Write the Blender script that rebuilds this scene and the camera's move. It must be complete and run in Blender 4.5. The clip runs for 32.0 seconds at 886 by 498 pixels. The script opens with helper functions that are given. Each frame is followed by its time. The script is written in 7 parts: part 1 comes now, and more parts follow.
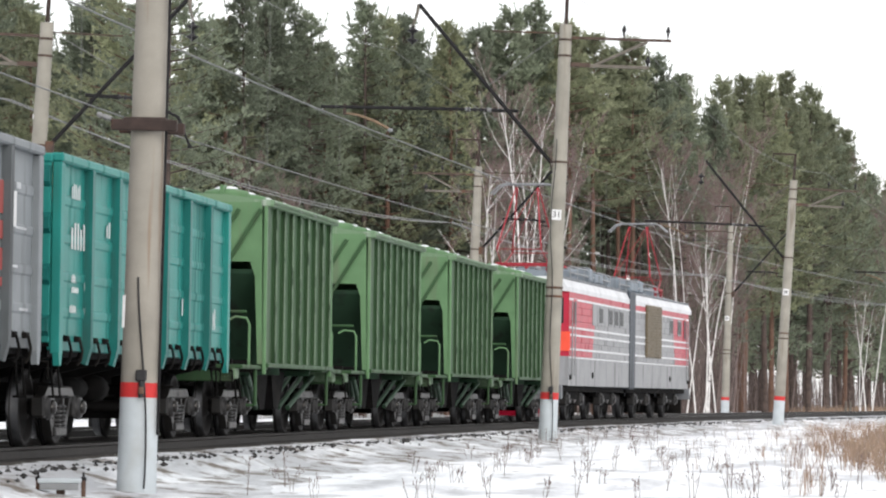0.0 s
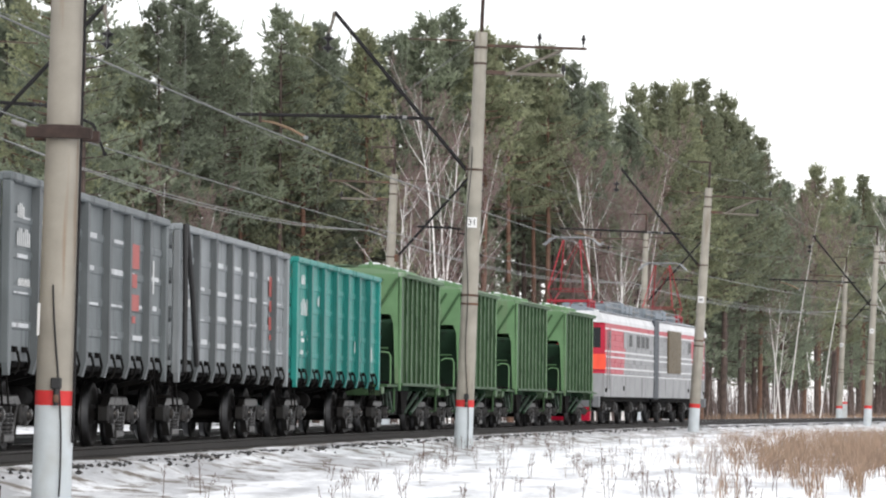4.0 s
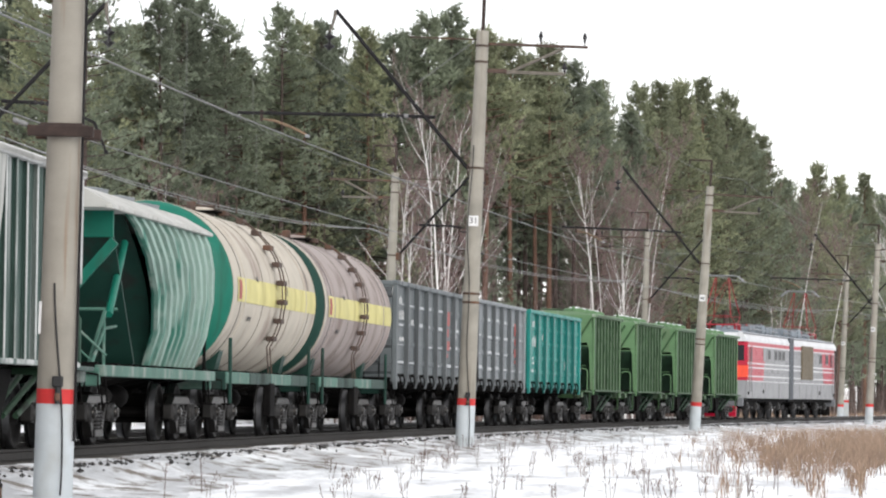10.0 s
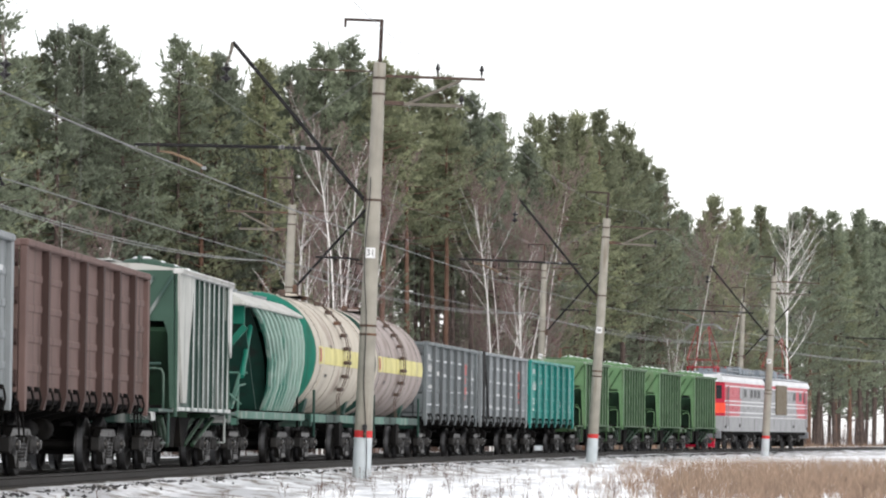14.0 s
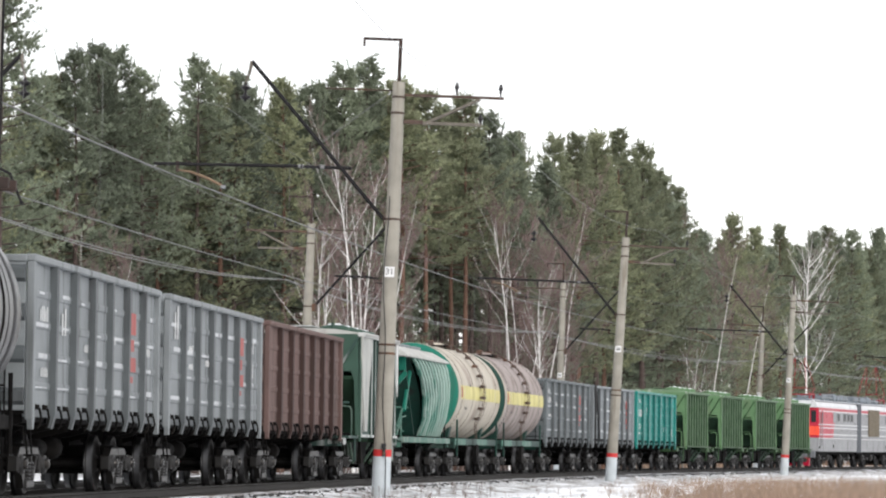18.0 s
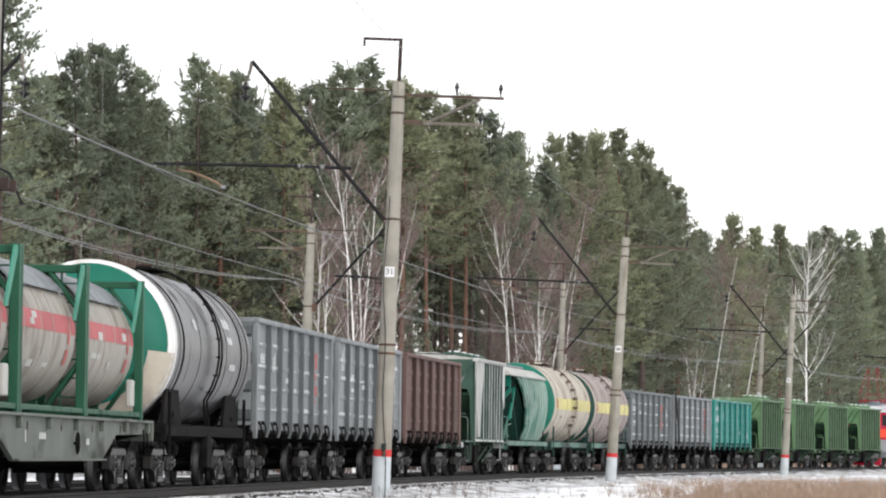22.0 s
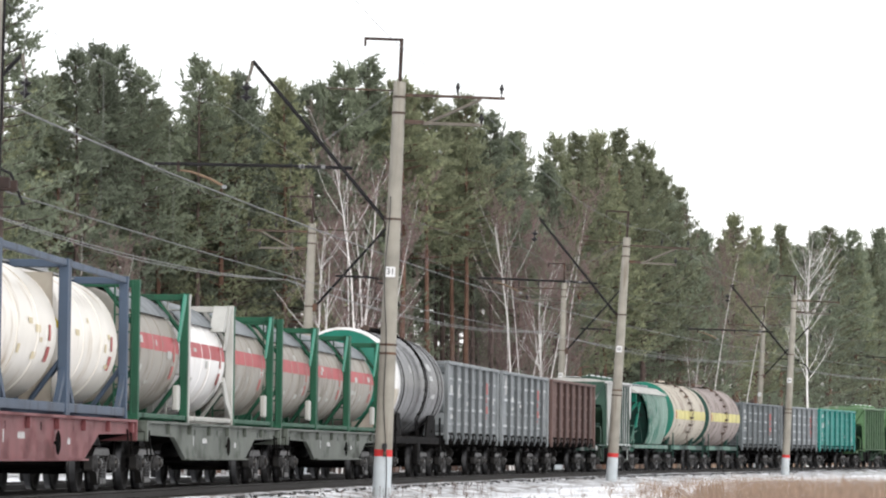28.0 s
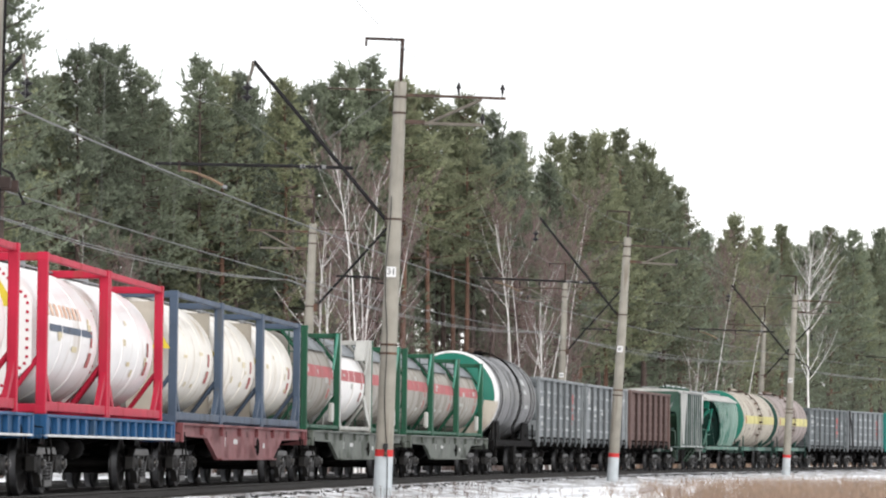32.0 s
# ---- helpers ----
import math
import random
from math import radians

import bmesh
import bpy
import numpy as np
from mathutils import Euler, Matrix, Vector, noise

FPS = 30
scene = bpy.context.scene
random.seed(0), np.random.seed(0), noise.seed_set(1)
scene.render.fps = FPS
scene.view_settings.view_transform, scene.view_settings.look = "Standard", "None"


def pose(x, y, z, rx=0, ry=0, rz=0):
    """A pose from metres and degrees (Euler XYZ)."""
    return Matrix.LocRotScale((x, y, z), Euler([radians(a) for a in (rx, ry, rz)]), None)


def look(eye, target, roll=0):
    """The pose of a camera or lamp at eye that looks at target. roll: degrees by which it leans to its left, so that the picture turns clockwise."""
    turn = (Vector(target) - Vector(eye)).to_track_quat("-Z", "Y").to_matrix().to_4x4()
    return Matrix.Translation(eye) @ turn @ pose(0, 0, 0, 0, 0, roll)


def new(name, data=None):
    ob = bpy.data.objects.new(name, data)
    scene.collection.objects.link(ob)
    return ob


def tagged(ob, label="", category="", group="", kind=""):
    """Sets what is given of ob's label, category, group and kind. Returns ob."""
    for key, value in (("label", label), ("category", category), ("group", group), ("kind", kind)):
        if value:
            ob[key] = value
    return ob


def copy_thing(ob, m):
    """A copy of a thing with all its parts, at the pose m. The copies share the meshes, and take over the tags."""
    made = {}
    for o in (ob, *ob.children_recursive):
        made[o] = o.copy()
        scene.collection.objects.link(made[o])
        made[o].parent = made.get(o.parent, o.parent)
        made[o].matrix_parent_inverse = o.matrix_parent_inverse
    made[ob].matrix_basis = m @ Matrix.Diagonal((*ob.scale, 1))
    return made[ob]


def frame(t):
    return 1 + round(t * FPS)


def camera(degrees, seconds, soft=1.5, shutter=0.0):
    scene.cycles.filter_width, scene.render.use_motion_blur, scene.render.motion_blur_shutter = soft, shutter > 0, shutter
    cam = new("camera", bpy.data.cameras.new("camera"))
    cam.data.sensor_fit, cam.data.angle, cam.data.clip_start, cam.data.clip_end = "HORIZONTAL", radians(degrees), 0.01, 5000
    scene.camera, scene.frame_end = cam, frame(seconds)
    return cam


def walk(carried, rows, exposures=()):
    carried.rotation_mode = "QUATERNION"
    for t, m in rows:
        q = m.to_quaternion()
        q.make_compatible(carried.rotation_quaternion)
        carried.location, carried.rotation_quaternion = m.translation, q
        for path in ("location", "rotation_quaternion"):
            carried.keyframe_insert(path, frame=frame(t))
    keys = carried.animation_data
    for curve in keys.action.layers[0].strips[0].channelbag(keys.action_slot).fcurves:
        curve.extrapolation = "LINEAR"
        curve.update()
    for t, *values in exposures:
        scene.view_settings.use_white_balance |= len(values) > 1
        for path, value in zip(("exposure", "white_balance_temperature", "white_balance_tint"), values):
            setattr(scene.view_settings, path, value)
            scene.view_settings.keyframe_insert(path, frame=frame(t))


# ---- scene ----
# ---- camera: a long lens on a tripod, panned a little now and then ----
LENS = 12.6054
EYE = (0.0, 0.0, 1.0)
FOCUS = 784 / math.tan(radians(LENS / 2))
cam = camera(LENS, 32.0, soft=2.1)
AIM = Matrix.Translation(EYE) @ pose(0, 0, 0, 90 + math.degrees(0.0382795), 0, 0) @ pose(0, 0, 0, 0, 0, math.degrees(0.003887))


def aimed(right, down):
    """The rest pose, panned to the right and tilted down."""
    return AIM @ pose(0, 0, 0, 0, -math.degrees(right / FOCUS), 0) @ pose(0, 0, 0, -math.degrees(down / FOCUS), 0, 0)


walk(cam, [(t, aimed(r, d)) for t, r, d in (
    (0, -145.5, 6.1), (0.5, -94.9, 1.5), (1, -44.4, -4.6), (1.5, -9.2, -6.1), (2, 7.7, -7.7), (2.5, 9.1, -9.2), (3.5, 6.1, -9.2),
    (4.5, 2, -4), (5.5, 0, 0), (9, 0, 0), (9.5, 0, -1.5), (10, 1.5, -4.6), (10.5, 6.1, -9.2), (11, 27.5, -13.8), (11.5, 78.1, -17.6),
    (12, 91.9, -35.2), (12.5, 99.5, -49.8), (13, 140.1, -52.1), (13.5, 179.1, -57.4), (14, 183.8, -61.3), (14.5, 189.9, -68.1),
    (15.5, 172, -81), (16.5, 151.6, -91.9), (17, 150.1, -94.9), (25, 150, -94.9), (27.5, 148.5, -94.9), (31, 148.5, -94.9), (32, 147, -94.9))])

# ---- overcast winter daylight ----
world = bpy.data.worlds.new("overcast")
scene.world = world
world.use_nodes = True
wn = world.node_tree
wn.nodes.clear()
w_out = wn.nodes.new("ShaderNodeOutputWorld")
w_add = wn.nodes.new("ShaderNodeAddShader")
w_sky = wn.nodes.new("ShaderNodeTexSky")
w_sky.sky_type, w_sky.sun_disc = "NISHITA", False
w_sky.sun_elevation, w_sky.sun_rotation = radians(28), radians(150)
w_b1 = wn.nodes.new("ShaderNodeBackground")
w_b1.inputs["Strength"].default_value = 0.02
w_b2 = wn.nodes.new("ShaderNodeBackground")
w_b2.inputs["Color"].default_value = (1.0, 0.99, 1.0, 1)
w_b2.inputs["Strength"].default_value = 1.0
wn.links.new(w_sky.outputs[0], w_b1.inputs["Color"])
wn.links.new(w_b1.outputs[0], w_add.inputs[0])
wn.links.new(w_b2.outputs[0], w_add.inputs[1])
wn.links.new(w_add.outputs[0], w_out.inputs["Surface"])
sun = new("sun", bpy.data.lights.new("sun", "SUN"))
sun.data.energy, sun.data.angle, sun.data.color = 1.4, radians(40), (1.0, 0.97, 0.93)
sun.matrix_world = look((50, -80, 50), (0, 60, 0))
scene.view_settings.exposure = 0.3


# ---- materials ----
def material(name, col, rough=0.6, metal=0.0, vary=0.25, grain=6.0, bump=0.15, dirt=None, dirt_amount=0.4, dirt_scale=(1.2, 1.2, 1.2),
             fine=60.0, island=0.0, spec=0.5, dirt_rough=0.85, leaf=0.0, tone=0.8, each=0.0):
    """A painted or raw surface: tone that drifts at two scales, a second colour of dirt, rust or bleaching, and fine relief, in metres."""
    col = tuple(c * tone for c in col)
    dirt = tuple(c * tone for c in dirt) if dirt else None
    m = bpy.data.materials.new(name)
    m.use_nodes = True
    nt = m.node_tree
    b = nt.nodes["Principled BSDF"]
    b.inputs["Metallic"].default_value = metal
    b.inputs["Specular IOR Level"].default_value = spec
    tc = nt.nodes.new("ShaderNodeTexCoord")
    oi = nt.nodes.new("ShaderNodeObjectInfo")
    shift = nt.nodes.new("ShaderNodeVectorMath")
    shift.operation = "MULTIPLY_ADD"
    comb = nt.nodes.new("ShaderNodeCombineXYZ")
    for k in range(3):
        nt.links.new(oi.outputs["Random"], comb.inputs[k])
    nt.links.new(comb.outputs[0], shift.inputs[0])
    shift.inputs[1].default_value = (37, 53, 71)
    nt.links.new(tc.outputs["Object"], shift.inputs[2])

    def noise_tex(scale, vec=None, detail=4.0):
        n = nt.nodes.new("ShaderNodeTexNoise")
        n.inputs["Scale"].default_value = scale
        n.inputs["Detail"].default_value = detail
        nt.links.new(vec or shift.outputs[0], n.inputs["Vector"])
        return n.outputs["Fac"]

    def mix(fac, a, c, mode="MIX"):
        x = nt.nodes.new("ShaderNodeMix")
        x.data_type, x.blend_type = "RGBA", mode
        nt.links.new(fac, x.inputs["Factor"])
        for sock, val in ((x.inputs["A"], a), (x.inputs["B"], c)):
            if isinstance(val, tuple):
                sock.default_value = (*val, 1)
            else:
                nt.links.new(val, sock)
        return x.outputs["Result"]

    def ramp(fac, lo, hi, to=1.0):
        r = nt.nodes.new("ShaderNodeMapRange")
        r.inputs["From Min"].default_value, r.inputs["From Max"].default_value = lo, hi
        r.inputs["To Max"].default_value = to
        nt.links.new(fac, r.inputs["Value"])
        return r.outputs["Result"]

    dark = tuple(c * (1 - vary) for c in col)
    lite = tuple(min(1, c * (1 + vary)) for c in col)
    out = mix(ramp(noise_tex(grain), 0.3, 0.7), dark, lite)
    out = mix(ramp(noise_tex(fine), 0.35, 0.75, 0.35), out, dark)
    if dirt:
        mp = nt.nodes.new("ShaderNodeMapping")
        mp.inputs["Scale"].default_value = dirt_scale
        nt.links.new(shift.outputs[0], mp.inputs["Vector"])
        k = noise_tex(1.0, mp.outputs[0], 6.0)
        mask = ramp(k, 0.72 - 0.42 * dirt_amount, 0.86 - 0.36 * dirt_amount)
        out = mix(mask, out, dirt)
        rr = nt.nodes.new("ShaderNodeMapRange")
        rr.inputs["To Min"].default_value, rr.inputs["To Max"].default_value = rough, dirt_rough
        nt.links.new(mask, rr.inputs["Value"])
        nt.links.new(rr.outputs["Result"], b.inputs["Roughness"])
    else:
        b.inputs["Roughness"].default_value = rough
    if island:
        g = nt.nodes.new("ShaderNodeNewGeometry")
        hv = nt.nodes.new("ShaderNodeHueSaturation")
        rr = nt.nodes.new("ShaderNodeMapRange")
        rr.inputs["To Min"].default_value, rr.inputs["To Max"].default_value = 1 - island, 1 + island
        nt.links.new(g.outputs["Random Per Island"], rr.inputs["Value"])
        nt.links.new(rr.outputs["Result"], hv.inputs["Value"])
        nt.links.new(out, hv.inputs["Color"])
        out = hv.outputs["Color"]
    if each:
        # every object its own shade: darker and bluer, or lighter and yellower
        hv = nt.nodes.new("ShaderNodeHueSaturation")
        for sock, lo, hi in (("Value", 1 - each, 1 + each), ("Hue", 0.503, 0.488), ("Saturation", 1.02, 1.14)):
            rr = nt.nodes.new("ShaderNodeMapRange")
            rr.inputs["To Min"].default_value, rr.inputs["To Max"].default_value = lo, hi
            nt.links.new(oi.outputs["Random"], rr.inputs["Value"])
            nt.links.new(rr.outputs["Result"], hv.inputs[sock])
        nt.links.new(out, hv.inputs["Color"])
        out = hv.outputs["Color"]
    nt.links.new(out, b.inputs["Base Color"])
    if bump:
        bp = nt.nodes.new("ShaderNodeBump")
        bp.inputs["Strength"].default_value = bump
        bp.inputs["Distance"].default_value = 0.02
        nt.links.new(noise_tex(fine), bp.inputs["Height"])
        nt.links.new(bp.outputs[0], b.inputs["Normal"])
    if leaf:
        tr = nt.nodes.new("ShaderNodeBsdfTranslucent")
        nt.links.new(out, tr.inputs["Color"])
        mx = nt.nodes.new("ShaderNodeMixShader")
        mx.inputs[0].default_value = leaf
        nt.links.new(b.outputs[0], mx.inputs[1])
        nt.links.new(tr.outputs[0], mx.inputs[2])
        nt.links.new(mx.outputs[0], nt.nodes["Material Output"].inputs["Surface"])
    return m


STREAK = (3.0, 3.0, 0.35)
M = dict(
    concrete=material("concrete", (0.33, 0.31, 0.265), 0.9, vary=0.18, grain=2.0, dirt=(0.22, 0.19, 0.15), dirt_amount=0.35, dirt_scale=(5, 5, 0.5)),
    concrete_rusty=material("concrete_rusty", (0.34, 0.315, 0.27), 0.9, vary=0.18, grain=2.0, dirt=(0.25, 0.165, 0.10), dirt_amount=0.30, dirt_scale=(7, 7, 0.35)),
    whitewash=material("whitewash", (0.56, 0.61, 0.64), 0.9, vary=0.08, grain=3.0, dirt=(0.45, 0.46, 0.45), dirt_amount=0.4),
    band_red=material("band_red", (0.62, 0.03, 0.03), 0.7, vary=0.12),
    rust=material("rust", (0.085, 0.055, 0.042), 0.85, vary=0.35, grain=9, dirt=(0.16, 0.07, 0.035), dirt_amount=0.4),
    rust_dark=material("rust_dark", (0.045, 0.028, 0.023), 0.9, vary=0.4, grain=9, dirt=(0.11, 0.045, 0.025), dirt_amount=0.35),
    iron=material("iron", (0.018, 0.017, 0.018), 0.8, metal=0.0, spec=0.2, vary=0.3),
    galv=material("galv", (0.33, 0.34, 0.35), 0.5, metal=0.6, vary=0.15),
    porcelain=material("porcelain", (0.015, 0.013, 0.015), 0.4, spec=0.3, vary=0.1, bump=0),
    glassins=material("glassins", (0.22, 0.22, 0.22), 0.2, vary=0.1, bump=0),
    wire=material("wire", (0.24, 0.24, 0.24), 0.5, metal=0.4, vary=0.1, bump=0),
    plate=material("plate", (0.8, 0.8, 0.8), 0.5, vary=0.05),
    black=material("black", (0.012, 0.012, 0.013), 0.6, vary=0.2),
    under=material("under", (0.009, 0.0085, 0.0085), 0.85, spec=0.06, vary=0.4, dirt=(0.02, 0.018, 0.016), dirt_amount=0.45),
    wheel=material("wheel", (0.011, 0.010, 0.0098), 0.6, spec=0.1, vary=0.3, dirt=(0.022, 0.023, 0.021), dirt_amount=0.3),
    bogie=material("bogie", (0.012, 0.011, 0.0105), 0.42, spec=0.4, vary=0.4, dirt=(0.034, 0.03, 0.028), dirt_amount=0.3, dirt_scale=(5, 5, 5)),
    steel=material("steel", (0.42, 0.42, 0.43), 0.28, metal=1.0, vary=0.1),
    tread=material("tread", (0.08, 0.08, 0.082), 0.35, metal=1.0, vary=0.2),
    cap=material("cap", (0.05, 0.047, 0.045), 0.25, metal=0.8, vary=0.4, grain=14, dirt=(0.05, 0.045, 0.04), dirt_amount=0.45, dirt_scale=(6, 6, 6)),
    rail=material("rail", (0.026, 0.022, 0.02), 0.7, metal=0.4, vary=0.3),
    sleeper=material("sleeper", (0.085, 0.078, 0.07), 0.95, vary=0.25),
    ballast=material("ballast", (0.028, 0.027, 0.027), 0.95, vary=0.5, grain=14, fine=34, bump=0.9, dirt=(0.62, 0.64, 0.67), dirt_amount=0.16, dirt_scale=(1.4, 0.35, 1)),
    stone=material("stone", (0.055, 0.053, 0.052), 0.95, vary=0.3, island=0.5),
    bark_pine=material("bark_pine", (0.095, 0.068, 0.058), 0.95, vary=0.45, grain=3, fine=14, bump=0.8),
    bark_orange=material("bark_orange", (0.16, 0.088, 0.06), 0.9, vary=0.3, grain=3, fine=14, bump=0.5),
    bark_grey=material("bark_grey", (0.11, 0.095, 0.085), 0.95, vary=0.35, grain=3, fine=14, bump=0.6),
    birch=material("birch", (0.78, 0.76, 0.74), 0.8, tone=1.0, vary=0.12, grain=4, dirt=(0.05, 0.045, 0.04), dirt_amount=0.32, dirt_scale=(2.2, 2.2, 5)),
    twig=material("twig", (0.215, 0.15, 0.142), 0.9, tone=1.0, vary=0.25, bump=0),
    needles=material("needles", (0.27, 0.292, 0.195), 0.7, tone=1.0, each=0.24, vary=0.3, grain=0.4, fine=2.5, island=0.22, bump=0, leaf=0.5),
    needles_b=material("needles_b", (0.24, 0.274, 0.202), 0.7, tone=1.0, each=0.22, vary=0.3, grain=0.4, fine=2.5, island=0.22, bump=0, leaf=0.5),
    arm_tan=material("arm_tan", (0.21, 0.14, 0.088), 0.8, vary=0.25),
    arm_grey=material("arm_grey", (0.17, 0.15, 0.125), 0.85, vary=0.25),
    reed=material("reed", (0.225, 0.155, 0.112), 0.9, tone=1.0, vary=0.25, grain=0.8, fine=3, island=0.5, dirt=(0.38, 0.29, 0.20), dirt_amount=0.4, bump=0),
    stalk=material("stalk", (0.15, 0.105, 0.085), 0.9, tone=1.0, vary=0.25, island=0.3, bump=0),
    brush=material("brush", (0.175, 0.135, 0.125), 0.95, tone=1.0, vary=0.3, island=0.35, bump=0),
)


def snow_ground(name="snow_ground", slush=0.475, earth=0.60):
    """Old trodden snow, slush and bare brown earth."""
    m = bpy.data.materials.new(name)
    m.use_nodes = True
    nt = m.node_tree
    b = nt.nodes["Principled BSDF"]
    tc = nt.nodes.new("ShaderNodeTexCoord")

    def fac(scale, lo, hi, detail=6.0, stretch=(1, 1, 1)):
        mp = nt.nodes.new("ShaderNodeMapping")
        mp.inputs["Scale"].default_value = stretch
        nt.links.new(tc.outputs["Object"], mp.inputs["Vector"])
        n = nt.nodes.new("ShaderNodeTexNoise")
        n.inputs["Scale"].default_value, n.inputs["Detail"].default_value = scale, detail
        n.inputs["Roughness"].default_value = 0.62
        nt.links.new(mp.outputs[0], n.inputs["Vector"])
        r = nt.nodes.new("ShaderNodeMapRange")
        r.inputs["From Min"].default_value, r.inputs["From Max"].default_value = lo, hi
        nt.links.new(n.outputs["Fac"], r.inputs["Value"])
        return r.outputs["Result"], n.outputs["Fac"]

    def mix(f, a, c):
        x = nt.nodes.new("ShaderNodeMix")
        x.data_type = "RGBA"
        nt.links.new(f, x.inputs["Factor"])
        for sock, val in ((x.inputs["A"], a), (x.inputs["B"], c)):
            if isinstance(val, tuple):
                sock.default_value = (*val, 1)
            else:
                nt.links.new(val, sock)
        return x.outputs["Result"]

    f1, _ = fac(0.55, slush, slush + 0.16, 7, (1.5, 0.35, 1))
    f2, _ = fac(1.7, earth, earth + 0.12, 8, (1.3, 0.5, 1))
    f3, raw = fac(9.0, 0.3, 0.7, 6)
    snow = mix(f3, (0.92, 0.93, 0.95), (0.80, 0.82, 0.85))
    out = mix(f1, snow, (0.47, 0.48, 0.50))
    out = mix(f2, out, (0.15, 0.125, 0.10))
    nt.links.new(out, b.inputs["Base Color"])
    b.inputs["Roughness"].default_value = 0.75
    bp = nt.nodes.new("ShaderNodeBump")
    bp.inputs["Strength"].default_value, bp.inputs["Distance"].default_value = 0.6, 0.05
    nt.links.new(raw, bp.inputs["Height"])
    nt.links.new(bp.outputs[0], b.inputs["Normal"])
    return m


M["snow"] = snow_ground()
M["bank"] = snow_ground("snow_bank", 0.38, 0.50)


# ---- mesh helpers ----
class Geo:
    """Vertices and faces that are gathered into one mesh."""

    def __init__(self):
        self.v, self.f, self.s = [], [], []

    def add(self, verts, faces, smooth=False):
        n = len(self.v)
        self.v += [tuple(p) for p in verts]
        self.f += [tuple(n + i for i in f) for f in faces]
        self.s += [smooth] * len(faces)
        return self

    def box(self, x0, x1, y0, y1, z0, z1, c=0.0, m=None):
        if c <= 0:
            vs = [(x, y, z) for x in (x0, x1) for y in (y0, y1) for z in (z0, z1)]
            fs = [(0, 1, 3, 2), (4, 6, 7, 5), (0, 4, 5, 1), (2, 3, 7, 6), (0, 2, 6, 4), (1, 5, 7, 3)]
        else:
            vs, ix = [], {}
            for sx in (0, 1):
                for sy in (0, 1):
                    for sz in (0, 1):
                        p = [(x0, x1)[sx], (y0, y1)[sy], (z0, z1)[sz]]
                        d = [c * (1 - 2 * sx), c * (1 - 2 * sy), c * (1 - 2 * sz)]
                        for ax in range(3):
                            q = [p[k] + (0 if k == ax else d[k]) for k in range(3)]
                            ix[sx, sy, sz, ax] = len(vs)
                            vs.append(q)
            fs = []
            for ax in range(3):
                o = [k for k in range(3) if k != ax]
                for side in (0, 1):
                    ring = []
                    for a, b in ((0, 0), (1, 0), (1, 1), (0, 1)):
                        k = [0, 0, 0]
                        k[ax], k[o[0]], k[o[1]] = side, a, b
                        ring.append(ix[(*k, ax)])
                    fs.append(ring if (side == 1) == (ax != 1) else ring[::-1])
            for ax in range(3):
                o = [k for k in range(3) if k != ax]
                for a in (0, 1):
                    for b in (0, 1):
                        k0, k1 = [0, 0, 0], [0, 0, 0]
                        k0[o[0]] = k1[o[0]] = a
                        k0[o[1]] = k1[o[1]] = b
                        k1[ax] = 1
                        r = [ix[(*k0, o[0])], ix[(*k1, o[0])], ix[(*k1, o[1])], ix[(*k0, o[1])]]
                        fs.append(r if ((a + b) % 2 == 0) == (ax != 1) else r[::-1])
            for sx in (0, 1):
                for sy in (0, 1):
                    for sz in (0, 1):
                        r = [ix[sx, sy, sz, k] for k in range(3)]
                        fs.append(r if (sx + sy + sz) % 2 else r[::-1])
        if m is not None:
            vs = [m @ Vector(p) for p in vs]
        return self.add(vs, fs)

    def tube(self, pts, r, n=8, cap=True, smooth=True):
        """A round bar along points; r one radius or one for each point."""
        pts = [Vector(p) for p in pts]
        rs = r if isinstance(r, (list, tuple)) else [r] * len(pts)
        vs, fs = [], []
        up = None
        for i, p in enumerate(pts):
            d = (pts[min(i + 1, len(pts) - 1)] - pts[max(i - 1, 0)]).normalized()
            if up is None:
                up = Vector((0, 0, 1)) if abs(d.z) < 0.9 else Vector((1, 0, 0))
            a = d.cross(up).normalized()
            b = a.cross(d).normalized()
            up = b
            vs += [p + (a * math.cos(2 * math.pi * k / n) + b * math.sin(2 * math.pi * k / n)) * rs[i] for k in range(n)]
        for i in range(len(pts) - 1):
            for k in range(n):
                k2 = (k + 1) % n
                fs.append((i * n + k2, i * n + k, (i + 1) * n + k, (i + 1) * n + k2))
        self.add(vs, fs, smooth)
        if cap:
            self.add(vs[:n], [tuple(range(n))])
            self.add(vs[-n:], [tuple(range(n - 1, -1, -1))])
        return self

    def lathe(self, prof, axis, m, n=16, smooth=True, arc=(0.0, 2 * math.pi)):
        """A profile of (along, radius) turned about 'axis' ('x', 'y' or 'z'), then moved by m."""
        full = abs(arc[1] - arc[0] - 2 * math.pi) < 1e-6
        cnt = n if full else n + 1
        vs, fs = [], []
        for a, r in prof:
            for k in range(cnt):
                t = arc[0] + (arc[1] - arc[0]) * k / n
                c, s = r * math.cos(t), r * math.sin(t)
                vs.append(m @ Vector({"x": (a, c, s), "y": (c, a, s), "z": (c, s, a)}[axis]))
        for i in range(len(prof) - 1):
            for k in range(n):
                k2 = (k + 1) % cnt
                q = (i * cnt + k, i * cnt + k2, (i + 1) * cnt + k2, (i + 1) * cnt + k)
                fs.append(q if axis != "y" else q[::-1])
        return self.add(vs, fs, smooth)

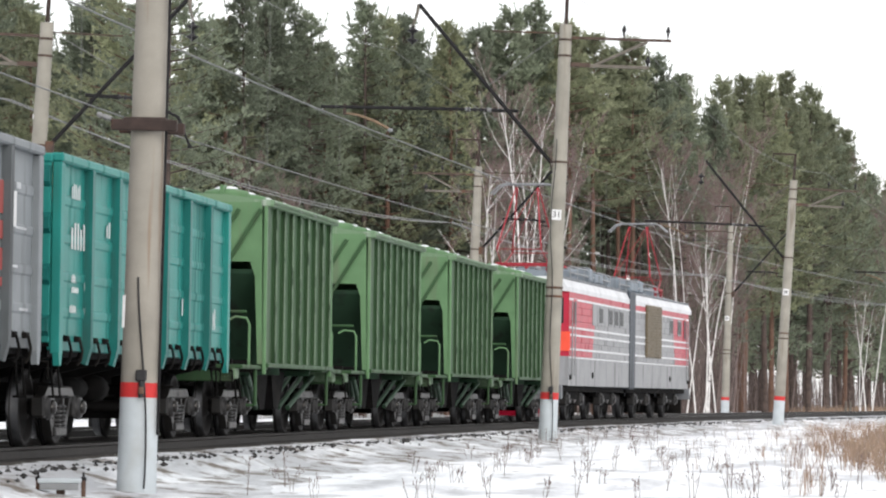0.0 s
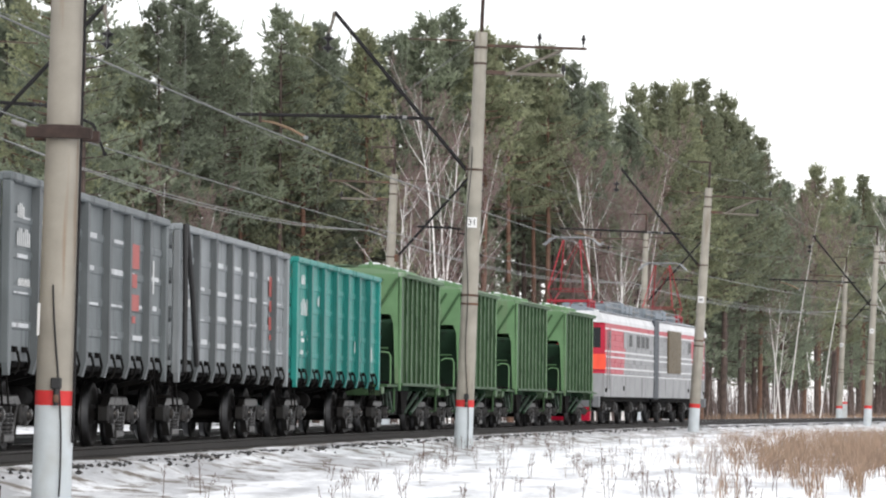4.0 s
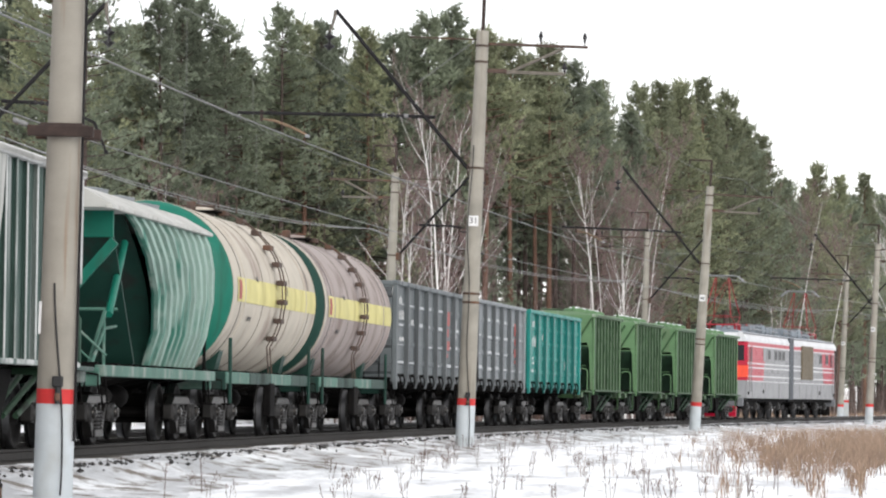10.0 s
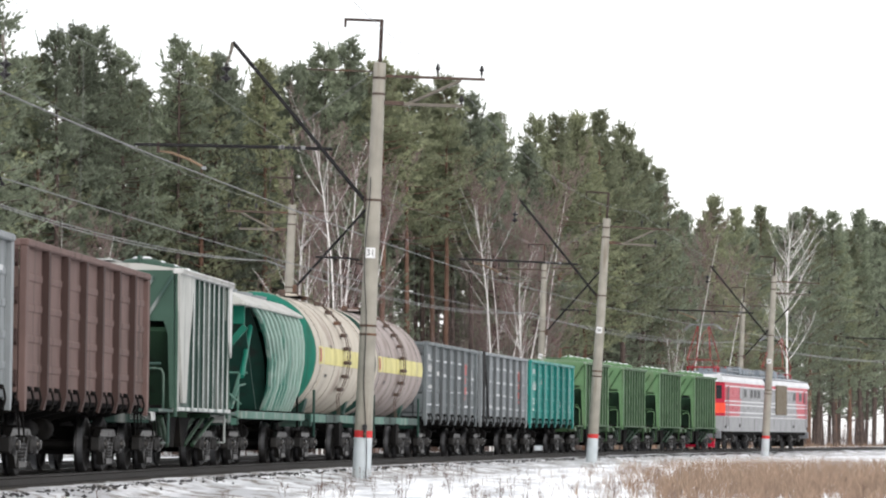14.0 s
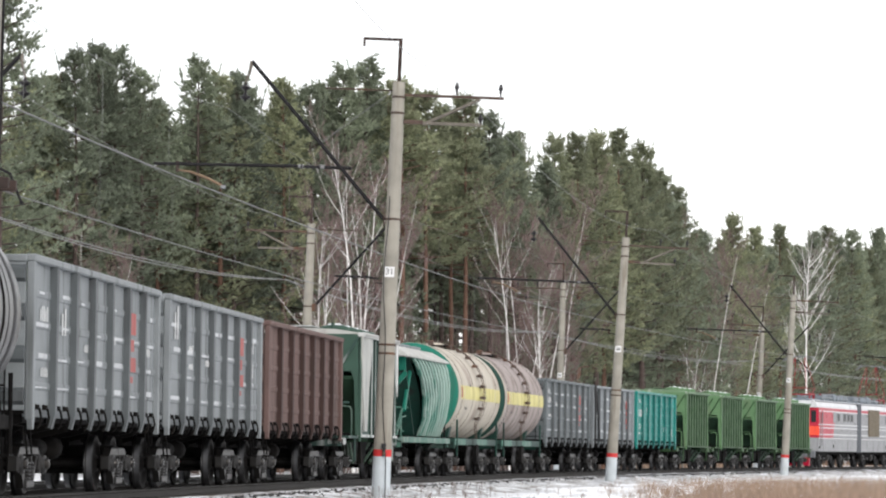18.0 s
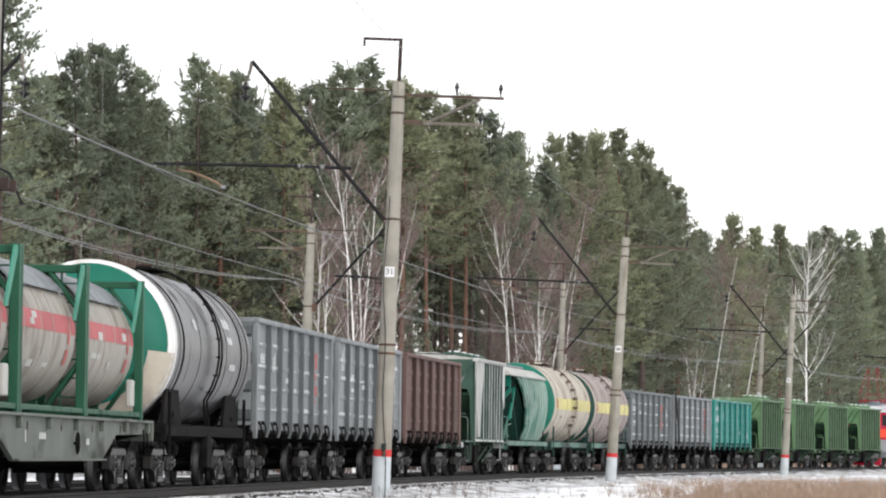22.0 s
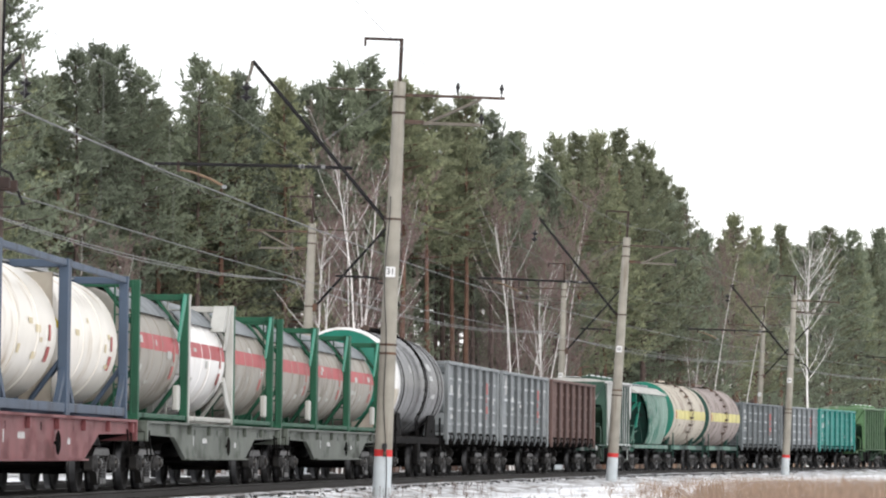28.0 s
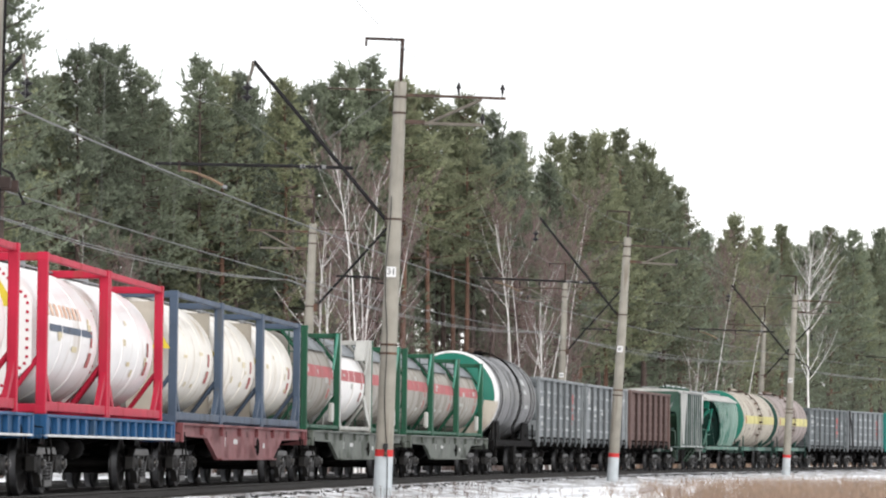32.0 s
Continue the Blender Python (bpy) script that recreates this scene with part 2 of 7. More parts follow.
    def prism(self, poly, axis, a0, a1, m=None):
        """A polygon drawn across 'axis' and drawn out from a0 to a1. x: (y, z); y: (x, z); z: (x, y)."""
        put = {"x": lambda p, a: (a, p[0], p[1]), "y": lambda p, a: (p[0], a, p[1]), "z": lambda p, a: (p[0], p[1], a)}[axis]
        n = len(poly)
        area = sum(poly[i][0] * poly[(i + 1) % n][1] - poly[(i + 1) % n][0] * poly[i][1] for i in range(n))
        if (area < 0) != (axis == "y"):
            poly = poly[::-1]
        vs = [put(p, a0) for p in poly] + [put(p, a1) for p in poly]
        if m is not None:
            vs = [m @ Vector(p) for p in vs]
        fs = [tuple(range(n - 1, -1, -1)), tuple(range(n, 2 * n))] + [(i, (i + 1) % n, n + (i + 1) % n, n + i) for i in range(n)]
        return self.add(vs, fs)

    def mesh(self, name):
        me = bpy.data.meshes.new(name)
        me.from_pydata(self.v, [], self.f)
        me.polygons.foreach_set("use_smooth", self.s)
        me.update()
        return me


def part(name, geo, material_, parent=None, label="", at=None):
    """Links a Geo, or a mesh made before, as one object under a thing."""
    me = geo.mesh(name) if isinstance(geo, Geo) else geo
    if material_ is not None and not me.materials:
        me.materials.append(material_)
    ob = new(name, me)
    if parent is not None:
        ob.parent = parent
    if at is not None:
        ob.matrix_basis = at
    if label:
        tagged(ob, label)
    return ob


def thing(name, label, category, m=None, group="", kind=""):
    ob = tagged(new(name), label, category, group, kind)
    ob.empty_display_size = 0.2
    if m is not None:
        ob.matrix_basis = m
    return ob


# ---- the line's plan: s metres along the near track from the point abreast of the first bays ----
RAIL = 0.401
HEAD0, BEND, BEND2 = 0.10412, 0.00093887, 1.5874e-6
_step = 0.5
_plan = {0: (-4.19617, 77.02115)}
for _sgn in (1, -1):
    _x, _y = _plan[0]
    for _i in range(1, 1000):
        _s = _sgn * (_i - 0.5) * _step
        _h = HEAD0 + BEND * _s + 0.5 * BEND2 * _s * _s
        _x += _sgn * _step * math.sin(_h)
        _y += _sgn * _step * math.cos(_h)
        _plan[_sgn * _i] = (_x, _y)


def heading(s):
    return HEAD0 + BEND * s + 0.5 * BEND2 * s * s


def spot(s, off=0.0, z=0.0):
    """The point at s along the track and off to its right, z over the ground."""
    i = math.floor(s / _step)
    f = s / _step - i
    a, b = _plan[i], _plan[i + 1]
    h = heading(s)
    return Vector((a[0] + (b[0] - a[0]) * f + off * math.cos(h), a[1] + (b[1] - a[1]) * f - off * math.sin(h), z))


def along(s, off=0.0, z=0.0, lean=0.0):
    """A pose on the track that looks down the line with +y."""
    return Matrix.Translation(spot(s, off, z)) @ pose(0, 0, 0, 0, lean, -math.degrees(heading(s)))


# ---- ground ----
def build_ground():
    xs = sorted({*np.arange(-60, 60.1, 2.0).tolist(), *np.linspace(-1500, -60, 18).tolist(), *np.linspace(60, 1500, 18).tolist()})
    ys = sorted({*np.arange(-40, 300.1, 2.0).tolist(), *np.linspace(300, 2600, 30).tolist(), -200.0, -100.0})
    g = Geo()
    vs = [(x, y, 0.07 * noise.noise((x * 0.21, y * 0.13, 0)) + 0.05 * noise.noise((x * 0.7, y * 0.5, 3)) - 0.03 - 0.09 * min(1, max(0, 68 - y) / 22) if abs(x) < 70 and 5 < y < 320 else -0.03)
          for y in ys for x in xs]
    n = len(xs)
    g.add(vs, [(j * n + i, j * n + i + 1, (j + 1) * n + i + 1, (j + 1) * n + i) for j in range(len(ys) - 1) for i in range(n - 1)], True)
    return tagged(part("ground", g, M["snow"]), "snowy ground with slush and bare earth patches", "ground", kind="structure")


build_ground()
TRACKS = (0.0, -4.4)


def build_tracks():
    ss = np.arange(-270, 400, 2.5)
    for k, t in enumerate(TRACKS):
        g = Geo()
        sec = [(-2.2, -0.06), (-1.5, RAIL - 0.21), (1.36, RAIL - 0.21), (2.0, -0.06)]
        vs = [spot(s, t + o + 0.10 * noise.noise((s * 0.3, o, k)), z + 0.03 * noise.noise((s * 0.8, o * 3, 5 + k))) for s in ss for o, z in sec]
        g.add(vs, [(i * 4 + j, i * 4 + j + 1, i * 4 + j + 5, i * 4 + j + 4) for i in range(len(ss) - 1) for j in range(3)], True)
        tr = tagged(part("track", g, M["ballast"] if k == 0 else M["snow"]), "railway track on dark ballast" if k == 0 else "railway track with snow lying over its ballast", "railway track", "the two tracks", "structure")
        for side in (-0.79, 0.79):
            r = Geo()
            sec = [(-0.075, -0.18), (-0.07, -0.165), (-0.012, -0.14), (-0.012, -0.05), (-0.037, -0.035), (-0.037, -0.003), (0.037, -0.003), (0.037, -0.035), (0.012, -0.05), (0.012, -0.14), (0.07, -0.165), (0.075, -0.18)]
            q = len(sec)
            vs = [spot(s, t + side + o, RAIL + z) for s in ss for o, z in sec]
            r.add(vs, [(i * q + j, i * q + (j + 1) % q, (i + 1) * q + (j + 1) % q, (i + 1) * q + j) for i in range(len(ss) - 1) for j in range(q)])
            part("rail", r, M["rail"], tr)
            r = Geo()
            vs = [spot(s, t + side + o, RAIL) for s in ss for o in (-0.034, 0.034)]
            r.add(vs, [(i * 2 + 1, i * 2 + 3, i * 2 + 2, i * 2) for i in range(len(ss) - 1)])
            part("rail_head", r, M["steel"], tr, "bright worn rail head")
        sl = Geo()
        sl.prism([(-1.35, -0.2), (-1.35, 0.0), (-1.1, 0.03), (-0.5, 0.0), (0.5, 0.0), (1.1, 0.03), (1.35, 0.0), (1.35, -0.2)], "y", -0.13, 0.13)
        me = sl.mesh("sleeper")
        me.materials.append(M["sleeper"])
        far = Geo()
        if k == 0:
            for i in range(280):
                part("sleeper", me, None, tr, at=along(-42 + 0.545 * i, t, RAIL - 0.185))
            rest = [-42 - 0.545 * i for i in range(1, 400)] + [-42 + 0.545 * i for i in range(280, 620)]
        else:
            rest = [-60 + 0.545 * i for i in range(700)]
        for s in rest:
            m = along(s, t, RAIL - 0.185)
            far.add([m @ Vector(p) for p in sl.v], sl.f)
        tagged(part("far_sleepers", far, M["sleeper"], tr), kind="stuff")


build_tracks()


def snow_bank():
    """The trodden snowy shoulder beside the near track."""
    ss = np.arange(-60, 330, 0.8)
    offs = (1.02, 1.45, 1.95, 2.5, 3.3, 4.2)
    zs = (RAIL - 0.175, RAIL - 0.165, RAIL - 0.23, 0.10, 0.04, -0.06)
    vs = [spot(s, o + 0.22 * noise.noise((s * 0.45, o, 2)) * (o < 2), z - 0.09 * min(1, max(0, -5 - s) / 20) * (o > 2) + 0.035 * noise.noise((s * 1.1, o * 2, 9))) for s in ss for o, z in zip(offs, zs)]
    m = len(offs)
    g = Geo().add(vs, [(i * m + k, i * m + k + 1, (i + 1) * m + k + 1, (i + 1) * m + k) for i in range(len(ss) - 1) for k in range(m - 1)], True)
    tagged(part("snow_bank", g, M["bank"]), "snowy gravel shoulder along the track", "snow bank", kind="structure")


snow_bank()


def track_snow():
    """Snow that lies between and beside the rails where the line is little trodden."""
    for k, (o0, o1, s0) in enumerate(((-0.66, 0.66, 70), (0.92, 1.7, 95), (-2.1, -0.92, -80), (-5.06, -3.74, -80), (-3.48, -2.3, -80), (-6.5, -5.32, -80))):
        ss = np.arange(s0, 330, 1.0)
        vs = [spot(s, o0 + (o1 - o0) * f, RAIL - 0.15 + 0.05 * noise.noise((s * 0.5, f * 2, k))) for s in ss for f in (0, 0.5, 1)]
        g = Geo().add(vs, [(i * 3 + j, i * 3 + j + 1, i * 3 + j + 4, i * 3 + j + 3) for i in range(len(ss) - 1) for j in (0, 1)], True)
        tagged(part("track_snow", g, M["snow"]), "white snow lying along the rails", "snow", kind="structure")


track_snow()


# ---- catenary masts ----
def insulator(g, p, q, r=0.09, discs=2):
    p, q = Vector(p), Vector(q)
    pts, rs = [p], [0.028]
    for k in range(discs):
        for f, w in ((0.15, 0.03), (0.36, r * 0.5), (0.46, r), (0.57, r * 0.9), (0.85, 0.03)):
            pts.append(p.lerp(q, (k + f) / discs))
            rs.append(w)
    g.tube(pts + [q], rs + [0.028], 10)


def first_mast(ob):
    """What only the nearest mast carries: a rusty crossbeam with a pale insulator, and a drop pipe with an arm."""
    beam = part("crossbeam", Geo().box(-0.36, 0.36, -0.30, -0.22, 3.88, 4.0, 0.01).box(-0.36, 0.36, 0.22, 0.30, 3.88, 4.0, 0.01).box(-0.24, 0.24, -0.26, 0.26, 3.96, 4.03, 0.02), M["rust_dark"], ob, "rusty steel crossbeam")
    g = Geo()
    insulator(g, (-0.36, -0.26, 4.0), (-0.52, -0.26, 4.05), 0.035, 2)
    part("insulator", g, M["glassins"], beam, "pale insulator")
    part("drop_pipe", Geo().tube([(0.2, -0.08, 7.4), (0.225, -0.08, 0.6)], 0.016, 6), M["iron"], ob)


WIRE_Z = {-1: 7.05, 1: 6.62}


def build_mast(s, off, lean, height, side, near, plate_z, number=""):
    """A tapered concrete mast; side: -1 where its bracket reaches to the left of it. lean: metres at the top, to the right."""
    b = spot(s, off)
    m = Matrix.Translation(b) @ pose(0, 0, 0, 0, math.degrees(math.atan2(lean, height)), -math.degrees(heading(s)))
    ob = thing("catenary_mast", "tapered concrete catenary mast with a white foot and red band", "railway mast", m, "catenary masts beside the line")

    def rad(z):
        return 0.218 - 0.0078 * z

    def shaft(z0, z1, grow=0.0):
        g = Geo()
        zs = np.linspace(z0, z1, max(2, int((z1 - z0) / 1.2) + 1))
        return g.tube([(0, 0, z) for z in zs], [rad(z) + grow for z in zs], 20)

    part("shaft", shaft(1.16, height), M["concrete"] if s > 0 else M["concrete_rusty"], ob)
    part("painted_foot", shaft(-0.4, 1.0), M["whitewash"], ob, "whitewashed foot of the mast")
    part("red_band", shaft(1.0, 1.16, 0.002), M["band_red"], ob, "red painted band")
    for z in (3.35, 3.55, height - 0.38, height - 0.75, 6.45)[0 if s > 0 else 2:]:
        part("clamp_band", shaft(z, z + 0.05, 0.012), M["rust"], ob)
    if s < 0:
        first_mast(ob)
        plate_z = 2.0
        g = Geo().box(-0.20, -0.16, -rad(2.0) * 0.55, -rad(2.0) * 0.45, 1.75, 2.1, 0.003)
        part("side_plate", g, M["plate"], ob, "narrow white plate")
    g = Geo().box(-0.11, 0.11, -rad(plate_z) - 0.02, -rad(plate_z) - 0.004, plate_z - 0.12, plate_z + 0.12, 0.003)
    pl = part("number_plate", g, M["plate"], ob, "small white number plate") if s > 0 else None
    if pl and number:
        cu = bpy.data.curves.new("digits", "FONT")
        cu.body, cu.size, cu.align_x, cu.align_y, cu.extrude = number, 0.2, "CENTER", "CENTER", 0.002
        tmp = bpy.data.objects.new("digits", cu)
        me = bpy.data.meshes.new_from_object(tmp)
        bpy.data.objects.remove(tmp)
        me.materials.clear()
        me.materials.append(M["black"])
        part("digits", me, None, pl, "black digits", at=pose(0, -rad(plate_z) - 0.024, plate_z, 90, 0, 0))
    elif pl:
        g = Geo()
        for x in (-0.04, 0.035):
            g.box(x - 0.02, x + 0.02, -rad(plate_z) - 0.026, -rad(plate_z) - 0.022, plate_z - 0.06, plate_z + 0.06)
        part("digits", g, M["black"], pl, "dark bars of a worn number")
    # the bracket: a straight inclined tube with a hook, its stay and the level registration tube
    d = side
    hz, tz, reach = 6.45, 10.02, 3.45 if d < 0 else 3.1
    tz -= 0.17 * (d > 0)
    tip = Vector((d * reach, 0, tz))
    foot = Vector((d * 0.2, 0, hz))
    br = part("bracket", Geo().tube([foot, tip], 0.047, 10), M["iron"], ob, "dark inclined steel bracket tube")
    part("hinge", Geo().box(d * 0.16 - 0.06, d * 0.16 + 0.1 * d + 0.06, -0.07, 0.07, hz - 0.15, hz + 0.12, 0.01), M["rust"], br)
    g = Geo().tube([tip, tip + Vector((-d * -0.05, 0, -0.3)), tip + Vector((d * 0.14, 0, -0.52))], [0.05, 0.03, 0.02], 8)
    part("hook", g, M["arm_grey"], br)
    g = Geo()
    insulator(g, tip + Vector((d * 0.12, 0, -0.5)), tip + Vector((d * 0.12, 0, -0.95)), 0.14, 2)
    part("insulator", g, M["porcelain"], br, "dark ribbed porcelain insulator")
    zr = 7.62
    along_b = (zr - hz) / (tz - hz)
    joint = foot.lerp(tip, along_b)
    hang, e = (5.08, -1) if d < 0 else (2.45, 0.8)
    end = Vector((d * (hang + (0.57 if d < 0 else 0.1)), 0, zr - 0.06))
    rg = part("registration_tube", Geo().tube([joint - Vector((d * 0.25, 0, 0)), joint + Vector((d * 0.45, 0, 0))], 0.04, 8).tube([joint + Vector((d * 0.95, 0, 0)), end], 0.038, 8), M["iron"], ob, "level dark registration tube")
    g = Geo()
    insulator(g, joint + Vector((d * 0.42, 0, 0)), joint + Vector((d * 0.98, 0, 0)), 0.065, 4)
    part("insulator", g, M["porcelain"], rg, "dark ribbed rod insulator")
    for q in (0.44, 0.93):
        part("end_cap", Geo().tube([joint + Vector((d * (q - 0.06), 0, 0)), joint + Vector((d * (q + 0.06), 0, 0))], 0.05, 8), M["glassins"] if d < 0 else M["iron"], rg)
    part("drop_bracket", Geo().box(*sorted((d * (hang - 0.03), d * (hang + 0.04))), -0.03, 0.03, zr - 0.24, zr + 0.02, 0.006), M["rust_dark"], rg)
    arm = Geo().tube([Vector((d * hang, 0, zr - 0.19)), Vector((d * (hang + 0.3 * e), 0, zr - 0.22)), Vector((d * (hang + 0.72 * e), 0, zr - 0.36)), Vector((d * (hang + 1.08 * e), 0, WIRE_Z[d] + 0.04))], [0.02, 0.03, 0.036, 0.028], 7)
    part("steady_arm", arm, M["arm_tan"] if d < 0 else M["iron"], rg, "bent steady arm")
    part("wire_clamp", Geo().box(*sorted((d * (hang + 1.04 * e), d * (hang + 1.14 * e))), -0.06, 0.06, WIRE_Z[d] - 0.02, WIRE_Z[d] + 0.06, 0.01), M["galv"] if d < 0 else M["iron"], rg)
    part("stay", Geo().tube([(d * 0.12, 0, height - 0.2), joint + Vector((-d * -0.5, 0, 0.55))], 0.008, 5), M["wire"], ob)
    # the bent iron on the top and the cross arms on the field side
    part("top_iron", Geo().box(-0.04, 0.04, -0.035, 0.035, height - 0.1, height + 0.95, 0.004).box(-0.87, 0.04, -0.035, 0.035, height + 0.95, height + 1.01, 0.004)
               .box(-0.87, -0.82, -0.02, 0.02, height + 0.80, height + 0.95), M["rust_dark"], ob, "bent iron bar on the mast's top")
    f = -d
    z1, z2 = height - 0.22, height - 0.95
    a1 = part("cross_arm", Geo().box(*sorted((-f * 1.7, f * 0.1)), -0.012, 0.012, z1 - 0.0, z1 + 0.03, 0.003).box(*sorted((f * 0.15, f * 2.45)), -0.045, 0.045, z1 - 0.11, z1 - 0.05, 0.006), M["rust"], ob, "rusty steel cross arm")
    part("arm_brace", Geo().tube([(f * 0.6, 0, z1 - 0.75), (f * 1.9, 0, z1 - 0.12)], 0.04, 6), M["arm_grey"], ob)
    part("lower_arm", Geo().box(*sorted((f * 0.45, f * 1.95)), -0.04, 0.04, z2 - 0.02, z2 + 0.05, 0.006), M["arm_grey"], ob, "grey lower arm")
    part("arm_bracket", Geo().box(*sorted((f * 0.15, f * 0.6)), -0.05, 0.05, z2 - 0.02, z2 + 0.08, 0.006), M["rust"], ob)
    for x, z in ((f * 1.35, z1), (f * 2.37, z1)):
        g = Geo().tube([(x, 0, z - 0.05), (x, 0, z + 0.03)], 0.015, 6)
        insulator(g, (x, 0, z + 0.02), (x, 0, z + 0.24), 0.06, 1)
        part("pin_insulator", g, M["porcelain"], a1, "small dark pin insulator")
    g = Geo()
    insulator(g, (f * 1.93, 0, z2 + 0.03), (f * 1.93, 0, z2 + 0.28), 0.07, 1)
    part("pin_insulator", g, M["porcelain"], a1, "small dark pin insulator")
    if near:
        # the earth wire down the mast, its junction and the crossbeam seen on the nearest one
        pts = [(-0.1 + 0.03 * math.sin(z * 2.1) + 0.22 * min(1, max(0, (4.6 - z) / 4.5)), -rad(z) - 0.02, z) for z in np.linspace(7.0 if s > 0 else 2.3, 0.02, 24)]
        part("earth_wire", Geo().tube(pts, 0.011, 5), M["black"], ob)
        part("spark_gap", Geo().box(0.0, 0.11, -0.3, -0.2, 1.18, 1.3, 0.012).tube([(0.06, -0.26, 1.18), (0.06, -0.26, 1.0)], 0.03, 8), M["black"], ob)
        part("fitting", Geo().lathe([(-0.05, 0.0), (-0.04, 0.035), (0.03, 0.03), (0.05, 0.0)], "z", pose(0.06, -0.27, 1.08), 10), M["bark_orange"], ob, "brown insulating bead")
    return ob


def build_wires():
    def run(name, s0, s1, p0, p1, sag, r, label):
        a, b = spot(s0, *p0), spot(s1, *p1)
        pts = [a.lerp(b, t) - Vector((0, 0, sag * 4 * t * (1 - t))) for t in np.linspace(0, 1, 13)]
        tagged(part(name, Geo().tube(pts, r, 5), M["wire"]), label, "wire", "overhead wires of the line", "structure")

    near = [-84.0, -33.5, 15.9, 78.1, 138.2, 198.0, 258.0]
    far = [-52.0, 9.0, 69.0, 129.2, 190.8, 252.0]
    for row, t, d, mast in ((near, -0.65, -1, 2.97), (far, -4.2, 1, -7.6)):
        zc, zm = WIRE_Z[d], 9.08 if d < 0 else 8.85
        for a, b in zip(row, row[1:]):
            run("messenger_wire", a, b, (t, zm), (t, zm), 0.75, 0.005, "sagging grey messenger wire over the track")
            for o in (-0.016, 0.016):
                run("contact_wire", a, b, (t + o - 0.05 - 0.35 * (a < -33 and d < 0), zc - 0.25 * (a < -33 and d < 0)), (t + o - 0.05, zc), 0.10, 0.010, "taut twin contact wire over the track")
            for k in range(1, 6):
                f = k / 6
                run("dropper", a + (b - a) * f, a + (b - a) * f + 0.01, (t, zc), (t, zm - 0.75 * 4 * f * (1 - f)), 0, 0.003, "thin dropper between the two wires")
            if d < 0 and a > -40:
                run("feeder_wire", a, b, (mast + 1.7, 9.7), (mast + 1.7, 9.7), 0.9, 0.006, "thin sagging feeder wire on the masts")
            if d > 0:
                for o in (-0.06, 0.05):
                    run("feeder_cable", a, b, (-8.05 + o, 7.45), (-8.05 + o, 7.45), 0.6 + o, 0.014, "sagging twin cable on the far masts")


build_mast(-33.5, 2.97, 0.25, 9.7, -1, True, 4.3)
build_mast(15.92, 2.97, 0.40, 9.66, -1, True, 5.25, "31")
build_mast(78.1, 2.85, 0.60, 9.45, -1, False, 5.15)
build_mast(138.24, 2.95, 0.52, 9.65, -1, False, 5.1)
build_mast(198.0, 2.95, 0.5, 9.65, -1, False, 5.1)
build_mast(9.0, -7.78, 0.55, 9.15, 1, False, 5.2)
build_mast(68.98, -7.45, 0.35, 9.5, 1, False, 5.2)
build_mast(129.2, -7.5, 0.30, 9.95, 1, False, 5.2)
build_mast(190.8, -8.25, 0.50, 10.05, 1, False, 5.2)
build_wires()


# ---- the train: car space has +y down the line, +x to the field side, z from the rail's top ----
def travelled(t):
    """Metres that the train has gone since 6 s."""
    t -= 6
    return 7.271516 * t - 0.0285601 * t * t + 3.0543e-5 * t ** 3


CARS, WHEELS, SHARED = [], [], {}


def shared(key, make, mat_):
    """A mesh that is built once and used by all alike parts."""
    if key not in SHARED:
        me = make().mesh(key[0] if isinstance(key, tuple) else key)
        me.materials.append(mat_)
        SHARED[key] = me
    return SHARED[key]


def enlist(ob, a, b):
    CARS.append((ob, (a + b) / 2))
    ob.matrix_basis = along((a + b) / 2 + travelled(0), 0, RAIL, 0.5)


def paint(name, col, dirt=(0.10, 0.085, 0.07), amount=0.42, rough=0.55, vary=0.14, scale=STREAK, spec=0.18):
    return material(name, col, rough, spec=spec, vary=vary, grain=1.6, fine=40, bump=0.12, dirt=dirt, dirt_amount=amount, dirt_scale=scale)


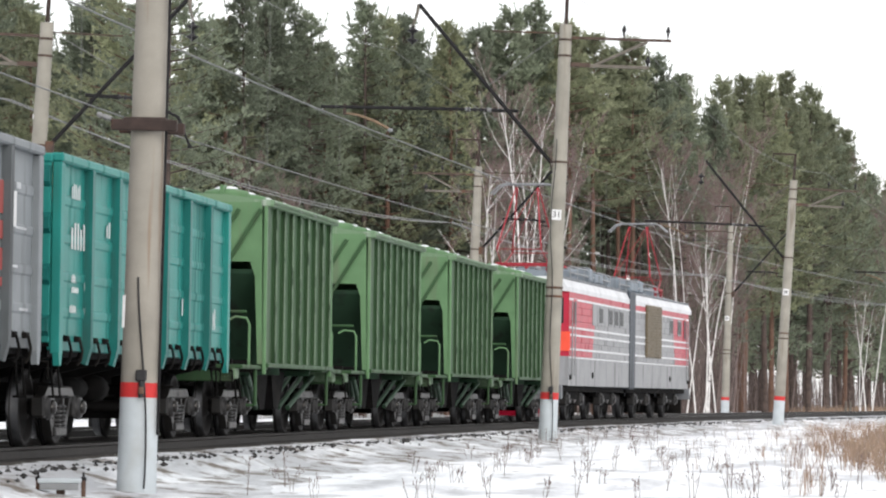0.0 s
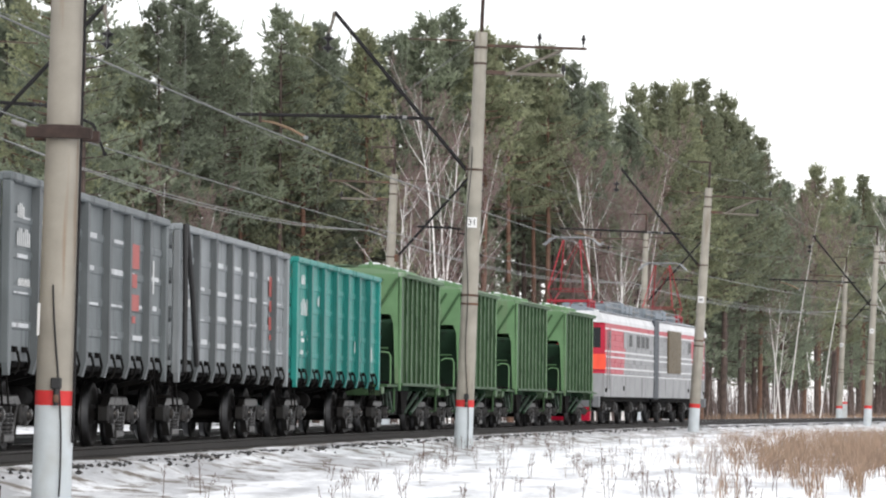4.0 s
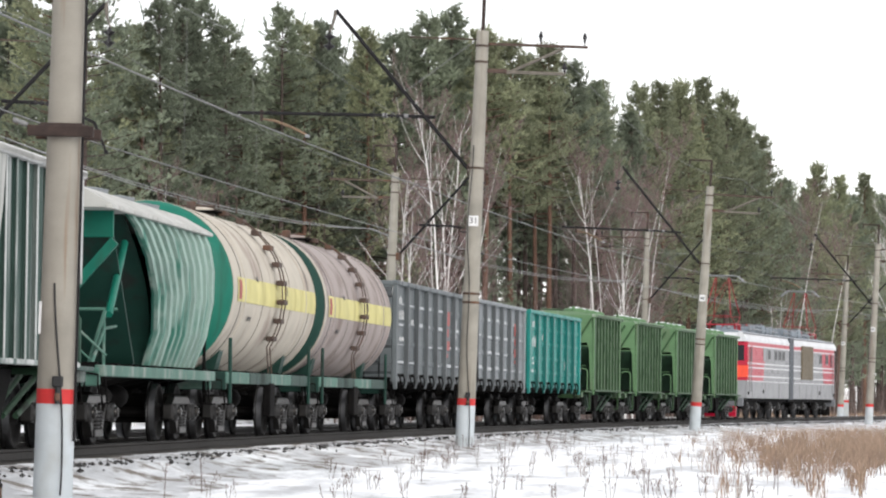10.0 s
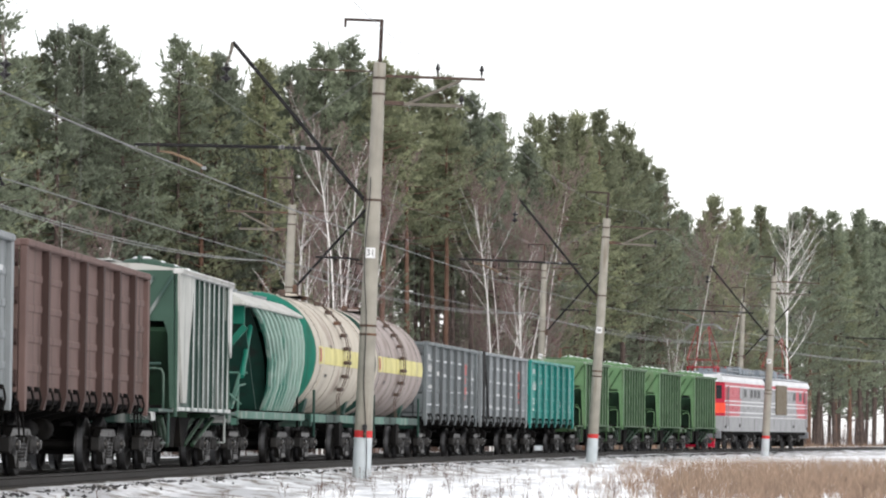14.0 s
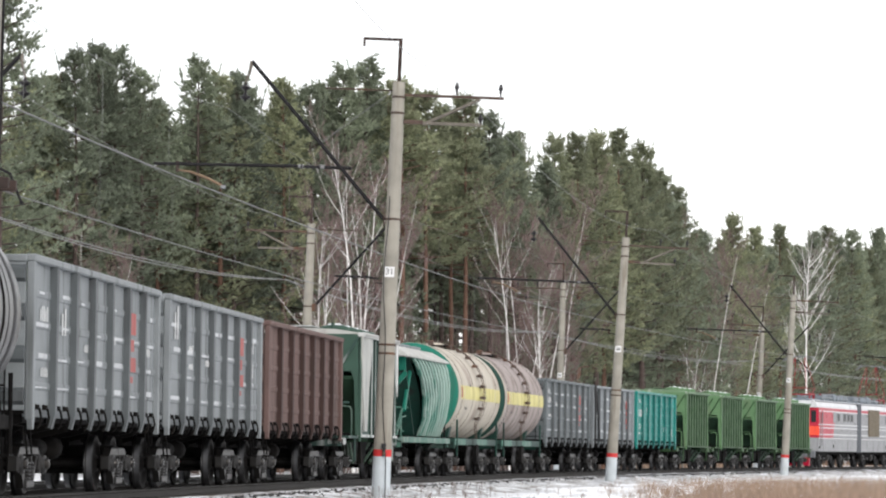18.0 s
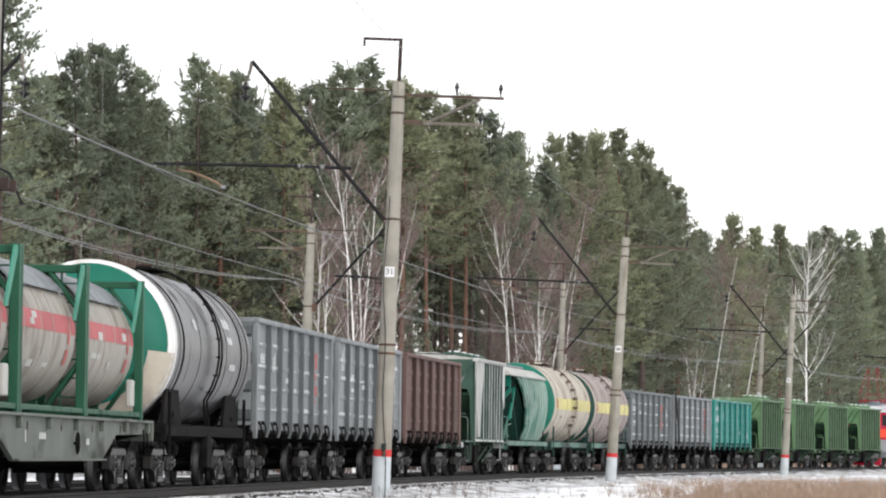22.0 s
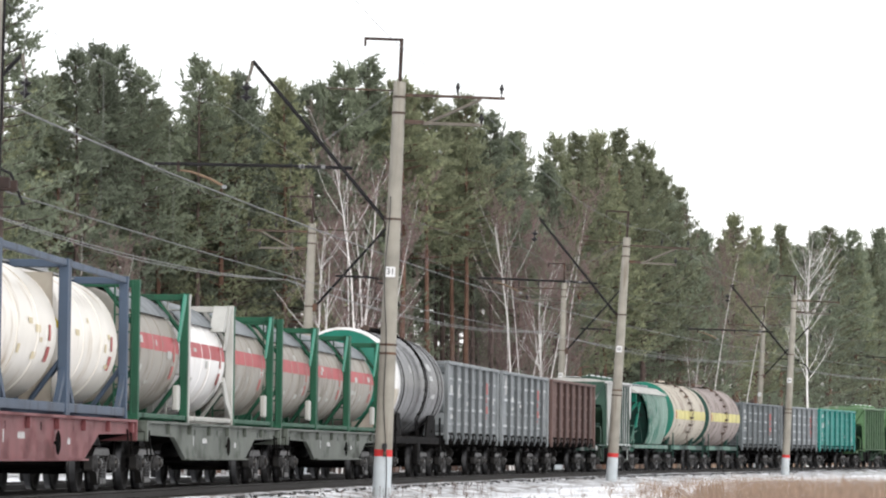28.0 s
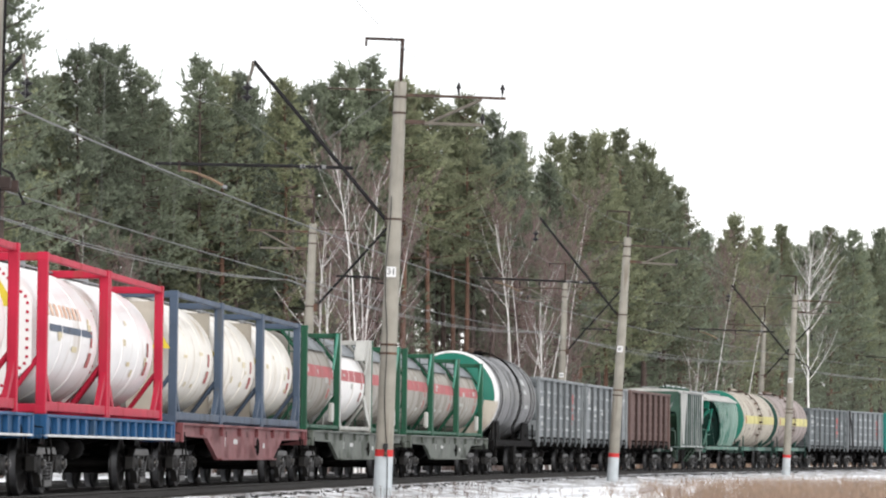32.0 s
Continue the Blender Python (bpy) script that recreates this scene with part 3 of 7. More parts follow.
T = dict(
    grey=paint("paint_grey", (0.15, 0.17, 0.178), (0.085, 0.092, 0.095), 0.45),
    grey_light=paint("paint_grey_light", (0.24, 0.262, 0.275), (0.17, 0.18, 0.185), 0.42),
    grey_new=paint("paint_grey_new", (0.245, 0.265, 0.275), (0.14, 0.15, 0.153), 0.4),
    # posts share the body's paint; their side shadow is put into this darker grey
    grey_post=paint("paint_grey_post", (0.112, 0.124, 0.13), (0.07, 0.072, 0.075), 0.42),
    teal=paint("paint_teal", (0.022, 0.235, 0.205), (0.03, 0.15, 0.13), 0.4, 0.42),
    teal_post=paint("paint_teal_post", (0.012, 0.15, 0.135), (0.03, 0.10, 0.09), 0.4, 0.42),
    teal_pale=paint("paint_teal_pale", (0.16, 0.33, 0.27), (0.30, 0.36, 0.32), 0.45),
    brown=paint("paint_brown", (0.16, 0.105, 0.095), (0.10, 0.07, 0.06), 0.45, 0.75),
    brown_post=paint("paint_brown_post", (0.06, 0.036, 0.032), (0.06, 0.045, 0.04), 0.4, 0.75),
    # shade between the ribs is put into this darker wall green; green_rib stays light
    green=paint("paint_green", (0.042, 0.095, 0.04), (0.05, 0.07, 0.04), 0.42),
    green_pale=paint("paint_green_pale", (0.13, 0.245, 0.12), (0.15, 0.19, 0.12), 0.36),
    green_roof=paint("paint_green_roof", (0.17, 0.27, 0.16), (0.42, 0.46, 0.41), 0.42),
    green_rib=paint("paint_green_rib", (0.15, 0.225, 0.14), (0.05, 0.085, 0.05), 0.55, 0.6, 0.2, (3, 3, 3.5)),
    # the hopper green with the shade of end cavity and underside put in
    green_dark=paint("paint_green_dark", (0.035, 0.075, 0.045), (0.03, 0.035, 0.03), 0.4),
    tank_beige=paint("paint_beige", (0.37, 0.315, 0.295), (0.25, 0.20, 0.18), 0.52, 0.6, 0.12, (1.2, 1.2, 0.8)),
    tank_cream=paint("paint_cream", (0.55, 0.50, 0.42), (0.36, 0.30, 0.26), 0.42, 0.6, 0.1, (1.2, 1.2, 0.8)),
    tank_black=paint("paint_black", (0.022, 0.022, 0.024), (0.06, 0.06, 0.064), 0.36, 0.3, 0.25, (1.5, 1.5, 0.5), 0.55),
    yellow=paint("paint_yellow", (0.66, 0.60, 0.24), (0.50, 0.44, 0.20), 0.4),
    white=paint("paint_white", (0.86, 0.86, 0.85), (0.62, 0.58, 0.52), 0.3),
    frost=paint("frosted_paint", (0.045, 0.085, 0.072), (0.42, 0.44, 0.43), 0.38, 0.6, 0.15, (3.0, 4.5, 0.14)),
    hop_green=paint("paint_hopper_green", (0.05, 0.10, 0.075), (0.24, 0.28, 0.25), 0.34),
    frost_rib=paint("frosted_rib", (0.56, 0.58, 0.57), (0.10, 0.15, 0.13), 0.58, 0.6, 0.2, (2.5, 2.5, 0.45)),
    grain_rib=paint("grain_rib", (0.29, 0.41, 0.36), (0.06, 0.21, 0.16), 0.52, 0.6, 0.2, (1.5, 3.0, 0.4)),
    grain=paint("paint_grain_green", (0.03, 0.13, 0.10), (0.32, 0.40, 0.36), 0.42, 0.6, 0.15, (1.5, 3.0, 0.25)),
    gusset=paint("paint_gusset_teal", (0.06, 0.27, 0.19), (0.05, 0.18, 0.12), 0.35),
    cement=paint("cement_crust", (0.62, 0.62, 0.61), (0.40, 0.42, 0.41), 0.45),
    cement_dull=paint("cement_smear", (0.45, 0.455, 0.43), (0.24, 0.27, 0.25), 0.42),
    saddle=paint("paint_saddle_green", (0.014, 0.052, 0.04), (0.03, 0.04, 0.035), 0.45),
    end_green=paint("paint_end_green", (0.012, 0.165, 0.115), (0.03, 0.10, 0.07), 0.3, 0.4),
    cont_tank=paint("paint_container_grey", (0.35, 0.325, 0.285), (0.22, 0.19, 0.16), 0.45, 0.5, 0.12, (1.2, 1.2, 0.7)),
    cont_cream=paint("paint_container_cream", (0.90, 0.85, 0.76), (0.50, 0.41, 0.30), 0.36, 0.3, 0.06, (1.2, 1.2, 0.5), 0.5),
    cont_white=paint("paint_container_white", (0.92, 0.90, 0.88), (0.62, 0.54, 0.47), 0.30, 0.28, 0.05, (1.2, 1.2, 0.5), 0.5),
    cont_pale=paint("paint_container_pale", (0.52, 0.52, 0.49), (0.36, 0.35, 0.32), 0.4),
    stripe=paint("paint_stripe", (0.45, 0.10, 0.108), (0.40, 0.14, 0.13), 0.4),
    frame_green=paint("paint_frame_green", (0.022, 0.10, 0.057), (0.03, 0.06, 0.042), 0.42),
    frame_blue=paint("paint_frame_blue", (0.075, 0.105, 0.155), (0.11, 0.115, 0.12), 0.4),
    frame_red=paint("paint_frame_red", (0.52, 0.02, 0.055), (0.38, 0.06, 0.06), 0.35),
    flat_grey=paint("paint_flat_grey", (0.122, 0.138, 0.118), (0.062, 0.068, 0.057), 0.5, 0.55, 0.2, (1.3, 0.8, 1.6)),
    flat_brown=paint("paint_flat_brown", (0.21, 0.07, 0.075), (0.13, 0.055, 0.055), 0.48, 0.55, 0.2, (1.3, 0.8, 1.6)),
    flat_blue=paint("paint_flat_blue", (0.018, 0.09, 0.215), (0.05, 0.085, 0.13), 0.42),
    beam_teal=paint("paint_beam_teal", (0.085, 0.19, 0.15), (0.34, 0.37, 0.34), 0.46, 0.6, 0.2, (1, 2.5, 1)),
    loco_red=paint("loco_red", (0.46, 0.011, 0.04), (0.34, 0.03, 0.045), 0.3, 0.35),
    loco_orange=paint("loco_orange", (0.85, 0.07, 0.025), (0.7, 0.08, 0.04), 0.25, 0.35),
    loco_grey=paint("loco_grey", (0.275, 0.28, 0.29), (0.22, 0.22, 0.22), 0.38, 0.4),
    loco_dark=paint("loco_dark_grey", (0.20, 0.21, 0.225), (0.15, 0.15, 0.15), 0.4),
    loco_white=paint("loco_white", (0.74, 0.75, 0.77), (0.55, 0.55, 0.56), 0.3, 0.4),
    loco_roof=paint("loco_roof_grey", (0.25, 0.29, 0.33), (0.16, 0.17, 0.18), 0.4),
    panto=paint("panto_red", (0.40, 0.04, 0.055), (0.30, 0.06, 0.06), 0.35),
    gangway=paint("gangway", (0.07, 0.08, 0.095), (0.05, 0.05, 0.055), 0.4),
    grille=paint("louvre_brown", (0.17, 0.135, 0.085), (0.10, 0.08, 0.055), 0.4),
    mark=paint("chalk_white", (0.72, 0.73, 0.73), (0.5, 0.5, 0.5), 0.35),
    scuff=paint("scuff_pale", (0.58, 0.60, 0.62), (0.3, 0.3, 0.31), 0.4),
    mark_red=paint("mark_red", (0.42, 0.10, 0.09), (0.3, 0.13, 0.12), 0.45),
    roof_snow=material("roof_snow", (0.80, 0.82, 0.84), 0.8, vary=0.08, grain=3, dirt=(0.45, 0.52, 0.42), dirt_amount=0.35),
    label_tan=paint("faded_label", (0.74, 0.64, 0.42), (0.66, 0.55, 0.42), 0.4),
    name_orange=paint("faded_orange", (0.78, 0.50, 0.36), (0.80, 0.68, 0.58), 0.5),
    hazard=paint("hazard_yellow", (0.75, 0.58, 0.06), (0.6, 0.46, 0.08), 0.3),
)
GLASS = bpy.data.materials.new("window_glass")
GLASS.use_nodes = True
_b = GLASS.node_tree.nodes["Principled BSDF"]
_b.inputs["Base Color"].default_value = (0.012, 0.014, 0.016, 1)
_b.inputs["Roughness"].default_value = 0.4
_b.inputs["Specular IOR Level"].default_value = 0.1


def wheelset(r):
    g = Geo()
    for sx in (-1, 1):
        prof = [(-0.07, 0.0), (-0.07, r * 0.28), (-0.035, r * 0.32), (-0.03, r * 0.80), (-0.065, r * 0.86), (-0.075, r + 0.028), (-0.045, r + 0.028), (-0.03, r), (0.065, r - 0.006), (0.065, r * 0.86), (0.02, r * 0.80), (0.015, r * 0.34), (0.09, r * 0.28), (0.09, 0.0)]
        g.lathe([(sx * a, q) for a, q in prof], "x", pose(sx * 0.79, 0, 0), 24)
    g.tube([(-1.1, 0, 0), (1.1, 0, 0)], 0.085, 10)
    return g


def worn(me, r):
    """Gives the treads of a wheelset their bright worn steel."""
    if len(me.materials) == 1:
        me.materials.append(M["tread"])
        for p in me.polygons:
            c = p.center
            if abs(abs(c.x) - 0.79) < 0.1 and r * 0.985 < math.hypot(c.y, c.z) and abs(p.normal.x) < 0.5:
                p.material_index = 1
    return me


def coil(y):
    g = Geo()
    for k in range(5):
        g.lathe([(-0.028, 0.07), (-0.012, 0.105), (0.012, 0.105), (0.028, 0.07)], "z", pose(0, y, 0.27 + 0.055 * k), 12)
    return g


def side_frame():
    g = Geo()
    g.box(-0.06, 0.06, -0.72, 0.72, 0.60, 0.74, 0.02)
    g.prism([(-0.95, 0.60), (-0.70, 0.74), (-0.66, 0.58), (-0.80, 0.5)], "x", -0.06, 0.06)
    g.prism([(0.95, 0.60), (0.70, 0.74), (0.66, 0.58), (0.80, 0.5)], "x", -0.06, 0.06)
    for d in (-1, 1):
        g.prism([(d * 0.74, 0.58), (d * 0.64, 0.60), (d * 0.32, 0.26), (d * 0.32, 0.14), (d * 0.40, 0.14)], "x", -0.055, 0.055)
        g.prism([(d * 0.34, 0.62), (d * 0.27, 0.62), (d * 0.27, 0.2), (d * 0.34, 0.2)], "x", -0.05, 0.05)
        g.box(-0.09, 0.10, d * 0.925 - 0.17, d * 0.925 + 0.17, 0.36, 0.62, 0.03)
        g.lathe([(0.10, 0.15), (0.15, 0.13), (0.155, 0.0)], "x", pose(0, d * 0.925, 0.475), 14)
    g.box(-0.08, 0.09, -0.34, 0.34, 0.13, 0.25, 0.02)
    return g


def bogie(car, yc):
    """A freight bogie under a car, its wheelsets as parts of the car."""
    bol = part("bogie", shared("bolster", lambda: Geo().box(-1.05, 1.05, -0.22, 0.22, 0.50, 0.78, 0.03).box(-0.3, 0.3, -0.3, 0.3, 0.76, 0.93, 0.02).box(-0.6, 0.6, -0.75, -0.66, 0.3, 0.42).box(-0.6, 0.6, 0.66, 0.75, 0.3, 0.42), M["under"]), None, car, at=pose(0, yc, 0))
    for sx in (-1, 1):
        part("side_frame", shared("side_frame", side_frame, M["bogie"]), None, bol, at=pose(sx * 1.02, 0, 0, 0, 0, 0 if sx > 0 else 180))
        for y in (-0.925, 0.925):
            part("axle_cap", shared("axle_cap", lambda: Geo().lathe([(0.0, 0.09), (0.03, 0.085), (0.05, 0.06), (0.058, 0.02), (0.059, 0.0)], "x", pose(0.155, 0, 0), 12), M["cap"]), None, bol, at=pose(sx * 1.02, y, 0.485, 0, 0, 0 if sx > 0 else 180))
        for y in (-0.14, 0.14):
            part("spring", shared(("spring", y), lambda: coil(y), M["bogie"]), None, bol, at=pose(sx * 1.03, 0, 0))
    for y in (-0.925, 0.925):
        w = part("wheelset", worn(shared("wheelset", lambda: wheelset(0.475), M["wheel"]), 0.475), None, car, at=pose(0, yc + y, 0.475))
        WHEELS.append((w, (0, yc + y, 0.475), 0.475))


def coupler_geo():
    g = Geo().box(-0.1, 0.1, -0.75, 0.1, 0.96, 1.15, 0.02)
    g.prism([(-0.22, 0.0), (0.12, -0.02), (0.24, 0.16), (0.12, 0.32), (0.02, 0.2), (-0.1, 0.34), (-0.24, 0.28)], "z", 0.90, 1.22)
    return g


def running_gear(car, L, base, sill=(0.16, 0.78, 1.2), width=1.3):
    """Couplers, sill, brake gear and bogies that all freight cars share. L: over the couplers."""
    e = L / 2 - 0.30
    for d in (-1, 1):
        part("coupler", shared("coupler", coupler_geo, M["under"]), None, car, "rusty automatic coupler", at=pose(0, d * e - d * 0.12, 0, 0, 0, 0 if d > 0 else 180))
        part("brake_hose", Geo().tube([(0.35, d * (e - 0.3), 0.95), (0.38, d * (e + 0.05), 0.8), (0.33, d * (e + 0.22), 0.55)], 0.03, 6), M["black"], car)
        part("uncoupling_lever", Geo().tube([(0.25, d * (e - 0.28), 1.12), (0.9, d * (e - 0.25), 1.08), (1.35, d * (e - 0.26), 1.02), (1.35, d * (e - 0.26), 0.82)], 0.016, 5), M["under"], car)
        part("step", Geo().tube([(1.32, d * (e - 0.55), 1.05), (1.36, d * (e - 0.55), 0.62), (1.36, d * (e - 0.95), 0.62), (1.32, d * (e - 0.95), 1.05)], 0.016, 5).box(1.30, 1.46, d * (e - 0.75) - 0.2, d * (e - 0.75) + 0.2, 0.6, 0.63), M["under"], car)
    part("centre_sill", Geo().box(-sill[0], sill[0], -(L / 2 - 0.6), L / 2 - 0.6, sill[1], sill[2], 0.01), M["under"], car)
    for y in np.linspace(-(L / 2 - 0.8), L / 2 - 0.8, 7):
        part("cross_bearer", shared(("cross_bearer", sill, width), lambda: Geo().prism([(-width, sill[2]), (width, sill[2]), (width, sill[2] - 0.12), (0.3, sill[1] + 0.05), (-0.3, sill[1] + 0.05), (-width, sill[2] - 0.12)], "y", -0.06, 0.06), M["under"]), None, car, at=pose(0, y, 0))
    part("brake_cylinder", Geo().lathe([(-0.35, 0.0), (-0.33, 0.17), (0.2, 0.18), (0.3, 0.09), (0.34, 0.0)], "y", pose(0.55, 0.6, 0.72), 12), M["under"], car)
    part("air_tank", Geo().lathe([(-0.5, 0.0), (-0.45, 0.14), (0.45, 0.14), (0.5, 0.0)], "y", pose(0.6, -1.2, 0.72), 12), M["under"], car)
    part("brake_rod", Geo().tube([(0.2, -base / 2 + 0.6, 0.62), (0.25, base / 2 - 0.6, 0.62)], 0.022, 5), M["under"], car)
    for d in (-1, 1):
        bogie(car, d * base / 2)


def marks(car, rows, mat_, x, name="lettering", label="", slope=0.0):
    """Bars in place of stencilled writing on the field side: (y, z, length, height)."""
    g = Geo()
    for y, z, ln, h in rows:
        n = max(1, round(ln / (h * 0.62)))
        for k in range(n):
            a = y + ln * k / n
            g.box(x, x + 0.004, a, a + ln / n * 0.42, z, z + h * (1.0 if k % 3 else 0.8))
    tagged(part(name, g, mat_, car, label), kind="stuff")


# ---- gondolas ----
RIBS = (1.62, 2.05, 2.5, 2.95)


def gondola(a, b, body, post, label, group, seed, letters=(), red=(), brace=False):
    rng = random.Random(seed)
    ob = thing("gondola_car", label, "freight wagon", group=group)
    L, H = b - a, 3.48
    e = L / 2 - 0.56
    running_gear(ob, L, 8.65)
    bays = 7
    y_ = [-e + 0.1 + (2 * e - 0.2) * k / bays for k in range(bays + 1)]
    w = y_[1] - y_[0]

    def panel():
        poly = [(1.36, 1.28), (1.395, 1.28)]
        for c in RIBS:
            poly += [(1.395, c - 0.075), (1.412, c - 0.05), (1.415, c + 0.02), (1.408, c + 0.045), (1.395, c + 0.055)]
        poly += [(1.395, 3.38), (1.36, 3.38)]
        g = Geo().prism(poly, "y", -w / 2, w / 2)
        g.prism([(1.36, 1.28), (1.398, 1.28), (1.398, 3.38), (1.36, 3.38)], "y", -w / 2 + 0.0, -w / 2 + 0.16)
        return g

    pm = shared(("side_panel", body.name, round(w, 3)), panel, body)
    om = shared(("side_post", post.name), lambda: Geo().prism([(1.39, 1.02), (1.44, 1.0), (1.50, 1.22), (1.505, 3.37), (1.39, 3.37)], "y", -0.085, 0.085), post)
    cm = shared(("corner_post", body.name), lambda: Geo().box(1.37, 1.48, -0.11, 0.11, 1.12, 3.37, 0.012).prism([(-0.11, 1.13), (0.11, 1.13), (0.05, 0.98), (-0.05, 0.98)], "x", 1.40, 1.475), body)
    lk = shared("hatch_lock", lambda: Geo().tube([(1.40, -0.05, 1.34), (1.47, -0.04, 1.28), (1.49, 0.0, 1.16), (1.46, 0.05, 1.05), (1.42, 0.04, 1.0)], 0.019, 5).box(1.38, 1.46, -0.07, 0.07, 1.27, 1.34, 0.01), M["under"])
    for sx in (1, -1):
        turn = 0 if sx > 0 else 180
        for k in range(bays):
            part("side_panel", pm, None, ob, at=pose(0, sx * (y_[k] + y_[k + 1]) / 2, 0, 0, 0, turn))
            for q in (0.32, 0.70):
                part("hatch_lock", lk, None, ob, at=pose(0, sx * (y_[k] + w * q), 0, 0, 0, turn))
        for k in range(bays + 1):
            part("side_post" if 0 < k < bays else "corner_post", om if 0 < k < bays else cm, None, ob, at=pose(0, sx * y_[k], 0, 0, 0, turn))
        part("top_chord", Geo().box(*sorted((sx * 1.345, sx * 1.50)), -e, e, 3.37, H, 0.022), body, ob, "steel top chord")
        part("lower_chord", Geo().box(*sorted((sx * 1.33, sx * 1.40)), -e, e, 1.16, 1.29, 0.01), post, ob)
    for d in (-1, 1):
        g = Geo().box(-1.36, 1.36, d * e - 0.04, d * e + 0.04, 1.25, 3.38, 0.01)
        wall = part("end_wall", g, body, ob)
        for z in (1.45, 2.05, 2.65, 3.2):
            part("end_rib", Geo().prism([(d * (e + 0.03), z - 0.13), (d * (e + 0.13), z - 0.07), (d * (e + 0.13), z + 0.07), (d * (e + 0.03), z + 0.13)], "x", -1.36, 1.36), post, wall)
        part("end_chord", Geo().box(-1.38, 1.38, d * e - 0.07, d * e + 0.07, 3.36, 3.47, 0.02), body, ob)
        part("end_ladder", Geo().tube([(1.1, d * (e + 0.16), 1.2), (1.1, d * (e + 0.16), 3.3)], 0.014, 5).tube([(0.75, d * (e + 0.16), 1.2), (0.75, d * (e + 0.16), 3.3)], 0.014, 5)
             .tube([(0.75, d * (e + 0.16), 1.6), (1.1, d * (e + 0.16), 1.6)], 0.012, 5).tube([(0.75, d * (e + 0.16), 2.2), (1.1, d * (e + 0.16), 2.2)], 0.012, 5).tube([(0.75, d * (e + 0.16), 2.8), (1.1, d * (e + 0.16), 2.8)], 0.012, 5), M["under"], ob)
    part("floor", Geo().box(-1.36, 1.36, -e, e, 1.20, 1.27), M["under"], ob)
    part("floor_hatch", Geo().prism([(-1.3, 1.2), (1.3, 1.2), (1.25, 1.1), (0.2, 1.02), (-0.2, 1.02), (-1.25, 1.1)], "y", -e + 0.3, e - 0.3), M["under"], ob)
    # flaked and frosted paint on the stamped ribs
    g = Geo()
    for k in range(bays):
        for c in RIBS:
            if rng.random() < 0.85:
                ln = rng.uniform(0.2, w - 0.45)
                y0 = y_[k] + 0.1 + rng.uniform(0, w - 0.3 - ln)
                zz = c + rng.uniform(-0.05, 0.0)
                g.box(1.413, 1.4185, y0, y0 + ln, zz, zz + rng.uniform(0.02, 0.085))
    if seed:
        tagged(part("scuffed_paint", g, T["scuff"], ob, "pale scuffs on the pressed ribs"), kind="stuff")
    if letters:
        marks(ob, letters, T["mark"], 1.416)
    if red:
        y0 = red[0][0]
        g = Geo()
        for q0, q1, z0, z1 in ((0, 0.68, 2.62, 2.98), (0.06, 0.5, 2.34, 2.54), (0, 0.7, 2.0, 2.24), (0.1, 0.4, 1.82, 1.92)):
            g.box(1.4165, 1.4205, y0 + q0, y0 + q1, z0, z1)
        tagged(part("painted_mark", g, T["mark_red"], ob, "faded red painted mark"), kind="stuff")
    if brace:
        part("draped_cable", Geo().tube([(1.53, -e + 0.16, 3.47), (1.54, -e + 0.22, 2.4), (1.53, -e + 0.3, 1.15)], 0.045, 6).tube([(1.53, -e + 0.3, 3.47), (1.55, -e + 0.9, 2.3), (1.53, -e + 1.5, 1.25)], 0.045, 6), M["black"], ob, "dark strap hanging over the side")
    enlist(ob, a, b)
    return ob


g_grey = "weathered grey open gondola wagon"
gondola(-13.92, 0, T["grey"], T["grey_post"], g_grey + ", pale scuffs", "gondolas of the train", 1,
        [(-5.6, 2.95, 0.5, 0.18), (-5.6, 2.6, 0.9, 0.22), (-5.5, 2.1, 0.8, 0.1), (-3.5, 2.5, 0.5, 0.14), (5.0, 2.3, 0.5, 0.5)], [(3.25, 2.75, 0.8, 0.16), (3.3, 2.35, 0.75, 0.3), (3.3, 2.1, 0.75, 0.14)])
gondola(0, 13.92, T["grey_light"], T["grey_post"], g_grey + ", a dark strap over its side", "gondolas of the train", 2,
        [(-5.5, 2.9, 0.7, 0.35), (-5.4, 2.2, 0.9, 0.12), (5.0, 2.5, 0.4, 0.5)], [(4.1, 2.7, 0.7, 0.22), (4.1, 2.2, 0.5, 0.4)], True)
gondola(13.92, 27.84, T["teal"], T["teal_post"], "bright teal open gondola wagon, freshly painted", "gondolas of the train", 0,
        [(-5.45, 2.98, 0.55, 0.18), (-5.45, 2.38, 1.1, 0.32), (-5.4, 1.98, 0.25, 0.1), (-5.4, 1.86, 0.45, 0.07), (-4.6, 1.9, 0.3, 0.12), (-5.5, 1.62, 0.4, 0.09), (-4.6, 1.62, 0.4, 0.09), (1.0, 2.1, 0.5, 0.12), (2.5, 1.75, 0.35, 0.3), (5.2, 1.6, 0.3, 0.3), (-3.2, 2.6, 0.3, 0.2)])
gondola(-75.82, -61.9, T["brown"], T["brown_post"], "rusty brown open gondola wagon with dark posts", "gondolas of the train", 0)
gondola(-89.74, -75.82, T["grey_new"], T["grey_post"], g_grey + ", white letters and red mark", "gondolas of the train", 5,
        [(-5.4, 2.7, 0.6, 0.6), (-3.6, 2.5, 0.5, 0.14), (-3.6, 2.2, 0.5, 0.1), (-1.5, 2.3, 0.5, 0.12), (1.2, 2.5, 0.4, 0.4), (5.0, 2.7, 0.5, 0.25), (5.0, 2.2, 0.5, 0.3)], [(3.2, 2.7, 0.8, 0.14), (3.2, 2.5, 0.7, 0.1), (3.2, 2.15, 0.8, 0.16)])
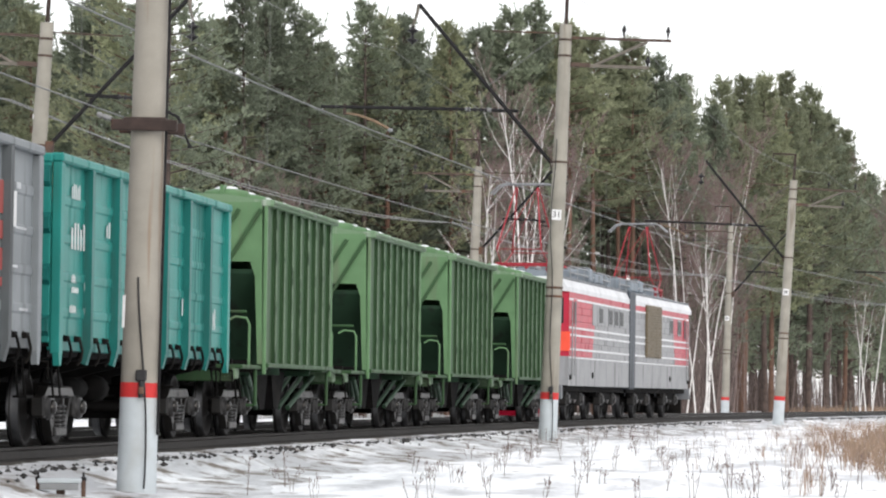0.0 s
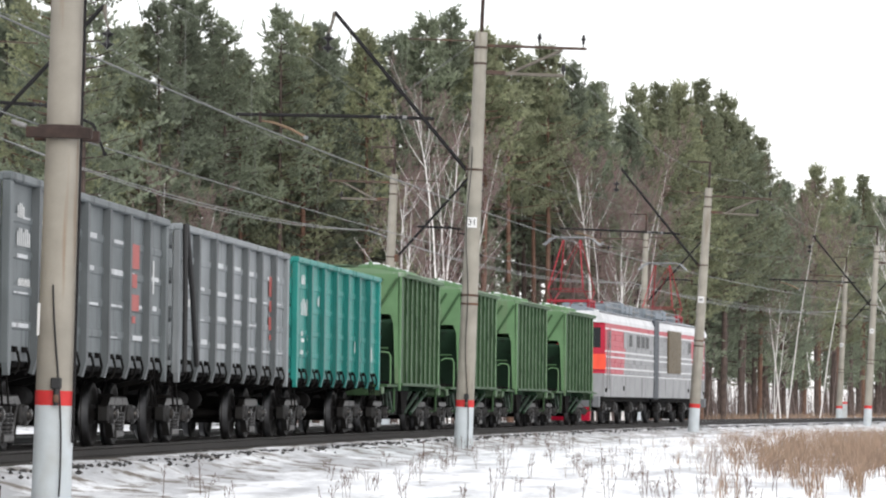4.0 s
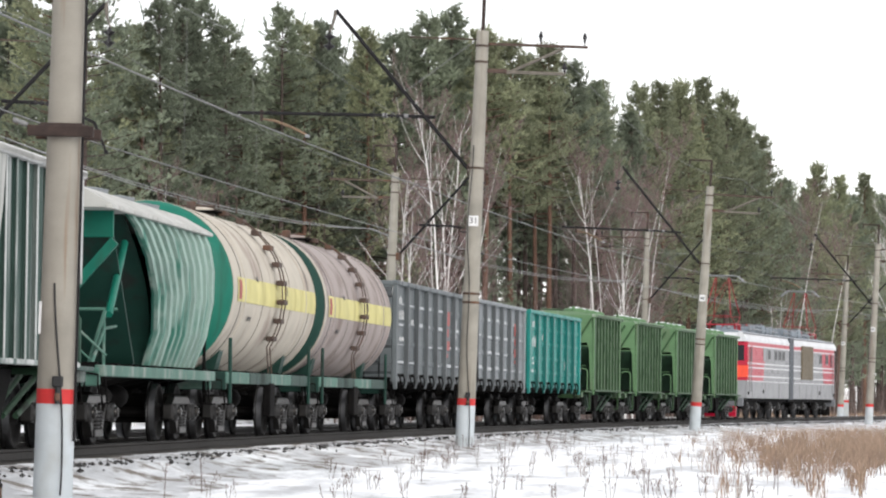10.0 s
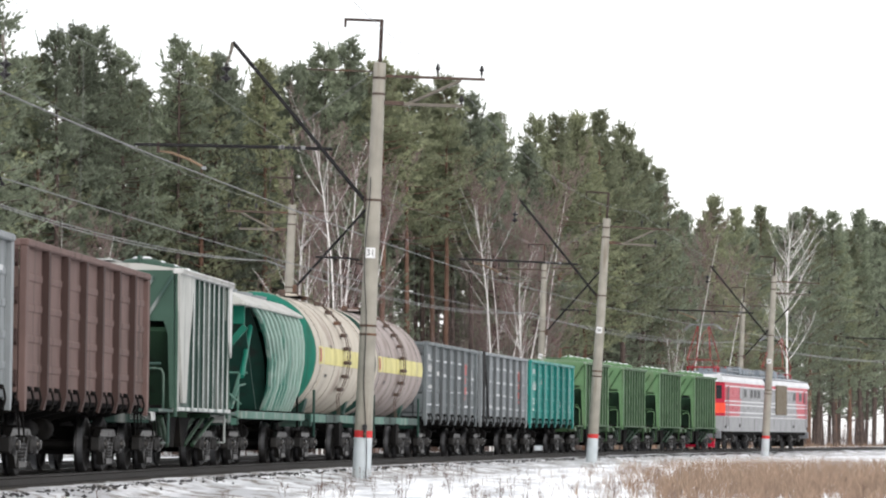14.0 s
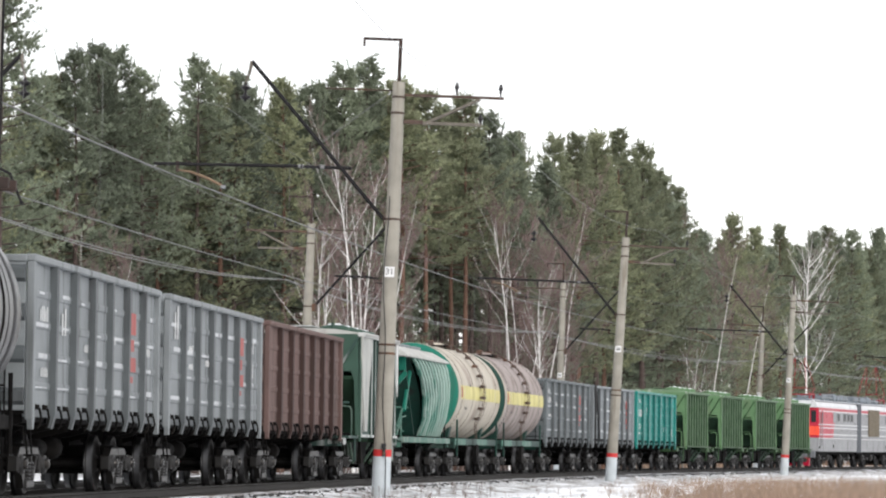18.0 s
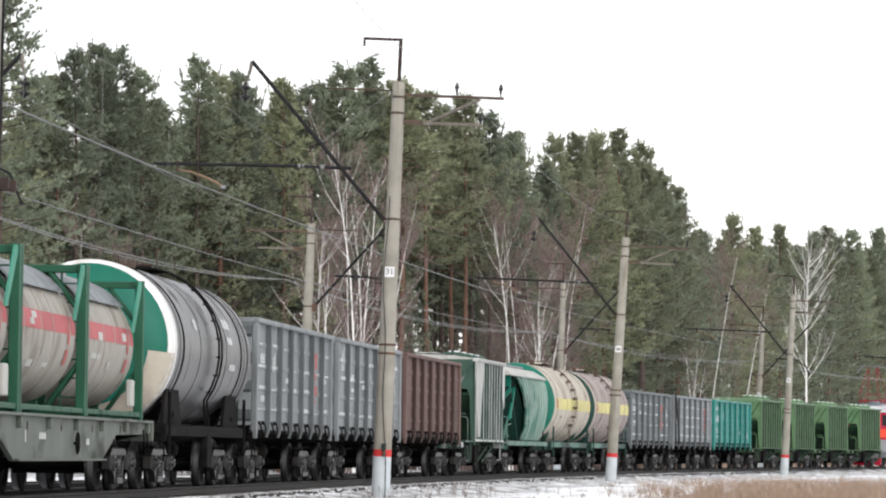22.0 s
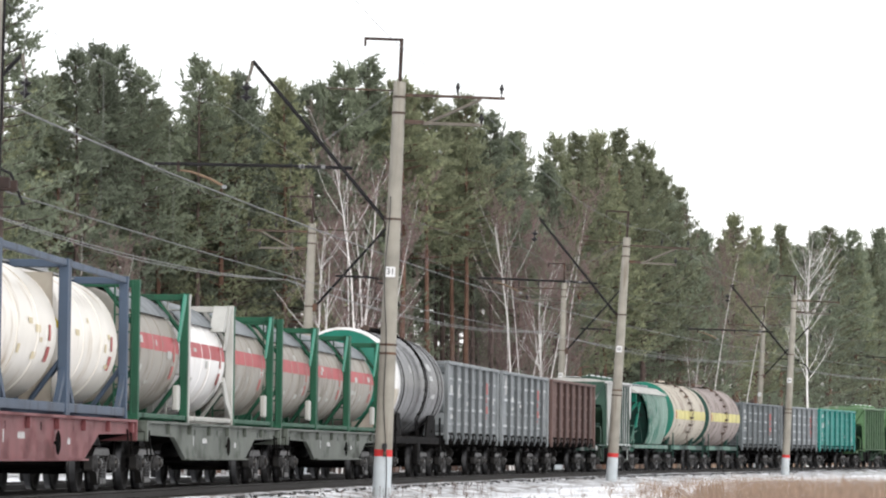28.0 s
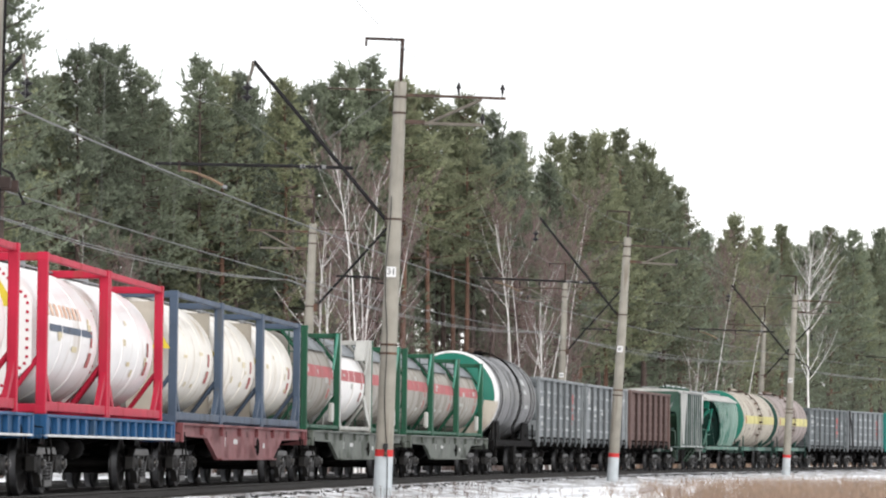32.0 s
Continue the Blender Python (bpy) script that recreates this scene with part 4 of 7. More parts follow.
gondola(-103.66, -89.74, T["grey_new"], T["grey_post"], g_grey + ", faded red mark on it", "gondolas of the train", 6,
        [(-5.5, 2.55, 0.7, 0.22), (-5.4, 1.75, 0.6, 0.14), (-3.6, 2.4, 0.5, 0.4), (-1.5, 2.2, 0.4, 0.12), (1.3, 2.4, 0.4, 0.12), (5.0, 2.3, 0.6, 0.14)], [(3.2, 2.85, 0.8, 0.14), (3.2, 2.45, 0.7, 0.22), (3.2, 2.15, 0.8, 0.12)])


# ---- ribbed hopper cars ----
BODY = ("side_wall", "rib", "top_rail", "bottom_rail", "corner_plate", "corner_post", "cement_crust", "end_panel", "slope_sheet", "roof", "handrail", "end_platform")
WIDENED = set()


def hopper(a, b, body, pale, rib, label, group, roof, corner=None):
    ob = thing("hopper_car", label, "freight wagon", group=group)
    L = b - a
    running_gear(ob, L, 7.8)
    hl, top, bot = 3.58, 3.62, 1.14
    for sx in (1, -1):
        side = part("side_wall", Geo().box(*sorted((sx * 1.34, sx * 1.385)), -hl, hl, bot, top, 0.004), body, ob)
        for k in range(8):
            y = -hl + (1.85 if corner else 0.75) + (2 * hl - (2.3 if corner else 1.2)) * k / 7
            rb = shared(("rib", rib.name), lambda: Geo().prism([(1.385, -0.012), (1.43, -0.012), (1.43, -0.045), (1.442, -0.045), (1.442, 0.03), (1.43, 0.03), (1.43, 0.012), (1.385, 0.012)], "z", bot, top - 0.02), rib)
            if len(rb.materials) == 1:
                # on green cars the web's darker colour stands in for shade; the flange stands out
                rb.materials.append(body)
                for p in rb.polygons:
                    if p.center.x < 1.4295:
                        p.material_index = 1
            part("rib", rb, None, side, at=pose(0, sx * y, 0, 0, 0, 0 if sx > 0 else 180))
        part("top_rail", Geo().box(*sorted((sx * 1.32, sx * 1.50)), -hl - 0.05, hl + 0.05, top - 0.02, top + 0.09, 0.02), T["cement"] if corner else roof, ob)
        part("bottom_rail", Geo().box(*sorted((sx * 1.33, sx * 1.45)), -hl, hl, bot - 0.05, bot + 0.02, 0.012), rib if corner else body, ob)
        for d in (-1, 1):
            # the end of the side: a pale plate, broad above and narrow below
            part("corner_plate", Geo().prism([(d * hl, top), (d * (hl - 0.5), top), (d * (hl - 0.42), 2.2), (d * (hl - 0.28), bot), (d * hl, bot), (d * (hl + 0.02), 2.2)], "x", sx * 1.375, sx * 1.40), corner or body, ob)
            if corner and d < 0:
                part("cement_crust", Geo().prism([(d * (hl + 0.06), top), (d * (hl - 1.75), top), (d * (hl - 1.6), 3.0), (d * (hl - 1.25), 2.3), (d * (hl - 0.95), bot + 0.1), (d * (hl - 0.5), bot + 0.1), (d * (hl - 0.12), 2.2), (d * (hl + 0.02), 2.7)], "x", sx * 1.40, sx * 1.445), T["cement_dull"], ob, "grey crust of spilled cement")
            if corner and d > 0:
                part("cement_crust", Geo().prism([(d * (hl + 0.06), top), (d * (hl - 0.35), top), (d * (hl - 0.2), 2.5), (d * (hl + 0.02), 2.2)], "x", sx * 1.42, sx * 1.455), T["cement"], ob, "white crust of spilled cement")
            part("corner_post", Geo().box(*sorted((sx * 1.36, sx * 1.41)), d * hl - 0.04, d * hl + 0.04, 0.98, top, 0.01), pale, ob)
            for o in (0.0, 0.45, 0.9):
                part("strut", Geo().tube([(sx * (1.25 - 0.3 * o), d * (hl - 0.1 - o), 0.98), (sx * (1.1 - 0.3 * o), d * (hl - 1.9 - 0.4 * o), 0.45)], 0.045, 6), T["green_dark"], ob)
    for d in (-1, 1):
        part("end_panel", Geo().prism([(-1.33, top + 0.05), (1.33, top + 0.05), (1.36, bot), (1.29, bot), (1.24, 2.5), (1.17, 2.74), (-1.17, 2.74), (-1.24, 2.5), (-1.29, bot), (-1.36, bot)], "y", d * hl - 0.03, d * hl + 0.03), pale, ob, "pale upper end panel with tapering legs")
        # cavity shade is painted into the slope sheet's darker green
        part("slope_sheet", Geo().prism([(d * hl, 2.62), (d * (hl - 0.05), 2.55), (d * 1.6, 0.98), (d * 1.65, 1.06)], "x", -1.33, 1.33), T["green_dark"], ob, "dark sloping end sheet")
        part("end_brace", Geo().box(-0.03, 0.03, -0.03, 0.03, 0, 1.9, 0.006, m=pose(0.45, d * (hl + 0.05), 1.95, 0, 32, 0)), body, ob)
        part("end_brace", Geo().box(-0.03, 0.03, -0.03, 0.03, 0, 1.9, 0.006, m=pose(0.1, d * (hl + 0.05), 1.95, 0, 32, 0)), body, ob)
        part("end_platform", Geo().box(-1.35, 1.35, *sorted((d * (hl - 0.6), d * (L / 2 - 0.62))), 1.06, 1.12, 0.01), body, ob)
        part("end_sill", Geo().box(-1.35, 1.35, *sorted((d * (L / 2 - 0.75), d * (L / 2 - 0.62))), 0.86, 1.08, 0.02), body, ob)
        part("end_rail", Geo().tube([(-1.3, d * (hl + 0.35), 1.95), (1.3, d * (hl + 0.35), 1.95)], 0.03, 6), body, ob)
        for sx in (-1, 1):
            part("handrail", Geo().tube([(sx * 1.3, d * (hl + 0.9), 1.1), (sx * 1.3, d * (hl + 0.9), 1.75), (sx * 1.26, d * (hl + 0.9), 1.84), (sx * 1.1, d * (hl + 0.9), 1.86), (sx * 1.0, d * (hl + 0.9), 1.8)], 0.02, 7), pale, ob, "bent pipe handrail")
            part("end_box", Geo().box(*sorted((sx * 0.95, sx * 1.38)), *sorted((d * (L / 2 - 0.98), d * (L / 2 - 0.62))), 0.9, 1.08, 0.02), rib, ob)
        part("corner_ladder", Geo().tube([(1.44, d * (hl + 0.28), 0.5), (1.44, d * (hl + 0.28), 1.1)], 0.03, 6).tube([(1.3, d * (hl + 0.28), 0.5), (1.44, d * (hl + 0.28), 0.5)], 0.022, 6), body, ob)
        part("hopper_chute", Geo().prism([(d * 1.7, 1.05), (d * 0.15, 1.05), (d * 0.5, 0.42), (d * 0.95, 0.42)], "x", -1.05, 1.05), M["under"], ob)
    g = Geo().prism([(-1.50, top + 0.06), (-0.8, top + 0.17), (0, top + 0.2), (0.8, top + 0.17), (1.50, top + 0.06), (1.5, top), (-1.5, top)], "y", -hl - 0.02, hl + 0.02)
    rf = part("roof", g, roof, ob)
    hatch = shared(("roof_hatch", pale.name), lambda: Geo().lathe([(0, 0.36), (0.08, 0.38), (0.12, 0.34), (0.17, 0.12), (0.17, 0.0)], "z", pose(0, 0, 0), 16).box(-0.03, 0.03, -0.44, 0.44, 0.06, 0.20), pale)
    for k in range(4):
        h = part("roof_hatch", hatch, None, rf, at=pose(0.72, -2.55 + 1.7 * k, top + 0.15))
        part("snow_cap", shared("snow_cap", lambda: Geo().lathe([(0.15, 0.2), (0.185, 0.15), (0.195, 0.08), (0.2, 0)], "z", pose(0, 0, 0), 14), T["roof_snow"]), None, h, "thin snow on the lid")
    part("roof_walk", Geo().box(-0.3, 0.3, -hl, hl, top + 0.23, top + 0.26), rib, rf)
    # the body is wider than the underframe
    for p in list(ob.children_recursive):
        if p.name.split(".")[0] in BODY and p.data.name not in WIDENED:
            p.data.transform(Matrix.Diagonal((1.105, 1, 1, 1)))
            WIDENED.add(p.data.name)
    part("hand_wheel", Geo().lathe([(-0.02, 0.22), (0.0, 0.25), (0.02, 0.22)], "y", pose(-0.5, -L / 2 + 0.6, 1.3), 16).tube([(-0.73, -L / 2 + 0.6, 1.3), (-0.27, -L / 2 + 0.6, 1.3)], 0.015, 5).tube([(-0.5, -L / 2 + 0.6, 1.07), (-0.5, -L / 2 + 0.6, 1.53)], 0.015, 5), rib, ob)
    enlist(ob, a, b)
    return ob


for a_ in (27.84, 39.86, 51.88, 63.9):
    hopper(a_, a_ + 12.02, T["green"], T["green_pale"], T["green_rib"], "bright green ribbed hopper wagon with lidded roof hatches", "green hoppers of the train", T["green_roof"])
hopper(-61.92, -49.94, T["frost"], T["hop_green"], T["frost_rib"], "green hopper wagon streaked white with spilled cement", "pale hoppers of the train", T["cont_pale"], T["cement_dull"])


# ---- curved-side grain hopper ----
def grain_hopper(a, b):
    ob = thing("grain_hopper_car", "sea-green grain hopper wagon with bulging ribbed sides", "freight wagon", group="pale hoppers of the train")
    L = b - a
    running_gear(ob, L, 7.8)
    prof = [(1.18, 1.20), (1.36, 1.7), (1.45, 2.3), (1.44, 2.8), (1.36, 3.2), (1.25, 3.44)]
    y0, y1 = -2.2, 4.6

    def rear(z):
        """The slanting rear edge of the side, further back at the top."""
        f = (z - 1.2) / 2.24
        return -0.5 - 2.3 * f ** 1.5

    def front(z):
        return 4.2 + 0.5 * (z - 1.2) / 2.24

    def strip(sx, f0, f1, out, inner):
        g = Geo()
        m = len(prof)
        vs = []
        for f in (f0, f1):
            for dx in (out, inner):
                vs += [(sx * (x + dx), rear(z) + (front(z) - rear(z)) * f, z) for x, z in prof]
        fs = []
        for q in range(m - 1):
            fs += [(q, q + 1, 2 * m + q + 1, 2 * m + q), (m + q, 3 * m + q, 3 * m + q + 1, m + q + 1), (q, m + q, m + q + 1, q + 1), (2 * m + q, 2 * m + q + 1, 3 * m + q + 1, 3 * m + q)]
        return g.add(vs, fs)

    for sx in (1, -1):
        wall = part("side_wall", strip(sx, 0, 1, 0.0, -0.04), T["grain"], ob)
        for k in range(10):
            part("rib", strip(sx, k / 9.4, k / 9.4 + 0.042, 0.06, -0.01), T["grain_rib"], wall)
        part("side_sill", Geo().box(*sorted((sx * 1.28, sx * 1.42)), -L / 2 + 0.65, L / 2 - 0.65, 1.0, 1.16, 0.012), T["beam_teal"], ob)
        for d, yy in ((-1, y0), (1, y1)):
            part("end_diagonal", Geo().tube([(sx * 1.15, yy + d * 0.05, 3.0), (sx * 1.2, yy + d * 1.6 * (1 if d < 0 else 0.3), 1.9)], 0.06, 6), T["end_green"], ob)
    part("side_tube", Geo().tube([(1.3, y1 + 0.25, 0.8), (1.3, y1 + 0.25, 2.1)], 0.03, 6), M["under"], ob)
    for d, yy in ((-1, -3.6), (1, 4.55)):
        part("end_panel", Geo().box(-1.22, 1.22, yy - 0.03, yy + 0.03, 3.02, 3.5, 0.01), T["end_green"], ob)
        # shade of the recessed end is put into the sheet's darker green
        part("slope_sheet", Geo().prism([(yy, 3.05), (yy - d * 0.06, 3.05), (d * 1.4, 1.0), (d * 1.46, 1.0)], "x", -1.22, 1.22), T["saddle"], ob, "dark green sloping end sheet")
        part("end_platform", Geo().box(-1.35, 1.35, *sorted((d * 3.0, d * (L / 2 - 0.6))), 1.05, 1.12, 0.01), T["beam_teal"], ob)
        part("end_sill", Geo().box(-1.35, 1.35, *sorted((d * (L / 2 - 0.75), d * (L / 2 - 0.62))), 0.86, 1.10, 0.02), T["beam_teal"], ob)
    # sheet added to fill the open hole, its dark colour standing in for shade
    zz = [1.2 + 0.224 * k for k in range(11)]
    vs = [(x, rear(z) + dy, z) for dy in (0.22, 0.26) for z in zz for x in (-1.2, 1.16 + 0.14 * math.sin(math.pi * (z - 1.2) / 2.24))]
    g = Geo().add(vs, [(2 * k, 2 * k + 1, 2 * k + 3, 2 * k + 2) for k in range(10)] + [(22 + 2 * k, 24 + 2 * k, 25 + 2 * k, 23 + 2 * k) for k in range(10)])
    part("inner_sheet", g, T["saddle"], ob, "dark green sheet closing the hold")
    part("cross_bar", Geo().tube([(-1.2, -3.66, 1.98), (1.3, -3.66, 1.98)], 0.028, 6), T["beam_teal"], ob)
    part("rear_brace", Geo().prism([(0.0, 1.42), (-0.06, 1.56), (1.2, 3.02), (1.3, 2.92)], "y", -3.72, -3.62), T["end_green"], ob, "sea-green diagonal brace")
    part("rear_strut", Geo().tube([(1.1, -4.6, 1.15), (1.1, -3.6, 1.7), (1.1, -2.6, 1.75)], 0.025, 6).tube([(1.1, -3.6, 1.1), (1.1, -3.6, 1.9)], 0.025, 6), T["beam_teal"], ob, "thin rails of the platform stair")
    part("stair_rail", Geo().tube([(0.55, -4.3, 1.95), (1.25, -4.2, 1.3)], 0.022, 6).tube([(0.5, -4.3, 1.72), (1.15, -4.2, 1.12)], 0.018, 6), T["beam_teal"], ob)
    part("stair_post", Geo().tube([(1.2, -4.1, 1.95), (0.95, -4.1, 1.12)], 0.03, 6), T["beam_teal"], ob)
    g = Geo().prism([(-1.38, 3.46), (-0.9, 3.72), (0, 3.84), (0.9, 3.72), (1.38, 3.46), (1.38, 3.41), (-1.38, 3.41)], "y", -4.75, 4.95)
    rf = part("roof", g, T["cont_pale"], ob, "pale snow-dusted roof with a wide eave")
    part("eave", Geo().box(1.30, 1.40, -4.78, 4.98, 3.39, 3.45, 0.01), T["cont_pale"], rf)
    for k in range(4):
        part("roof_hatch", Geo().lathe([(0, 0.3), (0.08, 0.32), (0.12, 0.1), (0.12, 0)], "z", pose(0.4, -3.6 + 2.4 * k, 3.76), 14), T["grey_light"], rf)
    enlist(ob, a, b)


grain_hopper(-49.94, -37.96)


# ---- tank cars ----
def tank_car(a, b, shell, end_mat, ring_mat, frame_mat, label, stripe=None, black=False, seed=0):
    rng = random.Random(seed)
    ob = thing("tank_car", label, "tank wagon", group="tank cars of the train")
    L = b - a
    running_gear(ob, L, 7.8)
    r, z, hl = 1.5, 2.58, 5.28
    n = 48
    part("shell", Geo().lathe([(-hl, r), (-hl + 0.9, r), (-1.2, r), (1.2, r), (hl - 0.9, r), (hl, r)], "y", pose(0, 0, z), n), shell, ob)
    for d in (-1, 1):
        dish = [(d * (hl + 0.36 * math.sin(q)), r * math.cos(q)) for q in (0, 0.15, 0.3, 0.45, 0.58, 0.75, 1.0, 1.3, math.pi / 2)]
        cut = 2 if black else 0
        rim, core = dish[:cut + 1], dish[cut:]
        wide = 0.55 if black else 0.34 if seed == 1 else 0.16
        part("tank_end", Geo().lathe(core if d > 0 else core[::-1], "y", pose(0, 0, z), n), end_mat if d < 0 else shell, ob, "dished green tank end" if d < 0 else "")
        if black:
            part("end_rim", Geo().lathe(rim if d > 0 else rim[::-1], "y", pose(0, 0, z), n), ring_mat if d < 0 else shell, ob)
        part("end_ring", Geo().lathe([(d * hl - wide * (d > 0), r + 0.002), (d * hl - wide * (d > 0), r + 0.008), (d * hl + wide * (d < 0), r + 0.008), (d * hl + wide * (d < 0), r + 0.002)], "y", pose(0, 0, z), n), ring_mat if d < 0 else shell, ob)
        if black and d < 0:
            part("worn_patch", Geo().lathe([(y - 0.006, q + 0.006) for y, q in dish[:6][::-1]] + [(-hl + 0.28, r + 0.014)], "y", pose(0, 0, z), 16, arc=(-1.45, -0.1)), T["tank_cream"], ob, "cream patch of older paint")
        part("saddle", Geo().prism([(-0.95, 1.0), (0.95, 1.0), (1.1, 1.58), (0.6, 1.2), (-0.6, 1.2), (-1.1, 1.58)], "y", d * 3.9 - 0.22, d * 3.9 + 0.22), frame_mat if not black else M["under"], ob)
    if black:
        for sx in (1, -1):
            for y in (-3.9, 3.9):
                part("saddle_plate", Geo().prism([(y - 1.15, 1.15), (y + 1.15, 1.15), (y + 0.75, 1.8), (y - 0.75, 1.8)], "x", sx * 1.24, sx * 1.30).lathe([(0, 0.05), (0.03, 0.05), (0.035, 0)], "x", pose(sx * 1.30, y, 1.35, 0, 0, 0 if sx > 0 else 180), 8), M["under"], ob, "black saddle plate")
    for y in (-hl + 0.95, -1.75, 1.75, hl - 0.95):
        part("weld_hoop", Geo().lathe([(y - 0.02, r), (y - 0.015, r + 0.008), (y + 0.015, r + 0.008), (y + 0.02, r)], "y", pose(0, 0, z), n), M["bogie"] if black or abs(y) > 2 else M["arm_grey"], ob)
    for y in (-3.9, 3.9):
        part("strap", Geo().lathe([(y - 0.05, r), (y - 0.05, r + 0.014), (y + 0.05, r + 0.014), (y + 0.05, r)], "y", pose(0, 0, z), n), shell if not black else M["under"], ob)
    if stripe:
        a0, a1 = math.asin(-0.13), math.asin(0.15)
        for lo, hi in ((a0, a1), (math.pi - a1, math.pi - a0)):
            part("stripe", Geo().lathe([(-hl + 0.5, r + 0.01), (hl - 0.03, r + 0.01)], "y", pose(0, 0, z), 6, arc=(lo, hi)), stripe, ob, "faded yellow stripe")
    for sx in (1, -1):
        pts = [(sx * (r + 0.13) * math.cos(q), 0, z + (r + 0.13) * math.sin(q)) for q in np.linspace(-0.6, 1.35, 12)]
        pts = [(pts[0][0] + 0.05 * sx, 0, 1.0)] + pts
        ld = part("ladder", Geo().tube([(p[0], -0.2, p[2]) for p in pts], 0.014 + 0.008 * black, 6).tube([(p[0], 0.2, p[2]) for p in pts], 0.014 + 0.008 * black, 6), M["under"] if black else M["rust"], ob, "dark curved ladder over the shell")
        for k in range(9):
            q = -0.5 + 0.22 * k
            part("rung", Geo().box(*((-0.03, 0.03, -0.2, 0.2, -0.014, 0.014, 0.004) if black else (-0.07, 0.07, -0.22, 0.22, -0.045, 0.045, 0.01)), m=Matrix.Translation((sx * (r + 0.1) * math.cos(q), 0, z + (r + 0.1) * math.sin(q))) @ pose(0, 0, 0)), M["under"] if black else M["rust"], ld)
    cat = part("catwalk", Geo().box(-0.5, 0.5, -0.95, 0.95, z + r + 0.03, z + r + 0.05, 0.004), M["under"], ob)
    part("dome", Geo().lathe([(0, 0.30), (0.12, 0.30), (0.17, 0.26), (0.19, 0.1), (0.19, 0)], "z", pose(0, 0.1, z + r - 0.04), 18), shell if not black else M["under"], ob)
    part("dome_handle", Geo().box(-0.3, 0.3, 0.05, 0.15, z + r + 0.14, z + r + 0.18, 0.01), M["rust"], ob)
    part("vent_pipe", Geo().lathe([(0, 0.09), (0.2, 0.09), (0.22, 0)], "z", pose(0, -0.75, z + r), 10), M["rust"], ob)
    for d in (-1, 1):
        for sx in (-1, 1):
            part("catwalk_rail", Geo().tube([(sx * 0.55, d * 1.1, z + r + 0.08), (sx * 0.55, d * 1.1, z + r + 0.38), (sx * 0.55, d * 0.6, z + r + 0.38)], 0.014, 5), M["rust"], cat)
    for sx in (1, -1):
        for k in range(4):
            y = -L / 2 + 0.68 + (L - 1.36) * k / 4
            part("side_sill", Geo().box(*sorted((sx * 1.30, sx * 1.41)), y + 0.01, y + (L - 1.36) / 4 - 0.01, 0.97, 1.17, 0.012), frame_mat if black or k % 2 else T["beam_teal"], ob)
        for y in (-L / 2 + 1.0, L / 2 - 1.0):
            part("corner_stake", Geo().tube([(sx * 1.42, y, 0.6), (sx * 1.42, y, 1.75)], 0.035, 6), frame_mat if not black else M["under"], ob)
        part("sill_bracket", Geo().box(*sorted((sx * 1.3, sx * 1.44)), -0.3, 0.3, 0.4, 1.0, 0.02), M["under"], ob)
    for d in (-1, 1):
        part("end_sill", Geo().box(-1.4, 1.4, *sorted((d * (L / 2 - 0.82), d * (L / 2 - 0.68))), 0.86, 1.17, 0.02), frame_mat if not black else M["under"], ob)
    rows = [(-2.6, 0.2, 0.35, 0.09), (1.2, 0.05, 0.3, 0.16), (-3.3, -0.5, 0.5, 0.08)] if not black else [(1.7, 0.5, 1.0, 0.2), (1.9, 0.2, 0.8, 0.14), (-2.4, 0.35, 0.5, 0.2), (2.2, -0.3, 0.9, 0.12)]
    g = Geo()
    for y, dz, ln, h in rows:
        q = math.asin(dz / r)
        for k in range(max(1, int(ln / h))):
            g.lathe([(y + h * k, r + 0.013), (y + h * (k + 0.7), r + 0.013)], "y", pose(0, 0, z), 2, arc=(q, q + h / r))
    tagged(part("lettering", g, T["mark"] if black else M["black"], ob), kind="stuff")
    if not black:
        part("hazard_sign", Geo().lathe([(-hl + 0.62, r + 0.016), (-hl + 0.95, r + 0.016)], "y", pose(0, 0, z), 2, arc=(-0.1, 0.12)), T["mark_red"], ob, "small red hazard sign")
    enlist(ob, a, b)
    return ob


tank_car(-25.94, -13.92, T["tank_beige"], T["saddle"], T["tank_cream"], T["saddle"], "dusty beige tank wagon with a faded yellow stripe", T["yellow"], seed=1)
tank_car(-37.96, -25.94, T["tank_cream"], T["end_green"], T["tank_cream"], T["saddle"], "dirty cream tank wagon with a yellow stripe and green end", T["yellow"], seed=2)
tank_car(-115.68, -103.66, T["tank_black"], T["end_green"], T["white"], M["under"], "sooty black tank wagon with a green and white end", None, True, seed=3)


